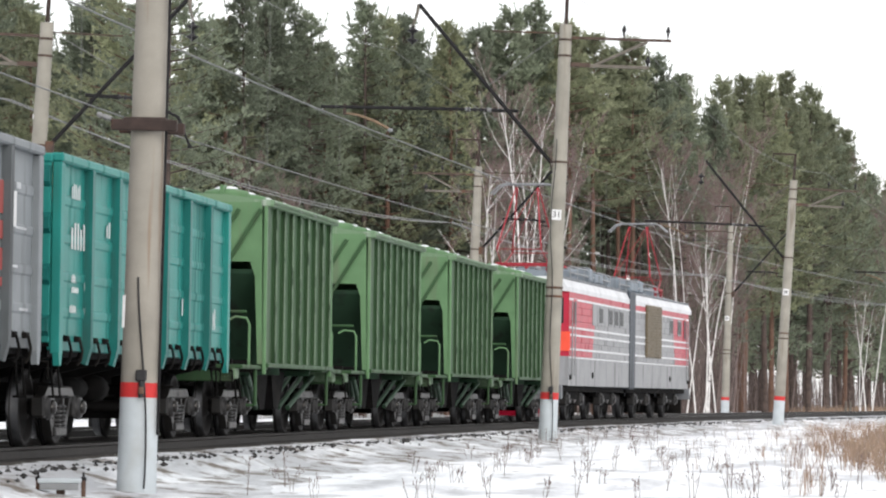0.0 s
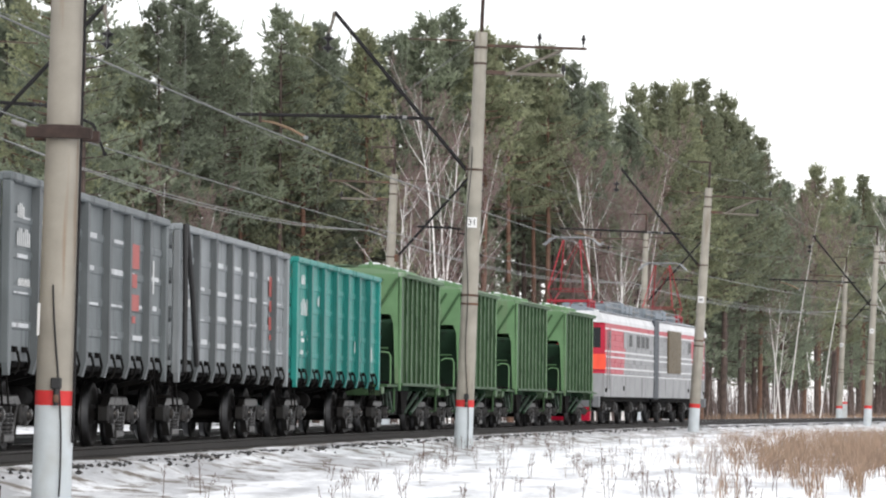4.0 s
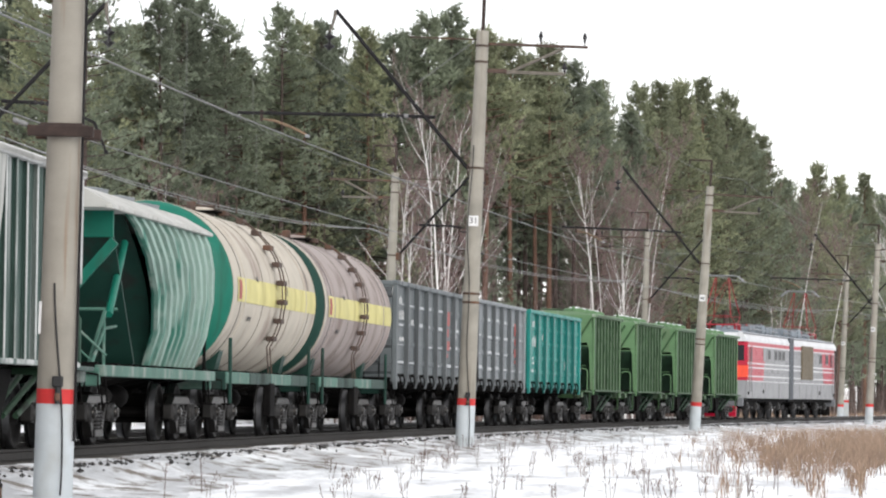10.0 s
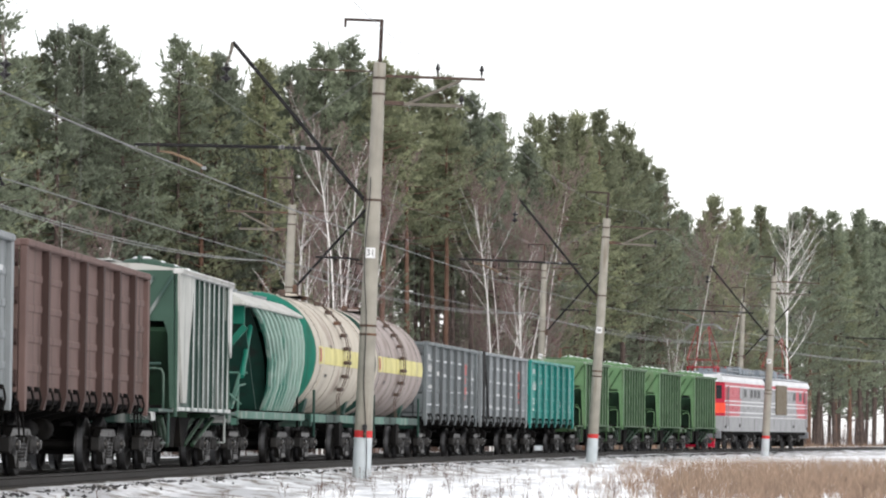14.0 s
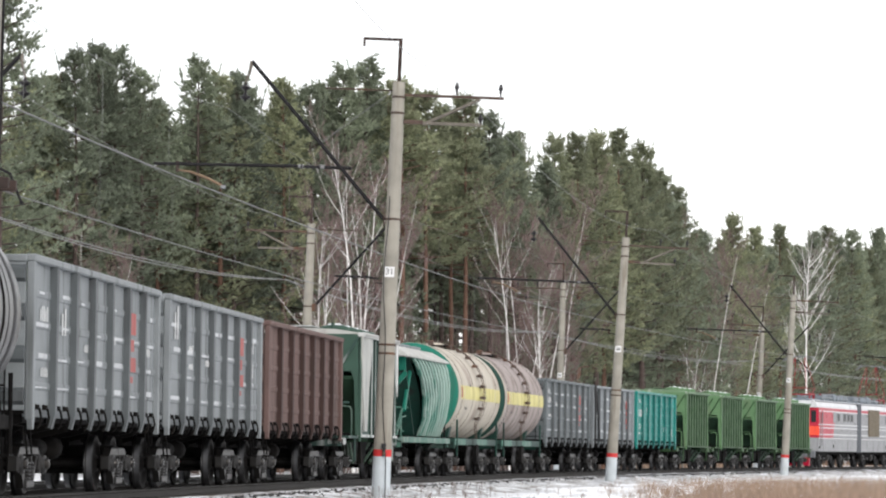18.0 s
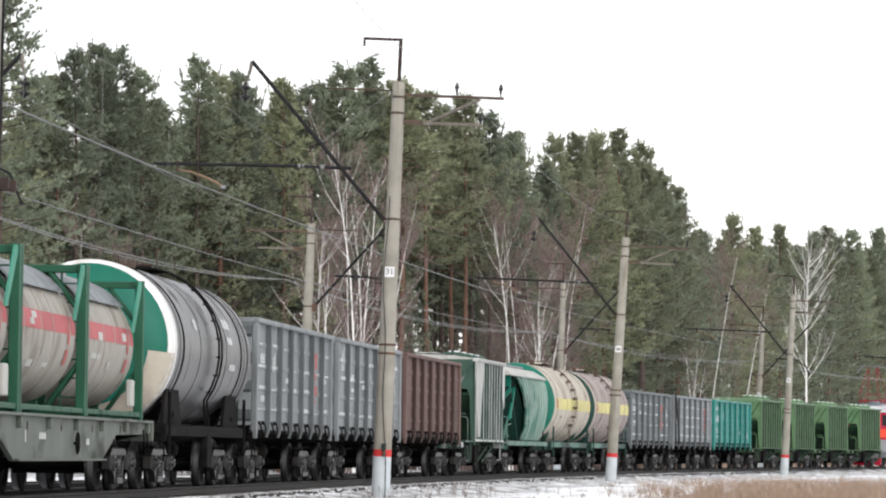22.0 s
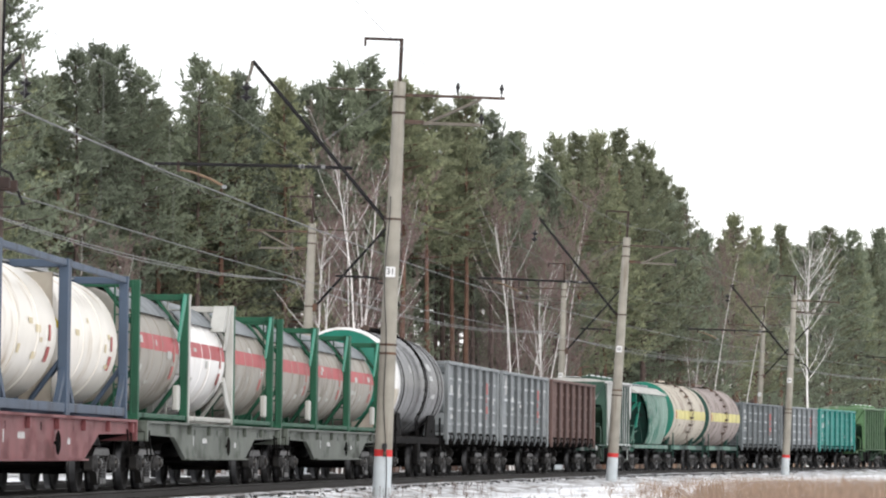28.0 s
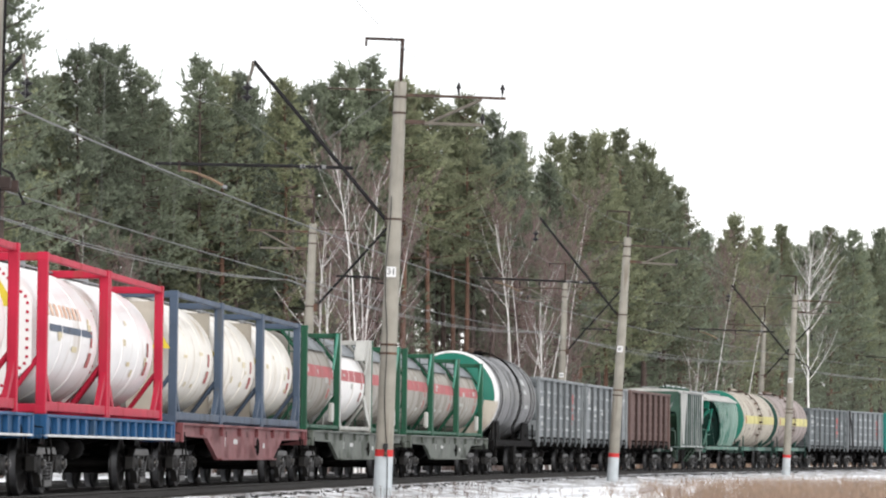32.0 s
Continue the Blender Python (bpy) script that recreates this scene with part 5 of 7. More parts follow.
# ---- flat cars ----
def flat_car(a, b, mat_, base, label, group, belly=True):
    ob = thing("flat_car", label, "flat wagon", group=group)
    L = b - a
    h = L / 2 - 0.55
    running_gear(ob, L, base, (0.25, 0.7, 1.1))
    for sx in (1, -1):
        if belly:
            poly = [(-h, 1.2), (h, 1.2), (h, 0.98), (h * 0.60, 0.95), (h * 0.44, 0.54), (-h * 0.44, 0.54), (-h * 0.60, 0.95), (-h, 0.98)]
        else:
            poly = [(-h, 1.2), (h, 1.2), (h, 0.90), (-h, 0.90)]
        sill = part("side_sill", Geo().prism(poly, "x", sx * 1.22, sx * 1.30), mat_, ob)
        part("sill_flange", Geo().box(*sorted((sx * 1.22, sx * 1.40)), -h, h, 1.17, 1.215, 0.008), mat_, sill)
        if belly:
            part("sill_flange", Geo().box(*sorted((sx * 1.22, sx * 1.38)), -h * 0.44, h * 0.44, 0.53, 0.56, 0.006), mat_, sill)
            part("hand_wheel", Geo().lathe([(-0.015, 0.16), (0.0, 0.18), (0.015, 0.16)], "x", pose(sx * 1.36, 1.2, 0.8), 14).tube([(sx * 1.3, 1.2, 0.8), (sx * 1.38, 1.2, 0.8)], 0.03, 6).tube([(sx * 1.36, 1.2, 0.62), (sx * 1.36, 1.2, 0.98)], 0.014, 5), M["under"], ob)
        else:
            part("sill_flange", Geo().box(*sorted((sx * 1.22, sx * 1.40)), -h, h, 0.885, 0.92, 0.006), T["mark"], sill)
        n = 8 if belly else 16
        for k in range(n):
            y = -h + 0.3 + (2 * h - 0.6) * k / (n - 1)
            if belly:
                part("stake_pocket", shared(("pocket", mat_.name), lambda: Geo().box(1.30, 1.37, -0.07, 0.07, 1.0, 1.17, 0.008), mat_), None, sill, at=pose(0, sx * y, 0, 0, 0, 0 if sx > 0 else 180))
            else:
                part("sill_rib", shared(("sill_rib", mat_.name), lambda: Geo().box(1.30, 1.38, -0.10, 0.10, 0.92, 1.17, 0.008), mat_), None, sill, at=pose(0, sx * y, 0, 0, 0, 0 if sx > 0 else 180))
        marks(ob, [(-2.0, 0.85, 0.6, 0.1), (2.4, 0.78, 0.3, 0.1), (-3.2, 0.8, 0.12, 0.22)] if belly else [(1.4, 0.98, 0.25, 0.12)], T["mark"], sx * 1.304 - (0.004 if sx < 0 else 0))
    part("deck", Geo().box(-1.22, 1.22, -h, h, 1.12, 1.205), M["under"], ob)
    for d in (-1, 1):
        part("end_sill", Geo().box(-1.4, 1.4, *sorted((d * h, d * (h - 0.14))), 0.86, 1.2, 0.015), mat_, ob)
        for sx in (-1, 1):
            part("end_fitting", Geo().box(*sorted((sx * 0.7, sx * 1.1)), *sorted((d * h, d * (h + 0.06))), 0.9, 1.15, 0.015), M["under"], ob)
    enlist(ob, a, b)
    return ob


def container(a, b, steelwork, tank, label, group, style, stripe=None, seed=0):
    """A twenty-foot tank container that rides on a flat car. a, b: its ends along the train."""
    rng = random.Random(seed)
    ob = thing("tank_container", label, "tank container", group=group)
    H, hw, hl, z0 = 2.40, 1.219, (b - a) / 2, 1.225
    r, zc = 1.10, z0 + 1.24
    part("tank_shell", Geo().lathe([(-hl + 0.45, r), (-1.2, r), (1.2, r), (hl - 0.45, r)], "y", pose(0, 0, zc), 40), tank, ob)
    for d in (-1, 1):
        dish = [(d * (hl - 0.45 + 0.36 * math.sin(q)), r * math.cos(q)) for q in np.linspace(0, math.pi / 2, 9)]
        part("tank_end", Geo().lathe(dish if d > 0 else dish[::-1], "y", pose(0, 0, zc), 40), tank, ob)
        fr = part("end_beam", Geo().box(-hw + 0.1, hw - 0.1, *sorted((d * hl, d * (hl - 0.12))), z0 + H - 0.13, z0 + H - 0.01, 0.012), steelwork, ob)
        part("end_beam", Geo().box(-hw + 0.1, hw - 0.1, *sorted((d * hl, d * (hl - 0.12))), z0 + 0.02, z0 + 0.15, 0.012), steelwork, ob)
        for sx in (-1, 1):
            part("corner_post", Geo().box(*sorted((sx * hw, sx * (hw - 0.15))), *sorted((d * hl, d * (hl - 0.15))), z0, z0 + H, 0.012), steelwork, ob)
            for z in (z0, z0 + H - 0.118):
                part("corner_casting", Geo().box(*sorted((sx * (hw + 0.003), sx * (hw - 0.16))), *sorted((d * (hl + 0.003), d * (hl - 0.175))), z - 0.002, z + 0.12, 0.01), steelwork, ob)
            part("end_diagonal", Geo().tube([(sx * 1.1, d * (hl - 0.06), z0 + 0.85), (sx * 0.55, d * (hl - 0.06), z0 + 0.1)], 0.045, 6), steelwork, fr)
            if style == "gusset":
                part("end_diagonal", Geo().tube([(sx * 1.1, d * (hl - 0.06), z0 + H - 0.75), (sx * 0.6, d * (hl - 0.06), z0 + H - 0.1)], 0.045, 6), steelwork, fr)
    for y in (-hl + 0.95, -0.55, 0.55, hl - 0.95) if style == "gusset" else (-0.9, 0.9):
        part("shell_hoop", Geo().lathe([(y - 0.03, r), (y - 0.02, r + 0.012), (y + 0.02, r + 0.012), (y + 0.03, r)], "y", pose(0, 0, zc), 40), tank, ob)
    for d in (-1, 1):
        part("skirt", Geo().box(-0.5, 0.5, *sorted((d * (hl - 0.5), d * (hl - 0.3))), z0 + 0.12, zc - 0.5), steelwork, ob)
    for sx in (-1, 1):
        part("bottom_rail", Geo().box(*sorted((sx * (hw - 0.02), sx * (hw - 0.12))), -hl + 0.15, hl - 0.15, z0 + 0.04, z0 + (0.13 if style == "gusset" else 0.19), 0.012), steelwork, ob)
        if style != "gusset":
            part("top_rail", Geo().box(*sorted((sx * (hw - 0.02), sx * (hw - 0.10))), -hl + 0.15, hl - 0.15, z0 + H - 0.11, z0 + H - 0.01, 0.012), steelwork, ob)
            for d in (-1, 1):
                part("knee_brace", Geo().prism([(d * (hl - 0.14), z0 + 0.75), (d * (hl - 0.14), z0 + 0.55), (d * (hl - 0.62), z0 + 0.17), (d * (hl - 0.80), z0 + 0.17)], "x", sx * (hw - 0.11), sx * (hw - 0.03)), steelwork, ob)
        else:
            part("gusset_plate", Geo().prism([(hl - 0.08, z0 + H - 0.02), (hl - 0.42, z0 + H - 0.02), (hl - 1.2, z0 + H - 0.92), (hl - 0.98, z0 + H - 0.92)], "x", sx * (hw - 0.05), sx * (hw - 0.02)), T["gusset"] if steelwork is T["frame_green"] else steelwork, ob, "pale green slanting gusset plate")
            if steelwork is T["cont_pale"]:
                part("foot_gusset", Geo().prism([(hl - 0.08, z0 + 0.12), (hl - 0.08, z0 + 0.3), (hl - 1.15, z0 + 0.95), (hl - 1.35, z0 + 0.85), (hl - 0.9, z0 + 0.45)], "x", sx * (hw - 0.06), sx * (hw - 0.02)), steelwork, ob, "pale slanting foot plate")
                part("hood_plate", Geo().prism([(hl - 0.05, z0 + H - 0.02), (hl - 0.62, z0 + H - 0.02), (hl - 1.25, z0 + H - 0.55), (hl - 1.0, z0 + H - 0.55)], "x", *sorted((sx * (hw - 0.32), sx * (hw - 0.05)))), steelwork, ob, "pale slanting hood plate")
            part("sun_shield", Geo().lathe([(-hl + 0.6, r + 0.05), (-hl + 0.6, r + 0.065), (hl - 0.6, r + 0.065), (hl - 0.6, r + 0.05)], "y", pose(0, 0, zc), 8, arc=(0.62, 1.35) if sx > 0 else (math.pi - 1.35, math.pi - 0.62)), T["grey_light"], ob, "grey sheet shield over the shell")
    part("walkway", Geo().box(-0.3, 0.3, -hl + 0.12, hl - 0.12, z0 + H - 0.06, z0 + H - 0.03), M["galv"], ob)
    part("manhole", Geo().lathe([(0, 0.3), (0.12, 0.3), (0.15, 0.1), (0.15, 0)], "z", pose(0, 0.3, zc + r - 0.03), 16), M["galv"], ob)
    if stripe:
        part("stripe", Geo().lathe([(-hl + 0.47, r + 0.006), (hl - 0.47, r + 0.006)], "y", pose(0, 0, zc), 6, arc=(0.02, 0.28)), stripe, ob, "red stripe round the tank's side")
    if stripe and seed % 2 == 0:
        part("valve_box", Geo().box(1.06, 1.16, hl - 0.95, hl - 0.6, z0 + 0.22, z0 + 0.68, 0.02), T["cont_pale"], ob, "pale valve box")
    g, gr = Geo(), Geo()
    for k in range(5):
        y, q = rng.uniform(-hl + 0.8, hl - 1.3), rng.uniform(-0.55, 0.35)
        g.lathe([(y, r + 0.008), (y + rng.uniform(0.15, 0.5), r + 0.008)], "y", pose(0, 0, zc), 2, arc=(q, q + rng.uniform(0.05, 0.13)))
    tagged(part("placard", g, T["cont_pale"] if stripe else T["label_tan"], ob), kind="stuff")
    gr.lathe([(hl - 1.25, r + 0.009), (hl - 0.95, r + 0.009)], "y", pose(0, 0, zc), 2, arc=(-0.42, -0.2)).lathe([(hl - 1.2, r + 0.009), (hl - 1.0, r + 0.009)], "y", pose(0, 0, zc), 2, arc=(-0.12, 0.1))
    tagged(part("hazard_label", gr, T["mark_red"], ob, "faded red hazard labels"), kind="stuff")
    if style == "red" and seed > 50:
        part("name_bar", Geo().lathe([(-hl + 1.0, r + 0.008), (hl - 1.0, r + 0.008)], "y", pose(0, 0, zc), 2, arc=(0.02, 0.12)), T["frame_blue"], ob, "dark bar on the tank's side")
        gg = Geo()
        for k in range(8):
            y = -hl + 0.9 + 0.42 * k
            gg.lathe([(y, r + 0.008), (y + 0.26, r + 0.008)], "y", pose(0, 0, zc), 2, arc=(0.24, 0.42))
        tagged(part("name_mark", gg, T["name_orange"], ob, "faded orange letter bars"), kind="stuff")
    if style == "red":
        octo = [(x * 1.0, zc + z * 1.0) for x, z in ((-1, -0.5), (-0.5, -1), (0.5, -1), (1, -0.5), (1, 0.5), (0.5, 1), (-0.5, 1), (-1, 0.5))]
        ep = part("end_panel", Geo().prism(octo, "y", -hl - 0.0, -hl + 0.03), T["cont_white"], ob, "white eight-sided end panel")
        bl = Geo()
        for i in range(8):
            (x0, q0), (x1, q1) = octo[i], octo[(i + 1) % 8]
            for k in range(7):
                f = (k + 0.5) / 7
                x, z = (x0 + (x1 - x0) * f) * 0.93, zc + (q0 + (q1 - q0) * f - zc) * 0.93
                bl.box(x - 0.022, x + 0.022, -hl - 0.012, -hl, z - 0.022, z + 0.022, 0.005)
        tagged(part("panel_bolt", bl, T["frame_red"], ep), kind="stuff")
        part("warning_sign", Geo().prism([(0.25, zc + 0.35), (0.75, zc + 0.35), (0.5, zc + 0.75)], "y", -hl - 0.012, -hl), T["hazard"], ep, "yellow warning triangle")
    if style == "blue":
        part("end_ladder", Geo().box(0.3, 0.95, -hl - 0.0, -hl + 0.03, z0 + 0.2, z0 + H - 0.2).box(0.32, 0.9, -hl - 0.006, -hl, zc + 0.2, zc + 0.5), T["tank_cream"], ob)
        part("warning_sign", Geo().prism([(0.75, zc + 0.1), (1.1, zc + 0.1), (0.92, zc + 0.4)], "y", -hl - 0.012, -hl), T["hazard"], ob, "yellow warning triangle")
    if style == "gusset":
        lad = part("ladder", Geo().tube([(1.1, -hl - 0.03, z0 + 0.1), (1.1, -hl - 0.03, z0 + H)], 0.018, 5).tube([(0.8, -hl - 0.03, z0 + 0.1), (0.8, -hl - 0.03, z0 + H)], 0.018, 5), steelwork, ob)
        for k in range(7):
            part("rung", Geo().tube([(0.8, -hl - 0.03, z0 + 0.3 + 0.3 * k), (1.1, -hl - 0.03, z0 + 0.3 + 0.3 * k)], 0.014, 5), steelwork, lad)
    enlist(ob, a, b)
    return ob


flat_car(-135.3, -115.68, T["flat_grey"], 14.72, "grey-green fish-bellied container flat wagon", "flat cars of the train")
flat_car(-154.92, -135.3, T["flat_grey"], 14.72, "grey-green fish-bellied container flat wagon", "flat cars of the train")
flat_car(-174.54, -154.92, T["flat_brown"], 14.72, "dull red fish-bellied container flat wagon", "flat cars of the train")
flat_car(-189.16, -174.54, T["flat_blue"], 9.72, "blue ribbed container flat wagon", "flat cars of the train", False)
flat_car(-203.78, -189.16, T["flat_blue"], 9.72, "blue ribbed container flat wagon", "flat cars of the train", False)
for k_ in range(3):
    q_ = -116.55 - 6.10 * k_
    container(q_ - 6.058, q_, T["frame_green"], T["cont_tank"], "grey tank container with a red stripe in a green frame", "green-framed containers", "gusset", T["stripe"], 20 + k_)
    q_ = -136.2 - 6.15 * k_
    if k_ == 1:
        container(q_ - 6.058, q_, T["cont_pale"], T["cont_white"], "white tank container with a red stripe in a pale frame", "green-framed containers", "gusset", T["stripe"], 31)
    else:
        container(q_ - 6.058, q_, T["frame_green"], T["cont_tank"], "grey tank container with a red stripe in a green frame", "green-framed containers", "gusset", T["stripe"], 30 + k_)
    q_ = -155.72 - 6.08 * k_
    container(q_ - 6.058, q_, T["frame_blue"], T["cont_cream"], "cream tank container in a slate blue steel frame", "blue-framed containers", "blue", None, 40 + k_)
for k_, q_ in enumerate((-175.6, -181.72, -190.15, -196.3)):
    container(q_ - 6.058, q_, T["frame_red"], T["cont_white"], "white tank container in a bright red steel frame", "red-framed containers", "red", None, 50 + k_)


# ---- the two-section electric locomotive ----
def loco_section(a, b, cab):
    """One section; cab: -1 where its cab looks back along the train, 1 where it looks ahead."""
    ob = thing("locomotive_section", "red, white and grey electric locomotive section with raised pantograph", "locomotive", group="locomotive sections")
    L = b - a
    c = cab
    ye, yi = L / 2 - 0.62, L / 2 - 0.28          # the cab end and the inner end, as distances from the middle
    hw, zb, zt = 1.5, 0.98, 3.55

    def span(y0, y1):
        return sorted((c * y0, c * y1))

    y_c, y_i = ye, -yi
    y_s = y_c - 0.85                              # where the flat side ends and the slanting cab corner begins
    for sx in (1, -1):
        skirt = part("skirt_panel", Geo().box(*sorted((sx * (hw - 0.06), sx * hw)), *span(y_i, y_s), zb, 1.78, 0.012), T["loco_grey"], ob)
        part("skirt_line", Geo().box(*sorted((sx * hw, sx * (hw + 0.012))), *span(y_i, y_s), 1.74, 1.785, 0.004), T["loco_white"], skirt)
        n = 9
        dz = (zt - 1.79) / n
        for k in range(n):
            z0 = 1.79 + dz * k
            yb = y_c - (6.0 if c < 0 else 4.6) - 1.0 * (k / n)
            red_all = k == n - 1
            for nm, q0, q1, mt in (("red_strip", yb if not red_all else y_i, y_s, T["loco_red"]), ("grey_strip", y_i, yb, T["loco_grey"])):
                if red_all and nm == "grey_strip":
                    continue
                g = Geo().prism([(sx * (hw - 0.05), z0), (sx * (hw - 0.004), z0 + 0.003), (sx * hw, z0 + 0.02), (sx * hw, z0 + dz - 0.02), (sx * (hw - 0.004), z0 + dz - 0.003), (sx * (hw - 0.05), z0 + dz)], "y", *span(q0, q1))
                part(nm, g, mt, ob, "corrugated side strip")
            if k in (1, 3, 4, 8):
                part("white_line", Geo().box(*sorted((sx * hw, sx * (hw + 0.014))), *span(y_i, y_s), z0 - 0.028, z0 + 0.03, 0.004), T["loco_white"], ob, "thin white line along the side")
        wins = ((-5.9, -5.1), (-4.6, -3.8), (-3.2, -2.4), (-0.9, -0.1)) if c < 0 else ((1.2, 2.0), (3.4, 4.2))
        for q0, q1 in wins:
            q0, q1 = (q0 + 0.2, q1 + 0.2)
            w = part("window_frame", Geo().box(*sorted((sx * hw, sx * (hw + 0.02))), *span(q0 - 0.08, q1 + 0.08), 2.76, 3.30, 0.01), T["loco_grey"], ob)
            part("pane", Geo().box(*sorted((sx * (hw + 0.01), sx * (hw + 0.026))), *span(q0, q1), 2.82, 3.24, 0.003), GLASS, w)
        if c > 0:
            g = part("louvre_frame", Geo().box(*sorted((sx * hw, sx * (hw + 0.05))), *span(-4.9, -1.1), 1.95, 3.62, 0.012), T["grille"], ob, "brown air intake louvre")
            for k in range(16):
                part("louvre_slat", Geo().box(*sorted((sx * (hw + 0.05), sx * (hw + 0.075))), *span(-4.8, -1.2), 2.0 + 0.1 * k, 2.05 + 0.1 * k), T["grille"], g)
        else:
            part("hatch_panel", Geo().box(*sorted((sx * hw, sx * (hw + 0.012))), *span(-2.0, 1.6), 2.72, 3.34, 0.006), T["loco_grey"], ob)
        cw = part("cab_window", Geo().box(*sorted((sx * hw, sx * (hw + 0.016))), *span(y_c - 2.35, y_c - 1.75), 2.6, 3.38, 0.01), T["loco_red"], ob)
        part("pane", Geo().box(*sorted((sx * (hw + 0.008), sx * (hw + 0.022))), *span(y_c - 2.28, y_c - 1.82), 2.68, 3.3, 0.004), GLASS, cw)
        part("grab_rail", Geo().tube([(sx * (hw + 0.06), c * (y_c - 1.15), 1.25), (sx * (hw + 0.06), c * (y_c - 1.15), 3.3)], 0.02, 6), M["galv"], ob)
        part("grab_rail", Geo().tube([(sx * (hw + 0.06), c * (y_c - 1.75), 1.25), (sx * (hw + 0.06), c * (y_c - 1.75), 3.3)], 0.02, 6), M["galv"], ob)
        part("side_lamp", Geo().lathe([(0, 0.07), (0.05, 0.07), (0.06, 0)], "x", pose(sx * hw, c * (y_c - 1.1), 1.22), 10), M["under"], ob)
        part("side_cover", Geo().lathe([(0, 0.09), (0.03, 0.09), (0.035, 0)], "x", pose(sx * hw, c * 1.5, 1.3), 10), M["under"], ob)
        part("eave_band", Geo().prism([(sx * hw, zt), (sx * (hw + 0.01), zt + 0.12), (sx * (hw - 0.1), zt + 0.34), (sx * (hw - 0.3), zt + 0.44), (sx * (hw - 0.3), zt)], "y", *span(y_i, y_c - 0.1)), T["loco_white"], ob, "white rounded eave")
        part("gutter", Geo().box(*sorted((sx * (hw - 0.14), sx * (hw - 0.08))), *span(y_i, y_c - 0.2), zt + 0.33, zt + 0.40, 0.01), T["loco_dark"], ob)
    # the cab's end with slanting corners, windscreens, a bulging nose and the buffer beam
    def plan(out, back=0.0):
        q = [(-hw - out * 0.3, y_s - 0.02), (-hw + 0.48 - out, y_c - back + out), (hw - 0.48 + out, y_c - back + out), (hw + out * 0.3, y_s - 0.02)]
        return [(x, c * y) for x, y in q]

    part("cab_apron", Geo().prism(plan(0.0), "z", 1.0, 1.79), T["loco_grey"], ob)
    part("cab_nose", Geo().prism(plan(0.10), "z", 1.93, 2.46), T["loco_orange"], ob, "orange-red cab nose")
    part("cab_front", Geo().prism(plan(0.0, 0.06), "z", 1.79, 3.56), T["loco_red"], ob, "bright red cab end")
    part("cab_brow", Geo().prism([(c * (y_c - 0.02), 3.56), (c * (y_c - 0.3), zt + 0.40), (c * (y_s - 0.02), zt + 0.42), (c * (y_s - 0.02), 3.56)], "x", -hw + 0.3, hw - 0.3), T["loco_white"], ob, "pale brow over the windscreens")
    for x0, x1 in ((-0.9, -0.08), (0.08, 0.9)):
        part("windscreen", Geo().box(x0, x1, *span(y_c - 0.07, y_c - 0.045), 2.62, 3.4, 0.008), GLASS, ob)
    for sx in (-1, 1):
        p0, p1 = Vector((sx * (hw - 0.37), c * (y_c - 0.26))), Vector((sx * (hw - 0.14), c * (y_s + 0.19)))
        n = Vector((sx, c * 0.6)).normalized() * 0.02
        part("corner_window", Geo().prism([tuple(p0 + n), tuple(p1 + n), tuple(p1 - n), tuple(p0 - n)], "z", 2.68, 3.38), GLASS, ob)
    part("cab_lamp", Geo().lathe([(-0.05, 0.14), (0.06, 0.16), (0.09, 0.12), (0.09, 0)], "y", pose(0, c * (y_c - 0.25), zt + 0.3, 0, 0, 0 if c > 0 else 180), 16), T["loco_grey"], ob)
    part("buffer_beam", Geo().box(-1.45, 1.45, *span(y_c - 0.1, y_c + 0.18), 0.62, 1.0, 0.02), T["loco_dark"], ob)
    part("snow_plough", Geo().prism([(c * (y_c - 0.05), 0.66), (c * (y_c + 0.22), 0.62), (c * (y_c + 0.3), 0.16), (c * (y_c + 0.1), 0.14)], "x", -1.15, 1.15), T["loco_red"] if c < 0 else M["under"], ob, "rail guard plough")
    part("coupler", shared("coupler", coupler_geo, M["under"]), None, ob, at=pose(0, c * (L / 2 - 0.35), 0, 0, 0, 0 if c > 0 else 180))
    part("gangway", Geo().box(-hw - 0.03, hw + 0.03, *span(y_i - 0.29, y_i + 0.42), 0.93, zt + 0.4, 0.04), T["gangway"], ob, "dark blue-grey gangway bellows")
    part("inner_wall", Geo().box(-hw + 0.05, hw - 0.05, *span(y_i, y_i + 0.1), 1.0, zt + 0.4), T["loco_dark"], ob)
    roof = part("roof", Geo().prism([(-1.2, zt + 0.42), (-0.7, zt + 0.56), (0.7, zt + 0.56), (1.2, zt + 0.42), (1.2, zt + 0.3), (-1.2, zt + 0.3)], "y", *span(y_i, y_c - 0.45)), T["loco_roof"], ob)
    zr = zt + 0.55
    rng = random.Random(8 + c)
    for q0, q1, x0, x1, h in ((-6.8, -5.2, -0.9, 0.9, 0.30), (-4.7, -2.9, -0.7, 1.0, 0.24), (-2.4, -1.6, 0.2, 1.0, 0.34), (-1.2, 0.6, -0.9, 0.7, 0.28), (1.2, 2.0, -0.4, 0.9, 0.2)):
        part("roof_box", Geo().box(x0, x1, *span(q0, q1), zr - 0.05, zr + h, 0.04), T["loco_roof"], roof, "grey roof equipment box")
        if rng.random() < 0.7:
            part("box_lid", Geo().box(x0 + 0.1, x1 - 0.1, *span(q0 + 0.1, q1 - 0.1), zr + h, zr + h + 0.05, 0.015), T["loco_dark"], roof)
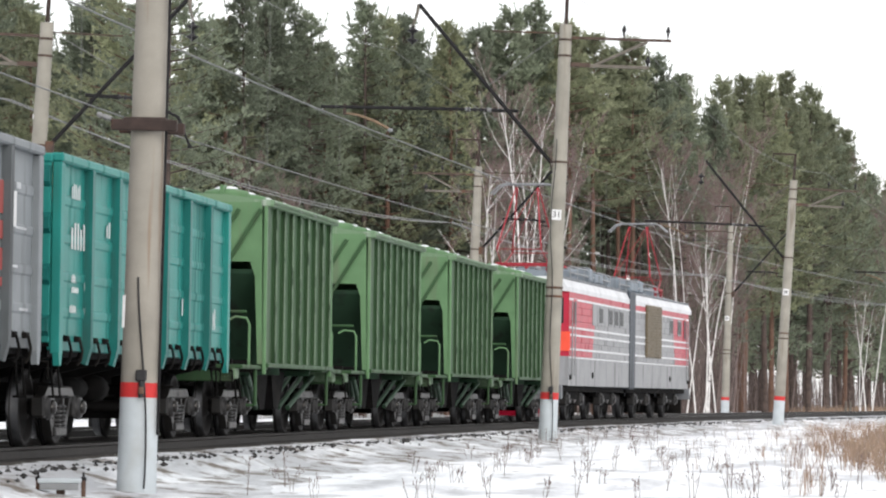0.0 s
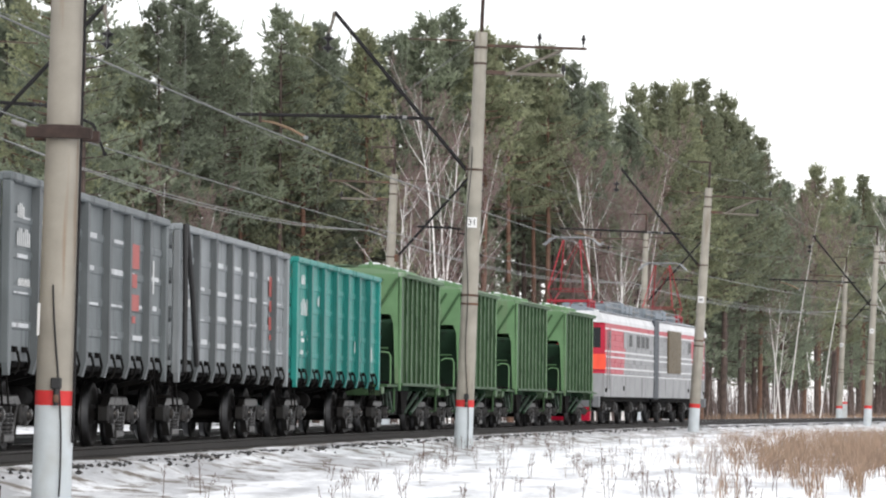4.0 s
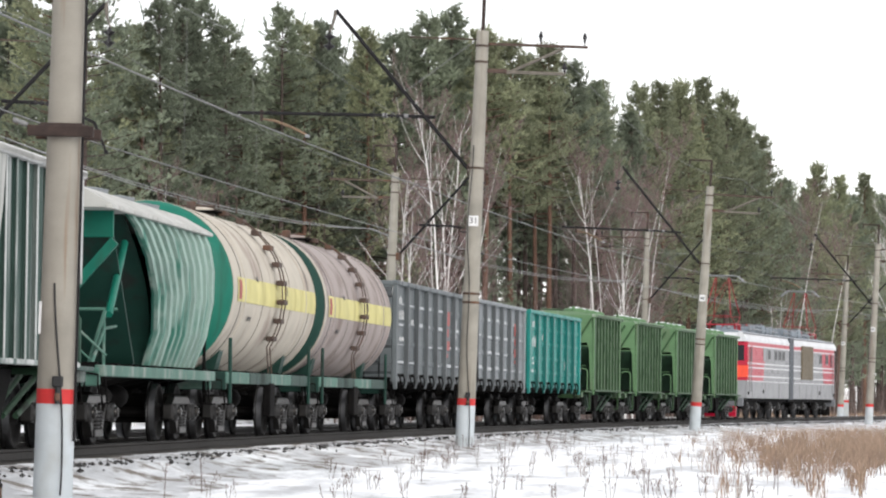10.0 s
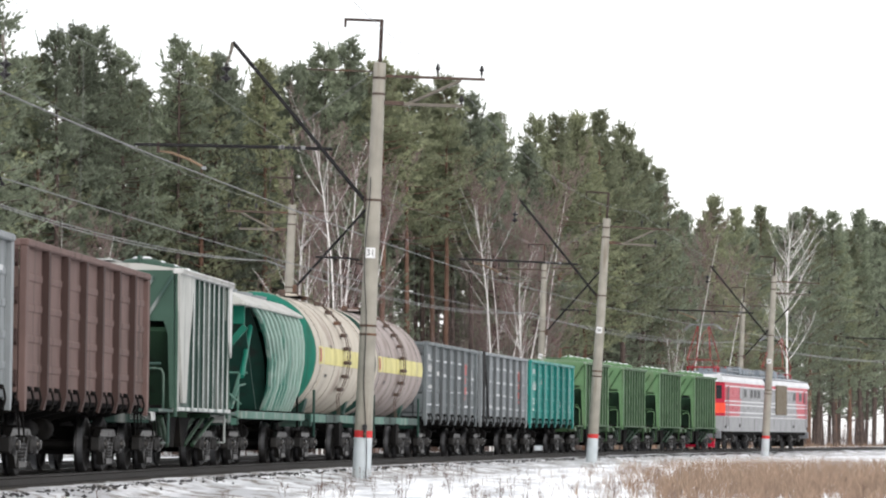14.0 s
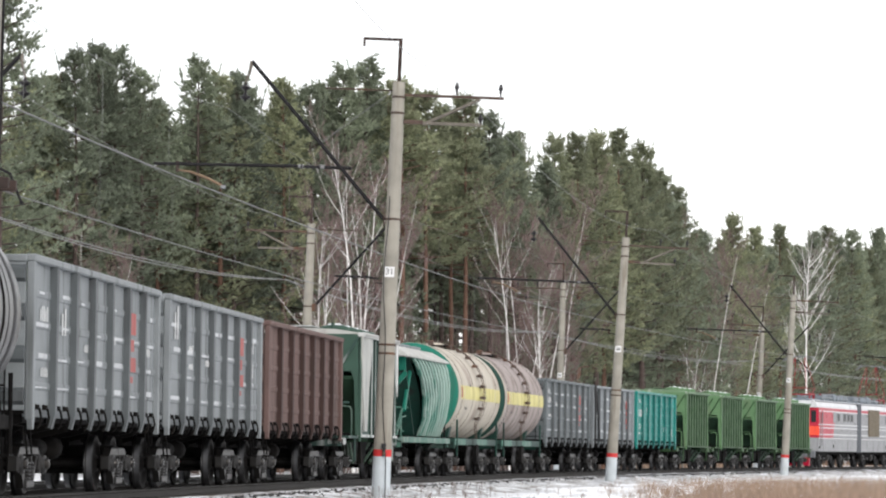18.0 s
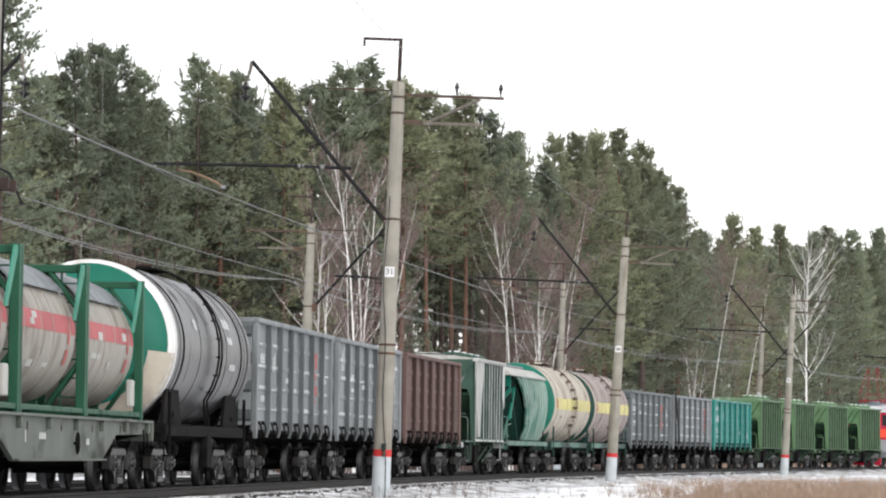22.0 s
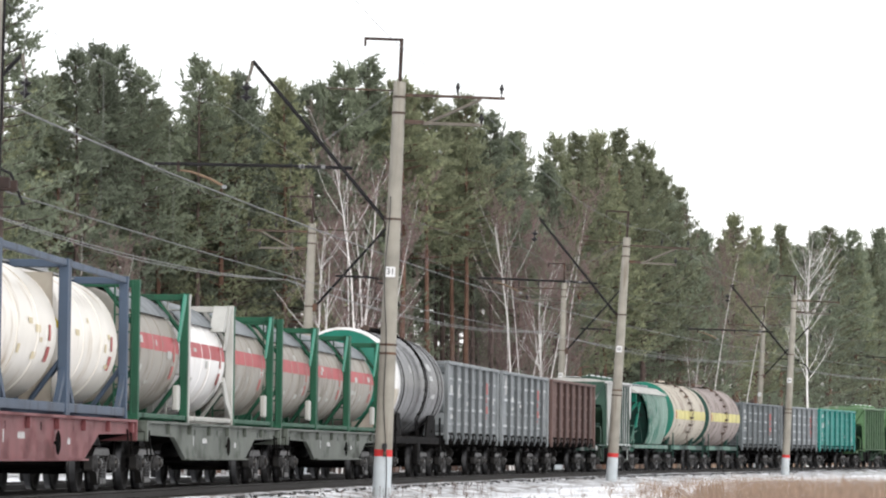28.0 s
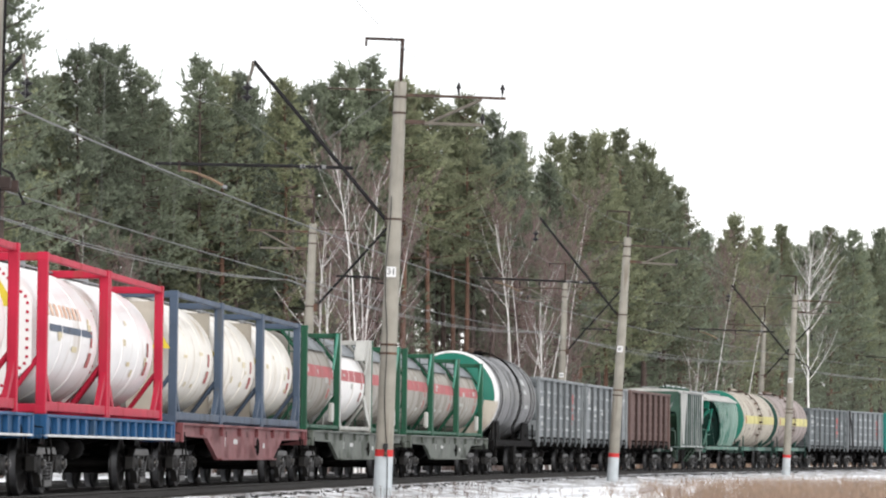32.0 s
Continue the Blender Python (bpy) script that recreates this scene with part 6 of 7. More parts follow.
    for q, x in ((-5.0, 0.5), (-2.6, -0.4), (0.9, 0.6), (2.3, 0.4), (1.0, -0.5)):
        g = Geo()
        insulator(g, (x, c * q, zr - 0.02), (x, c * q, zr + 0.34), 0.085, 3)
        part("roof_insulator", g, T["panto"], roof, "red ribbed roof insulator")
    part("roof_pipe", Geo().tube([(0.95, c * -7.0, zr + 0.1), (0.95, c * 2.4, zr + 0.1)], 0.03, 6).tube([(0.95, c * -7.0, zr + 0.28), (0.95, c * 2.4, zr + 0.28)], 0.016, 6), M["galv"], roof)
    for k in range(7):
        part("rail_post", Geo().tube([(0.95, c * (-7.0 + 1.56 * k), zr - 0.1), (0.95, c * (-7.0 + 1.56 * k), zr + 0.28)], 0.014, 5), M["galv"], roof)
    part("bus_bar", Geo().tube([(0.5, c * -5.0, zr + 0.36), (0.6, c * 0.9, zr + 0.38), (0.4, c * 2.3, zr + 0.36), (0.3, c * 4.2, zr + 0.4)], 0.02, 6), M["rust"], roof)
    part("horn", Geo().lathe([(0, 0.02), (0.4, 0.03), (0.5, 0.09)], "y", pose(0.5, c * (y_c - 1.3), zr + 0.08), 12), M["galv"], roof)
    # the raised pantograph
    yp = ye - 3.0
    pb = part("pantograph_base", Geo().box(-0.7, 0.7, *span(yp - 0.8, yp - 0.7), zr + 0.22, zr + 0.27, 0.01).box(-0.7, 0.7, *span(yp + 0.7, yp + 0.8), zr + 0.22, zr + 0.27, 0.01).box(-0.74, -0.66, *span(yp - 0.9, yp + 0.9), zr + 0.2, zr + 0.28, 0.01).box(0.66, 0.74, *span(yp - 0.9, yp + 0.9), zr + 0.2, zr + 0.28, 0.01), T["panto"], ob, "dark red pantograph frame")
    for sx in (-1, 1):
        for d in (-1, 1):
            g = Geo()
            insulator(g, (sx * 0.7, c * yp + d * 0.75, zr - 0.05), (sx * 0.7, c * yp + d * 0.75, zr + 0.22), 0.09, 3)
            part("insulator", g, T["panto"], pb, "red ribbed insulator")
    head = 6.58
    kz = zr + 0.62
    for sx in (-1, 1):
        for d in (-1, 1):
            part("lower_arm", Geo().tube([(sx * 0.66, c * yp + d * 0.3, zr + 0.26), (sx * 0.62, c * yp + d * 1.5, kz)], [0.022, 0.016], 6), T["panto"], pb, "red lower pantograph arm")
            part("upper_arm", Geo().tube([(sx * 0.62, c * yp + d * 1.5, kz), (sx * 0.3, c * yp + d * 0.12, head - 0.1)], 0.02, 6), T["panto"], pb, "red upper pantograph arm")
    for d in (-1, 1):
        part("cross_tube", Geo().tube([(-0.62, c * yp + d * 1.5, kz), (0.62, c * yp + d * 1.5, kz)], 0.014, 6), T["panto"], pb)
        part("diagonal_tube", Geo().tube([(-0.62, c * yp + d * 1.5, kz), (0.3, c * yp + d * 0.12, head - 0.1)], 0.010, 5), T["panto"], pb)
    g = Geo()
    for d in (-0.25, 0.25):
        g.tube([(-1.0, c * yp + d, head - 0.28), (-0.75, c * yp + d, head - 0.05), (-0.6, c * yp + d, head), (0.6, c * yp + d, head), (0.75, c * yp + d, head - 0.05), (1.0, c * yp + d, head - 0.28)], 0.028, 6)
    part("collector_head", g, M["galv"], pb, "pale curved collector bows")
    # running gear
    part("underframe", Geo().box(-1.3, 1.3, *span(y_i, y_c - 0.2), 0.82, 1.0, 0.01), M["under"], ob)
    for q in (-4.0, 3.6):
        bf = part("bogie", Geo().box(-0.5, 0.5, c * q - 1.2, c * q + 1.2, 0.5, 0.72, 0.03), M["under"], ob)
        for sx in (-1, 1):
            part("bogie_frame", Geo().prism([(c * q - 2.3, 0.75), (c * q - 1.9, 0.88), (c * q + 1.9, 0.88), (c * q + 2.3, 0.75), (c * q + 1.0, 0.6), (c * q + 0.6, 0.5), (c * q - 0.6, 0.5), (c * q - 1.0, 0.6)], "x", sx * 1.06, sx * 1.2), M["under"], bf)
            for d in (-1.5, 1.5):
                part("axle_box", Geo().box(*sorted((sx * 1.02, sx * 1.28)), c * q + d - 0.2, c * q + d + 0.2, 0.44, 0.82, 0.04).lathe([(0, 0.15), (0.05, 0.13), (0.06, 0)], "x", pose(sx * 1.28, c * q + d, 0.62, 0, 0, 0 if sx > 0 else 180), 12), M["bogie"], bf)
            for d in (-0.5, 0.5):
                part("leaf_spring", Geo().prism([(c * q + d - 0.35, 0.62), (c * q + d, 0.5), (c * q + d + 0.35, 0.62), (c * q + d, 0.58)], "x", sx * 1.1, sx * 1.22), M["bogie"], bf)
            part("sand_pipe", Geo().tube([(sx * 1.0, c * q + 2.25, 0.9), (sx * 0.9, c * q + 2.3, 0.25)], 0.022, 5), M["bogie"], bf)
        for d in (-1.5, 1.5):
            w = part("wheelset", worn(shared("loco_wheelset", lambda: wheelset(0.61), M["wheel"]), 0.61), None, ob, at=pose(0, c * q + d, 0.61))
            WHEELS.append((w, (0, c * q + d, 0.61), 0.61))
    enlist(ob, a, b)


loco_section(75.92, 92.2, -1)
loco_section(92.2, 108.48, 1)


# ---- forest ----
def pine_mesh(seed, h, crown0, spread, boughs, sprays, tufts, blades, blade, width):
    """A Scots pine: a tapered trunk and separate boughs that turn up at their ends, each a billow of needle sprays with gaps between."""
    rng = random.Random(seed)
    trunk = Geo()
    bend = [rng.uniform(-0.35, 0.35), rng.uniform(-0.35, 0.35)]

    def axis(f):
        return Vector((bend[0] * math.sin(f * 3), bend[1] * math.sin(f * 2.3), h * f))

    trunk.tube([axis(f) for f in (0, 0.1, 0.3, 0.5, 0.7, 0.85, 0.99)], [0.23, 0.2, 0.17, 0.135, 0.09, 0.05, 0.015], 7)
    for k in range(7):
        # dead stubs under the crown
        p0 = axis(rng.uniform(crown0 * 0.45, crown0))
        a, ln = rng.uniform(0, 6.28), rng.uniform(0.5, 1.6)
        trunk.tube([p0, p0 + Vector((math.cos(a) * ln, math.sin(a) * ln, rng.uniform(-0.25, 0.3) * ln))], [0.022, 0.006], 3, cap=False)
    base = []

    def tuft(o, d, n):
        for _ in range(n):
            v = Vector((d.x * 0.75 + rng.gauss(0, 0.55), d.y * 0.75 + rng.gauss(0, 0.55), d.z * 0.75 + 0.30 + rng.gauss(0, 0.45))).normalized() * rng.uniform(0.6, 1.15) * blade
            w = v.cross(Vector((rng.gauss(0, 1), rng.gauss(0, 1), rng.gauss(0, 1)))).normalized() * width
            s = o + v * rng.uniform(-0.5, 0.25)
            base.extend((s - w, s + w, s + v))

    turn = rng.uniform(0, 6.28)
    for k in range(boughs):
        u = (k + rng.uniform(0.1, 0.9)) / boughs
        f = crown0 + (0.985 - crown0) * u
        prof = (0.60 + 0.40 * math.sin(math.pi * min(1, 0.2 + u * 0.8))) * min(1.0, 0.10 + (1 - u) * 1.35) ** 0.9
        ln = spread * prof * rng.uniform(0.55, 1.12)
        turn += 2.4 + rng.gauss(0, 0.5)
        out = Vector((math.cos(turn), math.sin(turn), 0))
        lat = Vector((-out.y, out.x, 0))
        rise = rng.uniform(-0.10, 0.25) + 0.9 * max(0, u - 0.55)
        p0 = axis(f)
        pts = [p0 + out * ln * q + Vector((0, 0, (rise * q + 0.22 * q * q * q) * ln)) + lat * 0.06 * ln * math.sin(q * 4 + turn) for q in (0, 0.33, 0.66, 1.0)]
        trunk.tube(pts, [0.05 * (1.35 - f), 0.032, 0.02, 0.008], 4, cap=False)
        for c in range(sprays):
            q = 0.30 + 0.70 * (c + rng.random()) / sprays
            i = min(int(q * 3), 2)
            o = pts[i].lerp(pts[i + 1], q * 3 - i)
            sgn = 1 if c % 2 else -1
            d = (out * rng.uniform(0.35, 1.0) + lat * sgn * rng.uniform(0.2, 1.0) + Vector((0, 0, rng.uniform(-0.15, 0.75)))).normalized()
            sl = (0.30 + 0.24 * ln * (1.15 - 0.75 * abs(q - 0.55))) * rng.uniform(0.6, 1.2)
            for t in range(tufts):
                g = (t + 0.6) / tufts
                tuft(o + d * sl * g + Vector((rng.gauss(0, 0.11), rng.gauss(0, 0.11), 0.10 * g * g + rng.gauss(0, 0.10))), d, blades)
    top = axis(0.98)
    for k in range(10):
        # upright leading shoots that feather the top
        a, rr = rng.uniform(0, 6.28), abs(rng.gauss(0, 0.22)) * spread
        o = top + Vector((math.cos(a) * rr, math.sin(a) * rr, -0.35 * rr - rng.uniform(0.2, 0.9)))
        ln = rng.uniform(0.5, 1.1)
        d = Vector((math.cos(a) * 0.25, math.sin(a) * 0.25, 1)).normalized()
        trunk.tube([o - d * 0.7, o + d * ln], [0.014, 0.006], 3, cap=False)
        for j in range(6):
            tuft(o + d * ln * (j / 5), d, max(3, int(blades * (1.0 - 0.10 * j))))
    crown = Geo()
    crown.v = [tuple(v) for v in base]
    crown.f = [(3 * i, 3 * i + 1, 3 * i + 2) for i in range(len(base) // 3)]
    crown.s = [False] * len(crown.f)
    return trunk.mesh("trunk"), crown.mesh("crown")


def pine_kind(seed, h, c0, sp, boughs, sprays, tufts, blades, blade, width, bark, leaf, label):
    tm, cm = pine_mesh(seed, h, c0, sp, boughs, sprays, tufts, blades, blade, width)
    tm.materials.append(M[bark])
    cm.materials.append(M[leaf])
    ob = thing("pine_tree", label, "tree", group="forest behind the line")
    part("trunk", tm, None, ob, "reddish brown bark")
    part("crown", cm, None, ob, "green needles")
    return [ob, False, h]


FULL = [pine_kind(3 + i, h, c0, sp, int(nb * 1.4), 10, 5, 9, 0.215, 0.037, bk, lf, "tall Scots pine with a full green crown at the forest edge") for i, (h, c0, sp, nb, bk, lf) in enumerate((
    (22, 0.30, 3.3, 54, "bark_orange", "needles"), (23.5, 0.24, 3.6, 58, "bark_pine", "needles_b"), (21, 0.36, 3.2, 50, "bark_pine", "needles"), (22, 0.20, 3.5, 58, "bark_pine", "needles_b")))]
HIGH = [pine_kind(13 + i, h, c0, sp, int(nb * 1.4), 10, 5, 9, 0.215, 0.037, bk, lf, "tall Scots pine with a bare reddish trunk under its crown") for i, (h, c0, sp, nb, bk, lf) in enumerate((
    (22.5, 0.55, 3.2, 42, "bark_orange", "needles"), (24, 0.50, 3.5, 46, "bark_pine", "needles_b"), (21.5, 0.60, 3.0, 38, "bark_orange", "needles")))]
BACK = [pine_kind(23 + i, h, c0, sp, int(nb * 1.3), 8, 4, 5, 0.33, 0.066, "bark_pine", lf, "dark pine in the depth of the forest") for i, (h, c0, sp, nb, lf) in enumerate((
    (22, 0.42, 3.1, 40, "needles_b"), (23, 0.50, 3.2, 38, "needles_b"), (20.5, 0.14, 3.0, 48, "needles_b")))]


def plant(kind, x, y, turn, scale=1.0):
    m = pose(x, y, -0.12, 0, 0, turn) @ Matrix.Scale(scale, 4)
    if not kind[1]:
        kind[1] = True
        kind[0].matrix_basis = m
    else:
        copy_thing(kind[0], pose(x, y, -0.12, 0, 0, turn)).scale = (scale, scale, scale)


# the front of the wood: x, y and the height of the trees there
EDGE = ((-24.3, 185, 21.1), (-21.0, 190, 21.3), (-18.3, 196, 21.8), (-16.1, 202, 21.3), (-14.5, 212, 22.4), (-10.3, 218, 22.1), (-5.8, 224, 22.1), (-2.7, 228, 22.6), (0.5, 232, 23.8), (3.9, 236, 22.7), (7.4, 244, 22.6), (9.8, 252, 21.5), (11.7, 262, 20.7), (13.3, 272, 23.0), (16.4, 280, 24.1), (19.3, 288, 24.2), (21.5, 296, 22.6), (24.7, 310, 22.1), (28.6, 330, 19.3), (31.9, 345, 21.8), (37.3, 370, 22.3), (44.2, 400, 24.0), (52.5, 430, 25.4), (62.6, 460, 27.1), (73.6, 490, 29.2))


def forest_edge(f):
    """A point on the front of the wood, from the near end to the far one."""
    f = min(max(f, 0), 1) * (len(EDGE) - 1)
    i = min(int(f), len(EDGE) - 2)
    f -= i
    return EDGE[i][0] + (EDGE[i + 1][0] - EDGE[i][0]) * f, EDGE[i][1] + (EDGE[i + 1][1] - EDGE[i][1]) * f


def tree_height(x):
    for (x0, _, h0), (x1, _, h1) in zip(EDGE, EDGE[1:]):
        if x0 <= x <= x1:
            return h0 + (h1 - h0) * (x - x0) / (x1 - x0)
    return EDGE[-1][2]


# the trees that stand out of the skyline: x, y and height
PEAKS = ((-14.8, 206, 22.0), (-13.6, 211, 22.8), (-12.7, 212, 22.7), (-11.7, 213, 21.7), (-8.8, 217, 22.7), (-7.7, 219, 22.1), (-6.8, 220, 22.3), (-4.3, 223, 22.1), (-2.9, 225, 22.0), (-1.0, 228, 23.4), (0.6, 230, 24.0), (2.1, 231, 22.9), (4.1, 234, 22.5), (6.2, 239, 22.7), (8.0, 244, 22.1), (9.6, 249, 21.4), (13.3, 270, 22.8), (14.9, 274, 23.3), (16.7, 279, 23.8), (18.4, 284, 24.4), (20.4, 290, 23.9), (22.2, 297, 22.4), (24.4, 307, 22.0), (32.6, 347, 22.2), (36.0, 363, 22.1), (40.3, 382, 23.4), (48.8, 416, 25.2), (53.4, 431, 25.7), (58.1, 445, 26.8))

rng_ = random.Random(11)


def stand(x, y):
    """Which pines grow there: bare trunks show in the middle of the wood, boughs reach low elsewhere."""
    b = x / y
    return HIGH if 0.006 < b < 0.036 else FULL + HIGH[1:2] if b < 0.006 else FULL


for i_, (x_, y_, h_) in enumerate(PEAKS):
    kind_ = rng_.choice(stand(x_, y_))
    plant(kind_, x_, y_, rng_.uniform(0, 360), h_ / kind_[2])
for row_ in range(6):
    x_ = -26.0 + 0.9 * (row_ % 3)
    while x_ < 78:
        y_ = np.interp(x_, [e[0] for e in EDGE], [e[1] for e in EDGE])
        h_ = tree_height(x_) * (rng_.uniform(0.89, 1.0) if row_ < 2 else rng_.uniform(0.80, 0.95))
        kind_ = rng_.choice(stand(x_, y_) if row_ < 1 else BACK if row_ < 5 else BACK[2:])
        dep_ = 1.5 + row_ * 4.5 + rng_.uniform(-1.8, 1.8)
        plant(kind_, x_ * (1 + dep_ / y_) + rng_.uniform(-0.3, 0.3), y_ + dep_, rng_.uniform(0, 360), h_ * (1 + dep_ / y_) / kind_[2])
        x_ += (2.3 if row_ < 2 else 2.9) * rng_.uniform(0.75, 1.25) * (1 + max(0, y_ - 230) / 500)


# a few taller pines stand out before the rest
plant(FULL[1], -16.2, 181, 40, 1.04)
plant(FULL[0], -17.9, 183, 140, 1.12)


def birch_mesh(seed, h, stems, vase, fine, haze):
    """A bare birch: white stems and limbs, and brown twigs."""
    rng = random.Random(seed)
    white, twig = Geo(), Geo()

    def grow(p, d, ln, r, level):
        pts, rs = [p], [r]
        q = p.copy()
        dd = d.copy()
        steps = 5 if level < 2 else 3
        for i in range(steps):
            dd = (dd + Vector((rng.gauss(0, 0.05), rng.gauss(0, 0.05), 0.06 if level else 0.01)) * (1 + 0.8 * level)).normalized()
            q = q + dd * ln / steps
            pts.append(q.copy())
            rs.append(max(0.007, r * (1 - (i + 1) / steps * 0.85)))
        (white if level < 1 or (level < 2 and not haze) or (fine > 1.2 and level < 3) else twig).tube(pts, rs, 6 if level == 0 else 4 if level == 1 else 3, cap=False)
        if level >= 3:
            return
        kids = (22, 10, 7)[level] if haze else (int(9 * fine) + 4, 7, 6)[level]
        for i in range(kids):
            t = rng.uniform((0.28 if fine < 1.2 else 0.42) if level == 0 else 0.2, 0.98)
            j = min(int(t * steps), steps - 1)
            a = pts[j].lerp(pts[j + 1], t * steps - j)
            out = Vector((rng.gauss(0, 1), rng.gauss(0, 1), 0)).normalized()
            nd = (dd * vase * 0.8 + out * (0.72 + 0.12 * level) * (1.0 if fine < 1.2 else 1.1) + Vector((0, 0, 0.22))).normalized()
            grow(a, nd, ln * rng.uniform(0.20, 0.40) * (1.15 - 0.55 * t) * (1.0 if fine < 1.2 or level else 1.15), r * ((0.2 if fine < 1.2 else 0.27) if level == 0 else 0.42), level + 1)

    for s in range(stems):
        a = rng.uniform(0, 6.28)
        lean = 0.0 if stems == 1 else rng.uniform(0.03, 0.13)
        grow(Vector((math.cos(a) * 0.25 * (stems > 1), math.sin(a) * 0.25 * (stems > 1), 0)), Vector((math.cos(a) * lean, math.sin(a) * lean, 1)).normalized(), h * rng.uniform(0.85, 1.0), (0.055 if haze else 0.085 if fine < 1.2 else 0.11) * h / 18, 0)
    return white.mesh("stem"), twig.mesh("twig")


def birch_kind(seed, h, stems, vase, fine=1.0, haze=False):
    wm, tm = birch_mesh(seed, h, stems, vase, fine, haze)
    wm.materials.append(M["birch"])
    tm.materials.append(M["twig"])
    ob = thing("birch_tree", "bare white birch with brown twigs before the pines", "tree", group="bare birches")
    part("stem", wm, None, ob, "white peeling bark")
    tagged(part("twig", tm, None, ob, "thin brown bare twigs"), kind="stuff")
    return [ob, False]


BIRCH = [birch_kind(5, 18, 2, 0.9), birch_kind(6, 17, 1, 1.0), birch_kind(7, 19.5, 1, 0.8, 2.4), birch_kind(9, 13, 2, 0.6), birch_kind(12, 16, 2, 0.9, 1.15, True)]
for j_, x_, y_, t_, s_ in ((1, -0.2, 207, 20, 1.03), (0, 0.4, 208, 200, 0.92), (3, -2.2, 205, 130, 0.98), (4, 0.2, 210, 60, 1.06), (4, -1.1, 211, 160, 1.0),
                           (1, 8.9, 235, 10, 0.9), (4, 10.4, 238, 20, 1.0), (4, 11.6, 242, 170, 1.08), (4, 9.4, 240, 70, 1.0), (3, 10.6, 234, 100, 0.9),
                           (2, 37.0, 330, 40, 1.02), (4, 26.2, 305, 0, 1.2), (4, 31.5, 335, 10, 1.12), (3, 24.2, 292, 210, 0.7),
                           (3, -17.0, 184, 110, 0.6), (3, -14.2, 188, 20, 0.7), (4, -13.2, 198, 70, 0.8)):
    plant(BIRCH[j_], x_, y_, t_, s_)


def forest_floor():
    """Leaf litter, brown grass and brush under the wood."""
    g = Geo()
    n = 60
    vs = []
    for i in range(n + 1):
        x, y = forest_edge(i / n)
        for k, d in enumerate((-2.5, -1, 1.5, 12, 40, 90)):
            vs.append((x - d * 0.75 + rng_.uniform(-0.8, 0.8) * (k == 0), y + d * 0.7, (0.0, 0.12, 0.2, 0.25, 0.3, 0.3)[k] + 0.1 * noise.noise((x * 0.3, y * 0.2, k))))
    m = 6
    g.add(vs, [(i * m + k, (i + 1) * m + k, (i + 1) * m + k + 1, i * m + k + 1) for i in range(n) for k in range(m - 1)], True)
    tagged(part("forest_floor", g, snow_ground("forest_snow", 0.50, 0.54)), "brown leaf litter with thin snow under the trees", "forest floor", kind="structure")
    b, s = Geo(), Geo()
    for i in range(5200):
        f = 0.62 + 0.38 * rng_.random()
        x, y = forest_edge(f)
        d = rng_.uniform(-3, 6)
        x, y = x - d * 0.75, y + d * 0.7
        h = rng_.uniform(0.25, 0.7)
        w = 0.025
        e = Vector((rng_.gauss(0, 0.12), rng_.gauss(0, 0.12), h))
        o = Vector((x, y, 0.05))
        b.add([o - Vector((w, 0, 0)), o + Vector((w, 0, 0)), o + e], [(0, 1, 2)])
    tagged(part("dry_grass", b, M["reed"]), "pale brown dry grass at the forest's foot", "grass", kind="stuff")
    for i in range(4200):
        f = rng_.random()
        x, y = forest_edge(f)
        d = rng_.uniform(-1, 30)
        o = Vector((x - d * 0.75, y + d * 0.7, 0.05))
        h = rng_.uniform(0.8, 3.2) if i % 5 else rng_.uniform(3, 7)
        top = o + Vector((rng_.gauss(0, 0.09) * h, rng_.gauss(0, 0.09) * h, h))
        s.tube([o, o.lerp(top, 0.5) + Vector((rng_.gauss(0, 0.1), 0, 0)), top], [0.02 + 0.004 * h, 0.014 + 0.002 * h, 0.006], 3, cap=False)
        for k in range(5):
            p = o.lerp(top, rng_.uniform(0.3, 0.95))
            s.tube([p, p + Vector((rng_.gauss(0, 0.12), rng_.gauss(0, 0.12), rng_.uniform(0.08, 0.2))) * (0.8 + 0.7 * h)], [0.01, 0.004], 3, cap=False)
    for i in range(620):
        # a thicket of bare young trees before the middle of the wood
        x, y = forest_edge(rng_.choice((rng_.uniform(0.2, 0.34), rng_.uniform(0.38, 0.5), rng_.uniform(0.38, 0.5))))
        d = rng_.uniform(-4, 3)
        o = Vector((x - d * 0.75, y + d * 0.7, 0.0))
        h = rng_.uniform(3, 10)
        lean = Vector((rng_.gauss(0, 0.10) * h, rng_.gauss(0, 0.10) * h, h))
        pts = [o, o + lean * 0.35 + Vector((rng_.gauss(0, 0.12), 0, 0)), o + lean * 0.7 + Vector((rng_.gauss(0, 0.25), 0, 0)), o + lean]
        s.tube(pts, [0.012 + 0.0035 * h, 0.01 + 0.0025 * h, 0.006 + 0.001 * h, 0.004], 3, cap=False)
        for k in range(14):
            q = rng_.uniform(0.8, 2.95)
            p = pts[int(q)].lerp(pts[int(q) + 1], q - int(q))
            e = p + Vector((rng_.gauss(0, 0.16), rng_.gauss(0, 0.16), rng_.uniform(0.1, 0.28))) * (0.5 + 0.4 * h)
            s.tube([p, p.lerp(e, 0.5) + Vector((0, 0, -0.05 * h * 0.3)), e], [0.009, 0.006, 0.003], 3, cap=False)
    tagged(part("undergrowth", s, M["brush"]), "bare brown brush along the forest's foot", "brush", kind="stuff")


forest_floor()


# ---- the strip between the line and the camera ----
def line_x(y):
    """Where the near track lies abreast of y."""
    s = y - 77.0
    return spot(s - 0.012 * max(0, s)).x if s < 300 else 60.0


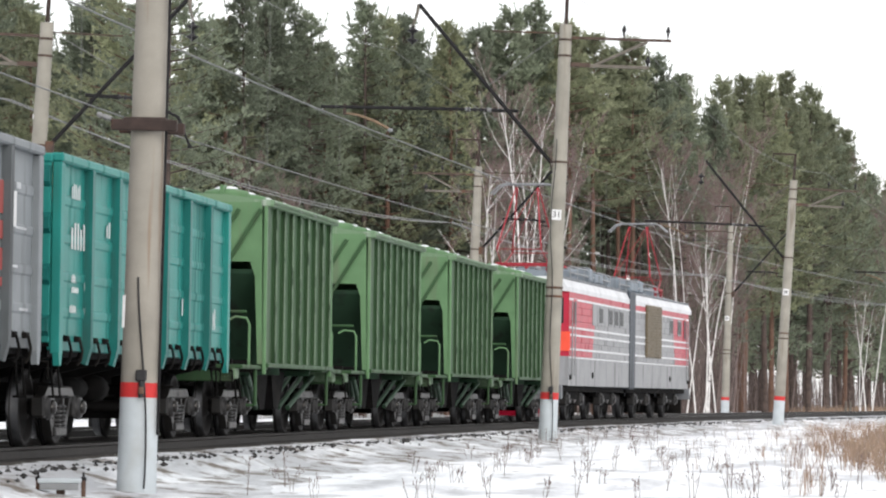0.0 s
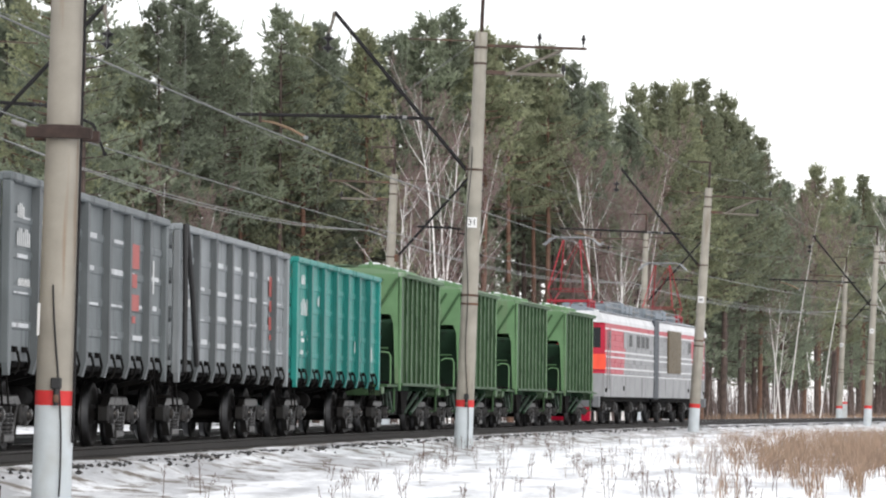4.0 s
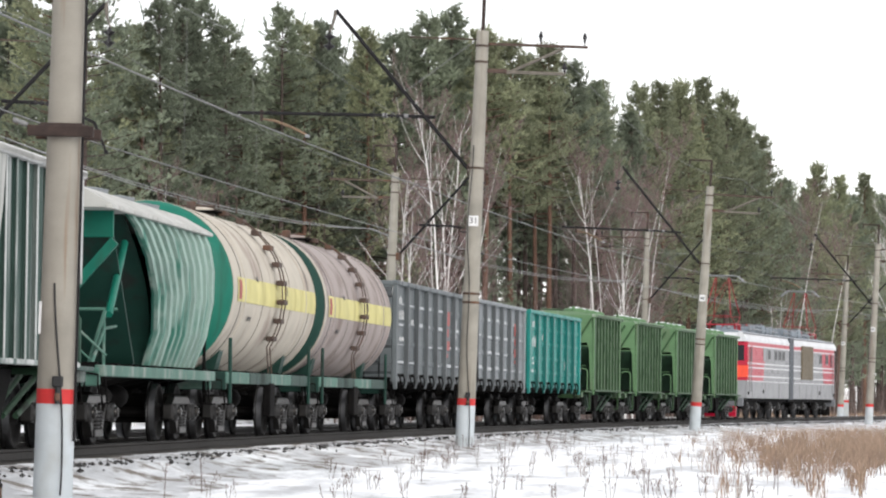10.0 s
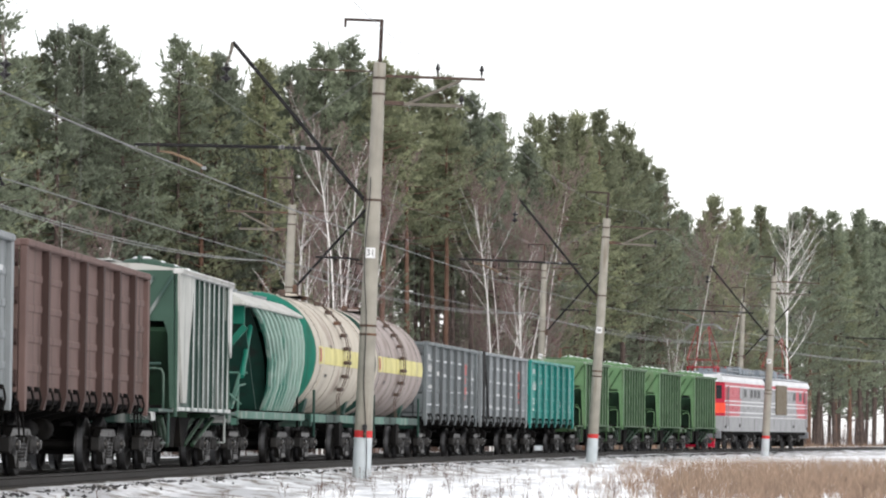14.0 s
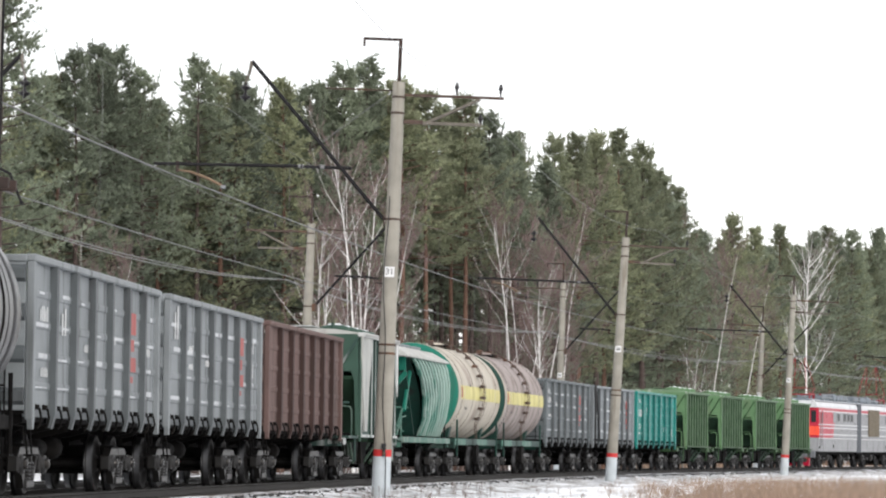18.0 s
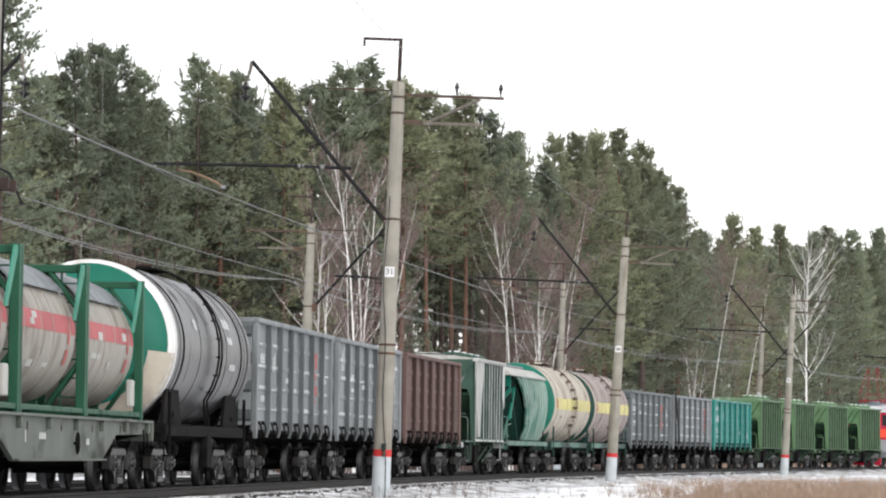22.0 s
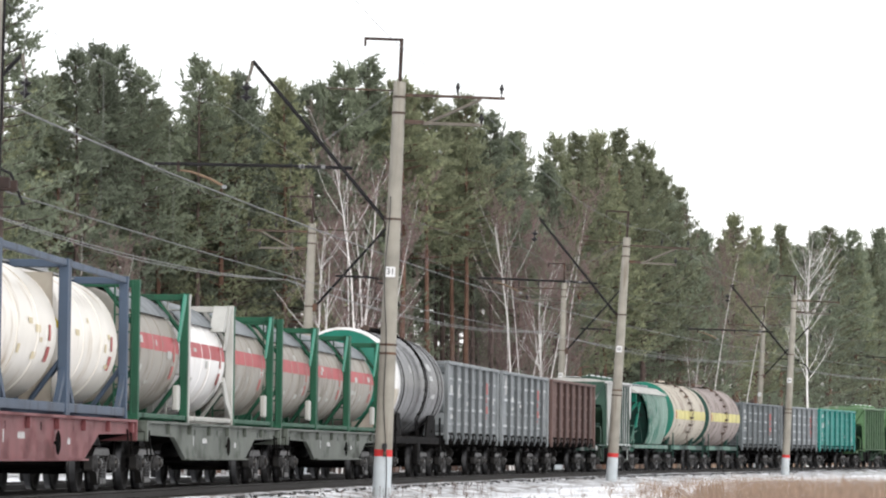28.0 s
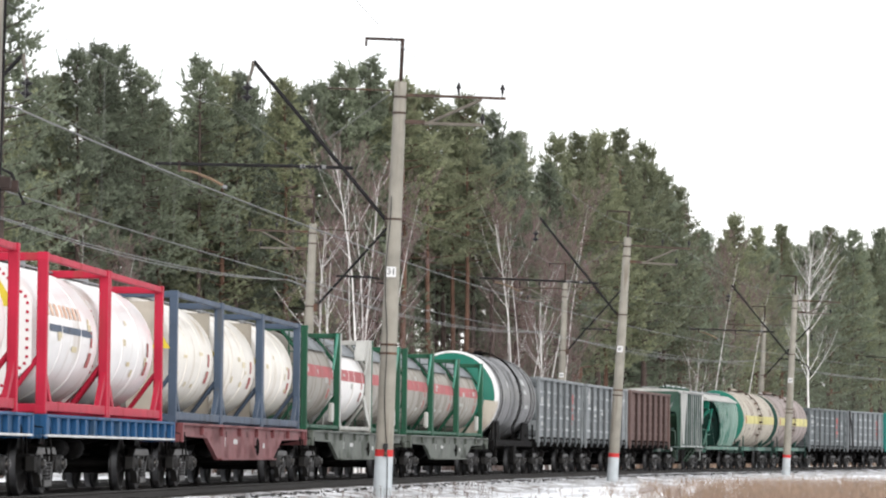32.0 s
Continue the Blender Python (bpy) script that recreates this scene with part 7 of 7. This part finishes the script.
def dry_grass():
    rng = random.Random(5)
    g = Geo()
    vs, fs = [], []
    for i in range(60000):
        y = 47 / (1 - rng.random() * 0.72)
        # the field of grass begins along a ray to the right and thickens away from its ragged edge
        a = 0.03 + 0.115 * rng.random()
        f = (a - 0.060) / 0.034 + 0.7 * noise.noise((a * 200, y * 0.05, 3)) + 0.6 * noise.noise((a * 800, y * 0.2, 8))
        g2 = (y - 55) / 24 + 0.8 * noise.noise((a * 150, y * 0.09, 1)) + 0.5 * noise.noise((a * 600, y * 0.3, 5))
        if rng.random() > min(1.0, max(0.035, f) ** 1.5) * min(1.0, max(0.0, g2)):
            continue
        x = a * y
        if x < line_x(y) + 4.2:
            continue
        tuft = 0.62 + 0.6 * max(0, noise.noise((x * 1.3, y * 0.6, 4)) + 0.25)
        h = rng.uniform(0.14, 0.48) * (0.65 + 0.35 * min(1, max(0, f))) * tuft
        w = rng.uniform(0.002, 0.006)
        bx, by = rng.gauss(0, 0.16) * h / 0.3, rng.gauss(0, 0.13)
        n = len(vs)
        a = rng.uniform(-0.7, 0.7)
        wx, wy = w * math.cos(a), w * math.sin(a)
        vs += [(x - wx, y - wy, -0.15), (x + wx, y + wy, -0.15), (x - wx * 0.8 + bx * 0.4, y + by * 0.4, h * 0.6), (x + wx * 0.8 + bx * 0.4, y + by * 0.4, h * 0.6), (x + bx, y + by, h)]
        fs += [(n, n + 1, n + 3, n + 2), (n + 2, n + 3, n + 4)]
    g.v, g.f, g.s = vs, fs, [False] * len(fs)
    tagged(part("dry_grass", g, M["reed"]), "tall dry brown grass standing in snow", "grass", kind="stuff")


dry_grass()


def weed_kind(seed):
    rng = random.Random(seed)
    ob = thing("dead_weed", "dead dark weed stalk standing in the snow", "weed", group="dead weeds in the snow")
    g, hds = Geo(), Geo()
    h = rng.uniform(0.14, 0.42)
    for s in range(rng.randint(1, 3)):
        o = Vector((rng.gauss(0, 0.03), rng.gauss(0, 0.03), -0.08))
        top = o + Vector((rng.gauss(0, 0.04), rng.gauss(0, 0.04), h * rng.uniform(0.7, 1.1)))
        g.tube([o, o.lerp(top, 0.5) + Vector((rng.gauss(0, 0.02), 0, 0)), top], [0.0035, 0.003, 0.002], 4)
        for k in range(rng.randint(2, 5)):
            p = o.lerp(top, rng.uniform(0.45, 1))
            e = p + Vector((rng.gauss(0, 0.035), rng.gauss(0, 0.035), rng.uniform(0.02, 0.07)))
            g.tube([p, e], [0.002, 0.0015], 3)
            hds.lathe([(-0.015, 0), (0, 0.005), (0.01, 0.004), (0.02, 0)], "z", Matrix.Translation(e), 6)
        hds.lathe([(-0.02, 0), (0, 0.006), (0.015, 0.005), (0.03, 0)], "z", Matrix.Translation(top), 6)
    part("stalk", g, M["stalk"], ob)
    tagged(part("seed_head", hds, M["stalk"], ob), kind="stuff")
    return [ob, False]


WEEDS = [weed_kind(70 + i) for i in range(6)]
rng_ = random.Random(21)
for i_ in range(130):
    y_ = 42 + 70 * rng_.random() ** 1.4
    x_ = y_ * rng_.uniform(-0.085, 0.09)
    off_ = x_ - (-4.196 + (y_ - 77) * 0.085)
    if off_ < 3.0:
        x_ += 3.4 - off_ + rng_.random() * 2
    k_ = rng_.choice(WEEDS)
    m_ = pose(x_, y_, 0.0, 0, 0, rng_.uniform(0, 360))
    if not k_[1]:
        k_[1], k_[0].matrix_basis = True, m_
    else:
        copy_thing(k_[0], m_)


def stones():
    rng = random.Random(9)
    vs, fs = [], []
    for i in range(4500):
        s = rng.uniform(-50, 150)
        off = 1.3 + abs(rng.gauss(0, 0.35))
        if off > 3.6:
            continue
        c = spot(s, off, max(0.02, (RAIL - 0.2) - max(0, off - 1.9) * 0.17))
        r = rng.uniform(0.018, 0.05)
        n = len(vs)
        for d in ((1, 0, 0), (-1, 0, 0), (0, 1, 0), (0, -1, 0), (0, 0, 0.8), (0, 0, -0.8)):
            vs.append((c.x + d[0] * r * rng.uniform(0.6, 1.3), c.y + d[1] * r * rng.uniform(0.6, 1.3), c.z + d[2] * r * rng.uniform(0.6, 1.2)))
        fs += [(n + a, n + b, n + e) for a, b, e in ((0, 2, 4), (2, 1, 4), (1, 3, 4), (3, 0, 4), (2, 0, 5), (1, 2, 5), (3, 1, 5), (0, 3, 5))]
    g = Geo()
    g.v, g.f, g.s = vs, fs, [False] * len(fs)
    tagged(part("ballast_stones", g, M["stone"]), "loose dark crushed stone on the shoulder", "gravel", kind="stuff")


stones()


def trackside_table():
    ob = thing("trackside_device", "low white-topped trackside box on short legs", "track equipment", pose(-4.74, 41.0, -0.05, 0, 0, -4))
    part("top_plate", Geo().box(-0.22, 0.22, -0.12, 0.12, 0.17, 0.22, 0.01), M["whitewash"], ob, "pale top with snow")
    part("front_panel", Geo().box(-0.2, 0.2, -0.11, -0.09, 0.1, 0.17, 0.004), M["galv"], ob)
    for x in (-0.235, 0.235):
        part("leg", Geo().box(x - 0.02, x + 0.02, -0.03, 0.03, -0.1, 0.2, 0.005), M["rust"], ob)
        part("clamp", Geo().lathe([(0, 0.03), (0.04, 0.03), (0.05, 0.012), (0.09, 0.012), (0.09, 0)], "z", pose(x, 0, 0.19), 8), M["iron"], ob)
    part("conduit", Geo().box(-0.04, 0.04, -0.04, 0.04, -0.1, 0.12, 0.005), M["rust"], ob)
    for x in (20.9, 21.2):
        p = thing("marker_stake", "short pale wooden stake behind the line", "track post", pose(x, 262, 0.0), "pale stakes behind the line")
        part("shaft", Geo().tube([(0, 0, -0.1), (0.02, 0, 0.55), (0.03, 0, 0.95)], [0.09, 0.085, 0.06], 8), M["arm_grey"], p)
    post = thing("marker_post", "short white trackside post with a red cap", "track post", pose(27.7, 275, 0.0))
    part("shaft", Geo().box(-0.17, 0.17, -0.17, 0.17, -0.1, 1.3, 0.02), M["whitewash"], post)
    part("cap", Geo().box(-0.18, 0.18, -0.18, 0.18, 1.3, 1.45, 0.02), M["band_red"], post, "red painted cap")


trackside_table()


# ---- what moves: every car and container down the line, and the wheels under them ----
def motions():
    times = [float(k) for k in range(33)]
    for ob, centre in CARS:
        walk(ob, [(t, along(centre + travelled(t), 0, RAIL, 0.5)) for t in times])
    fine = [k / 15 for k in range(481)]
    for ob, (x, y, z), r in WHEELS:
        walk(ob, [(t, pose(x, y, z, -math.degrees(travelled(t) / r), 0, 0)) for t in fine])


motions()
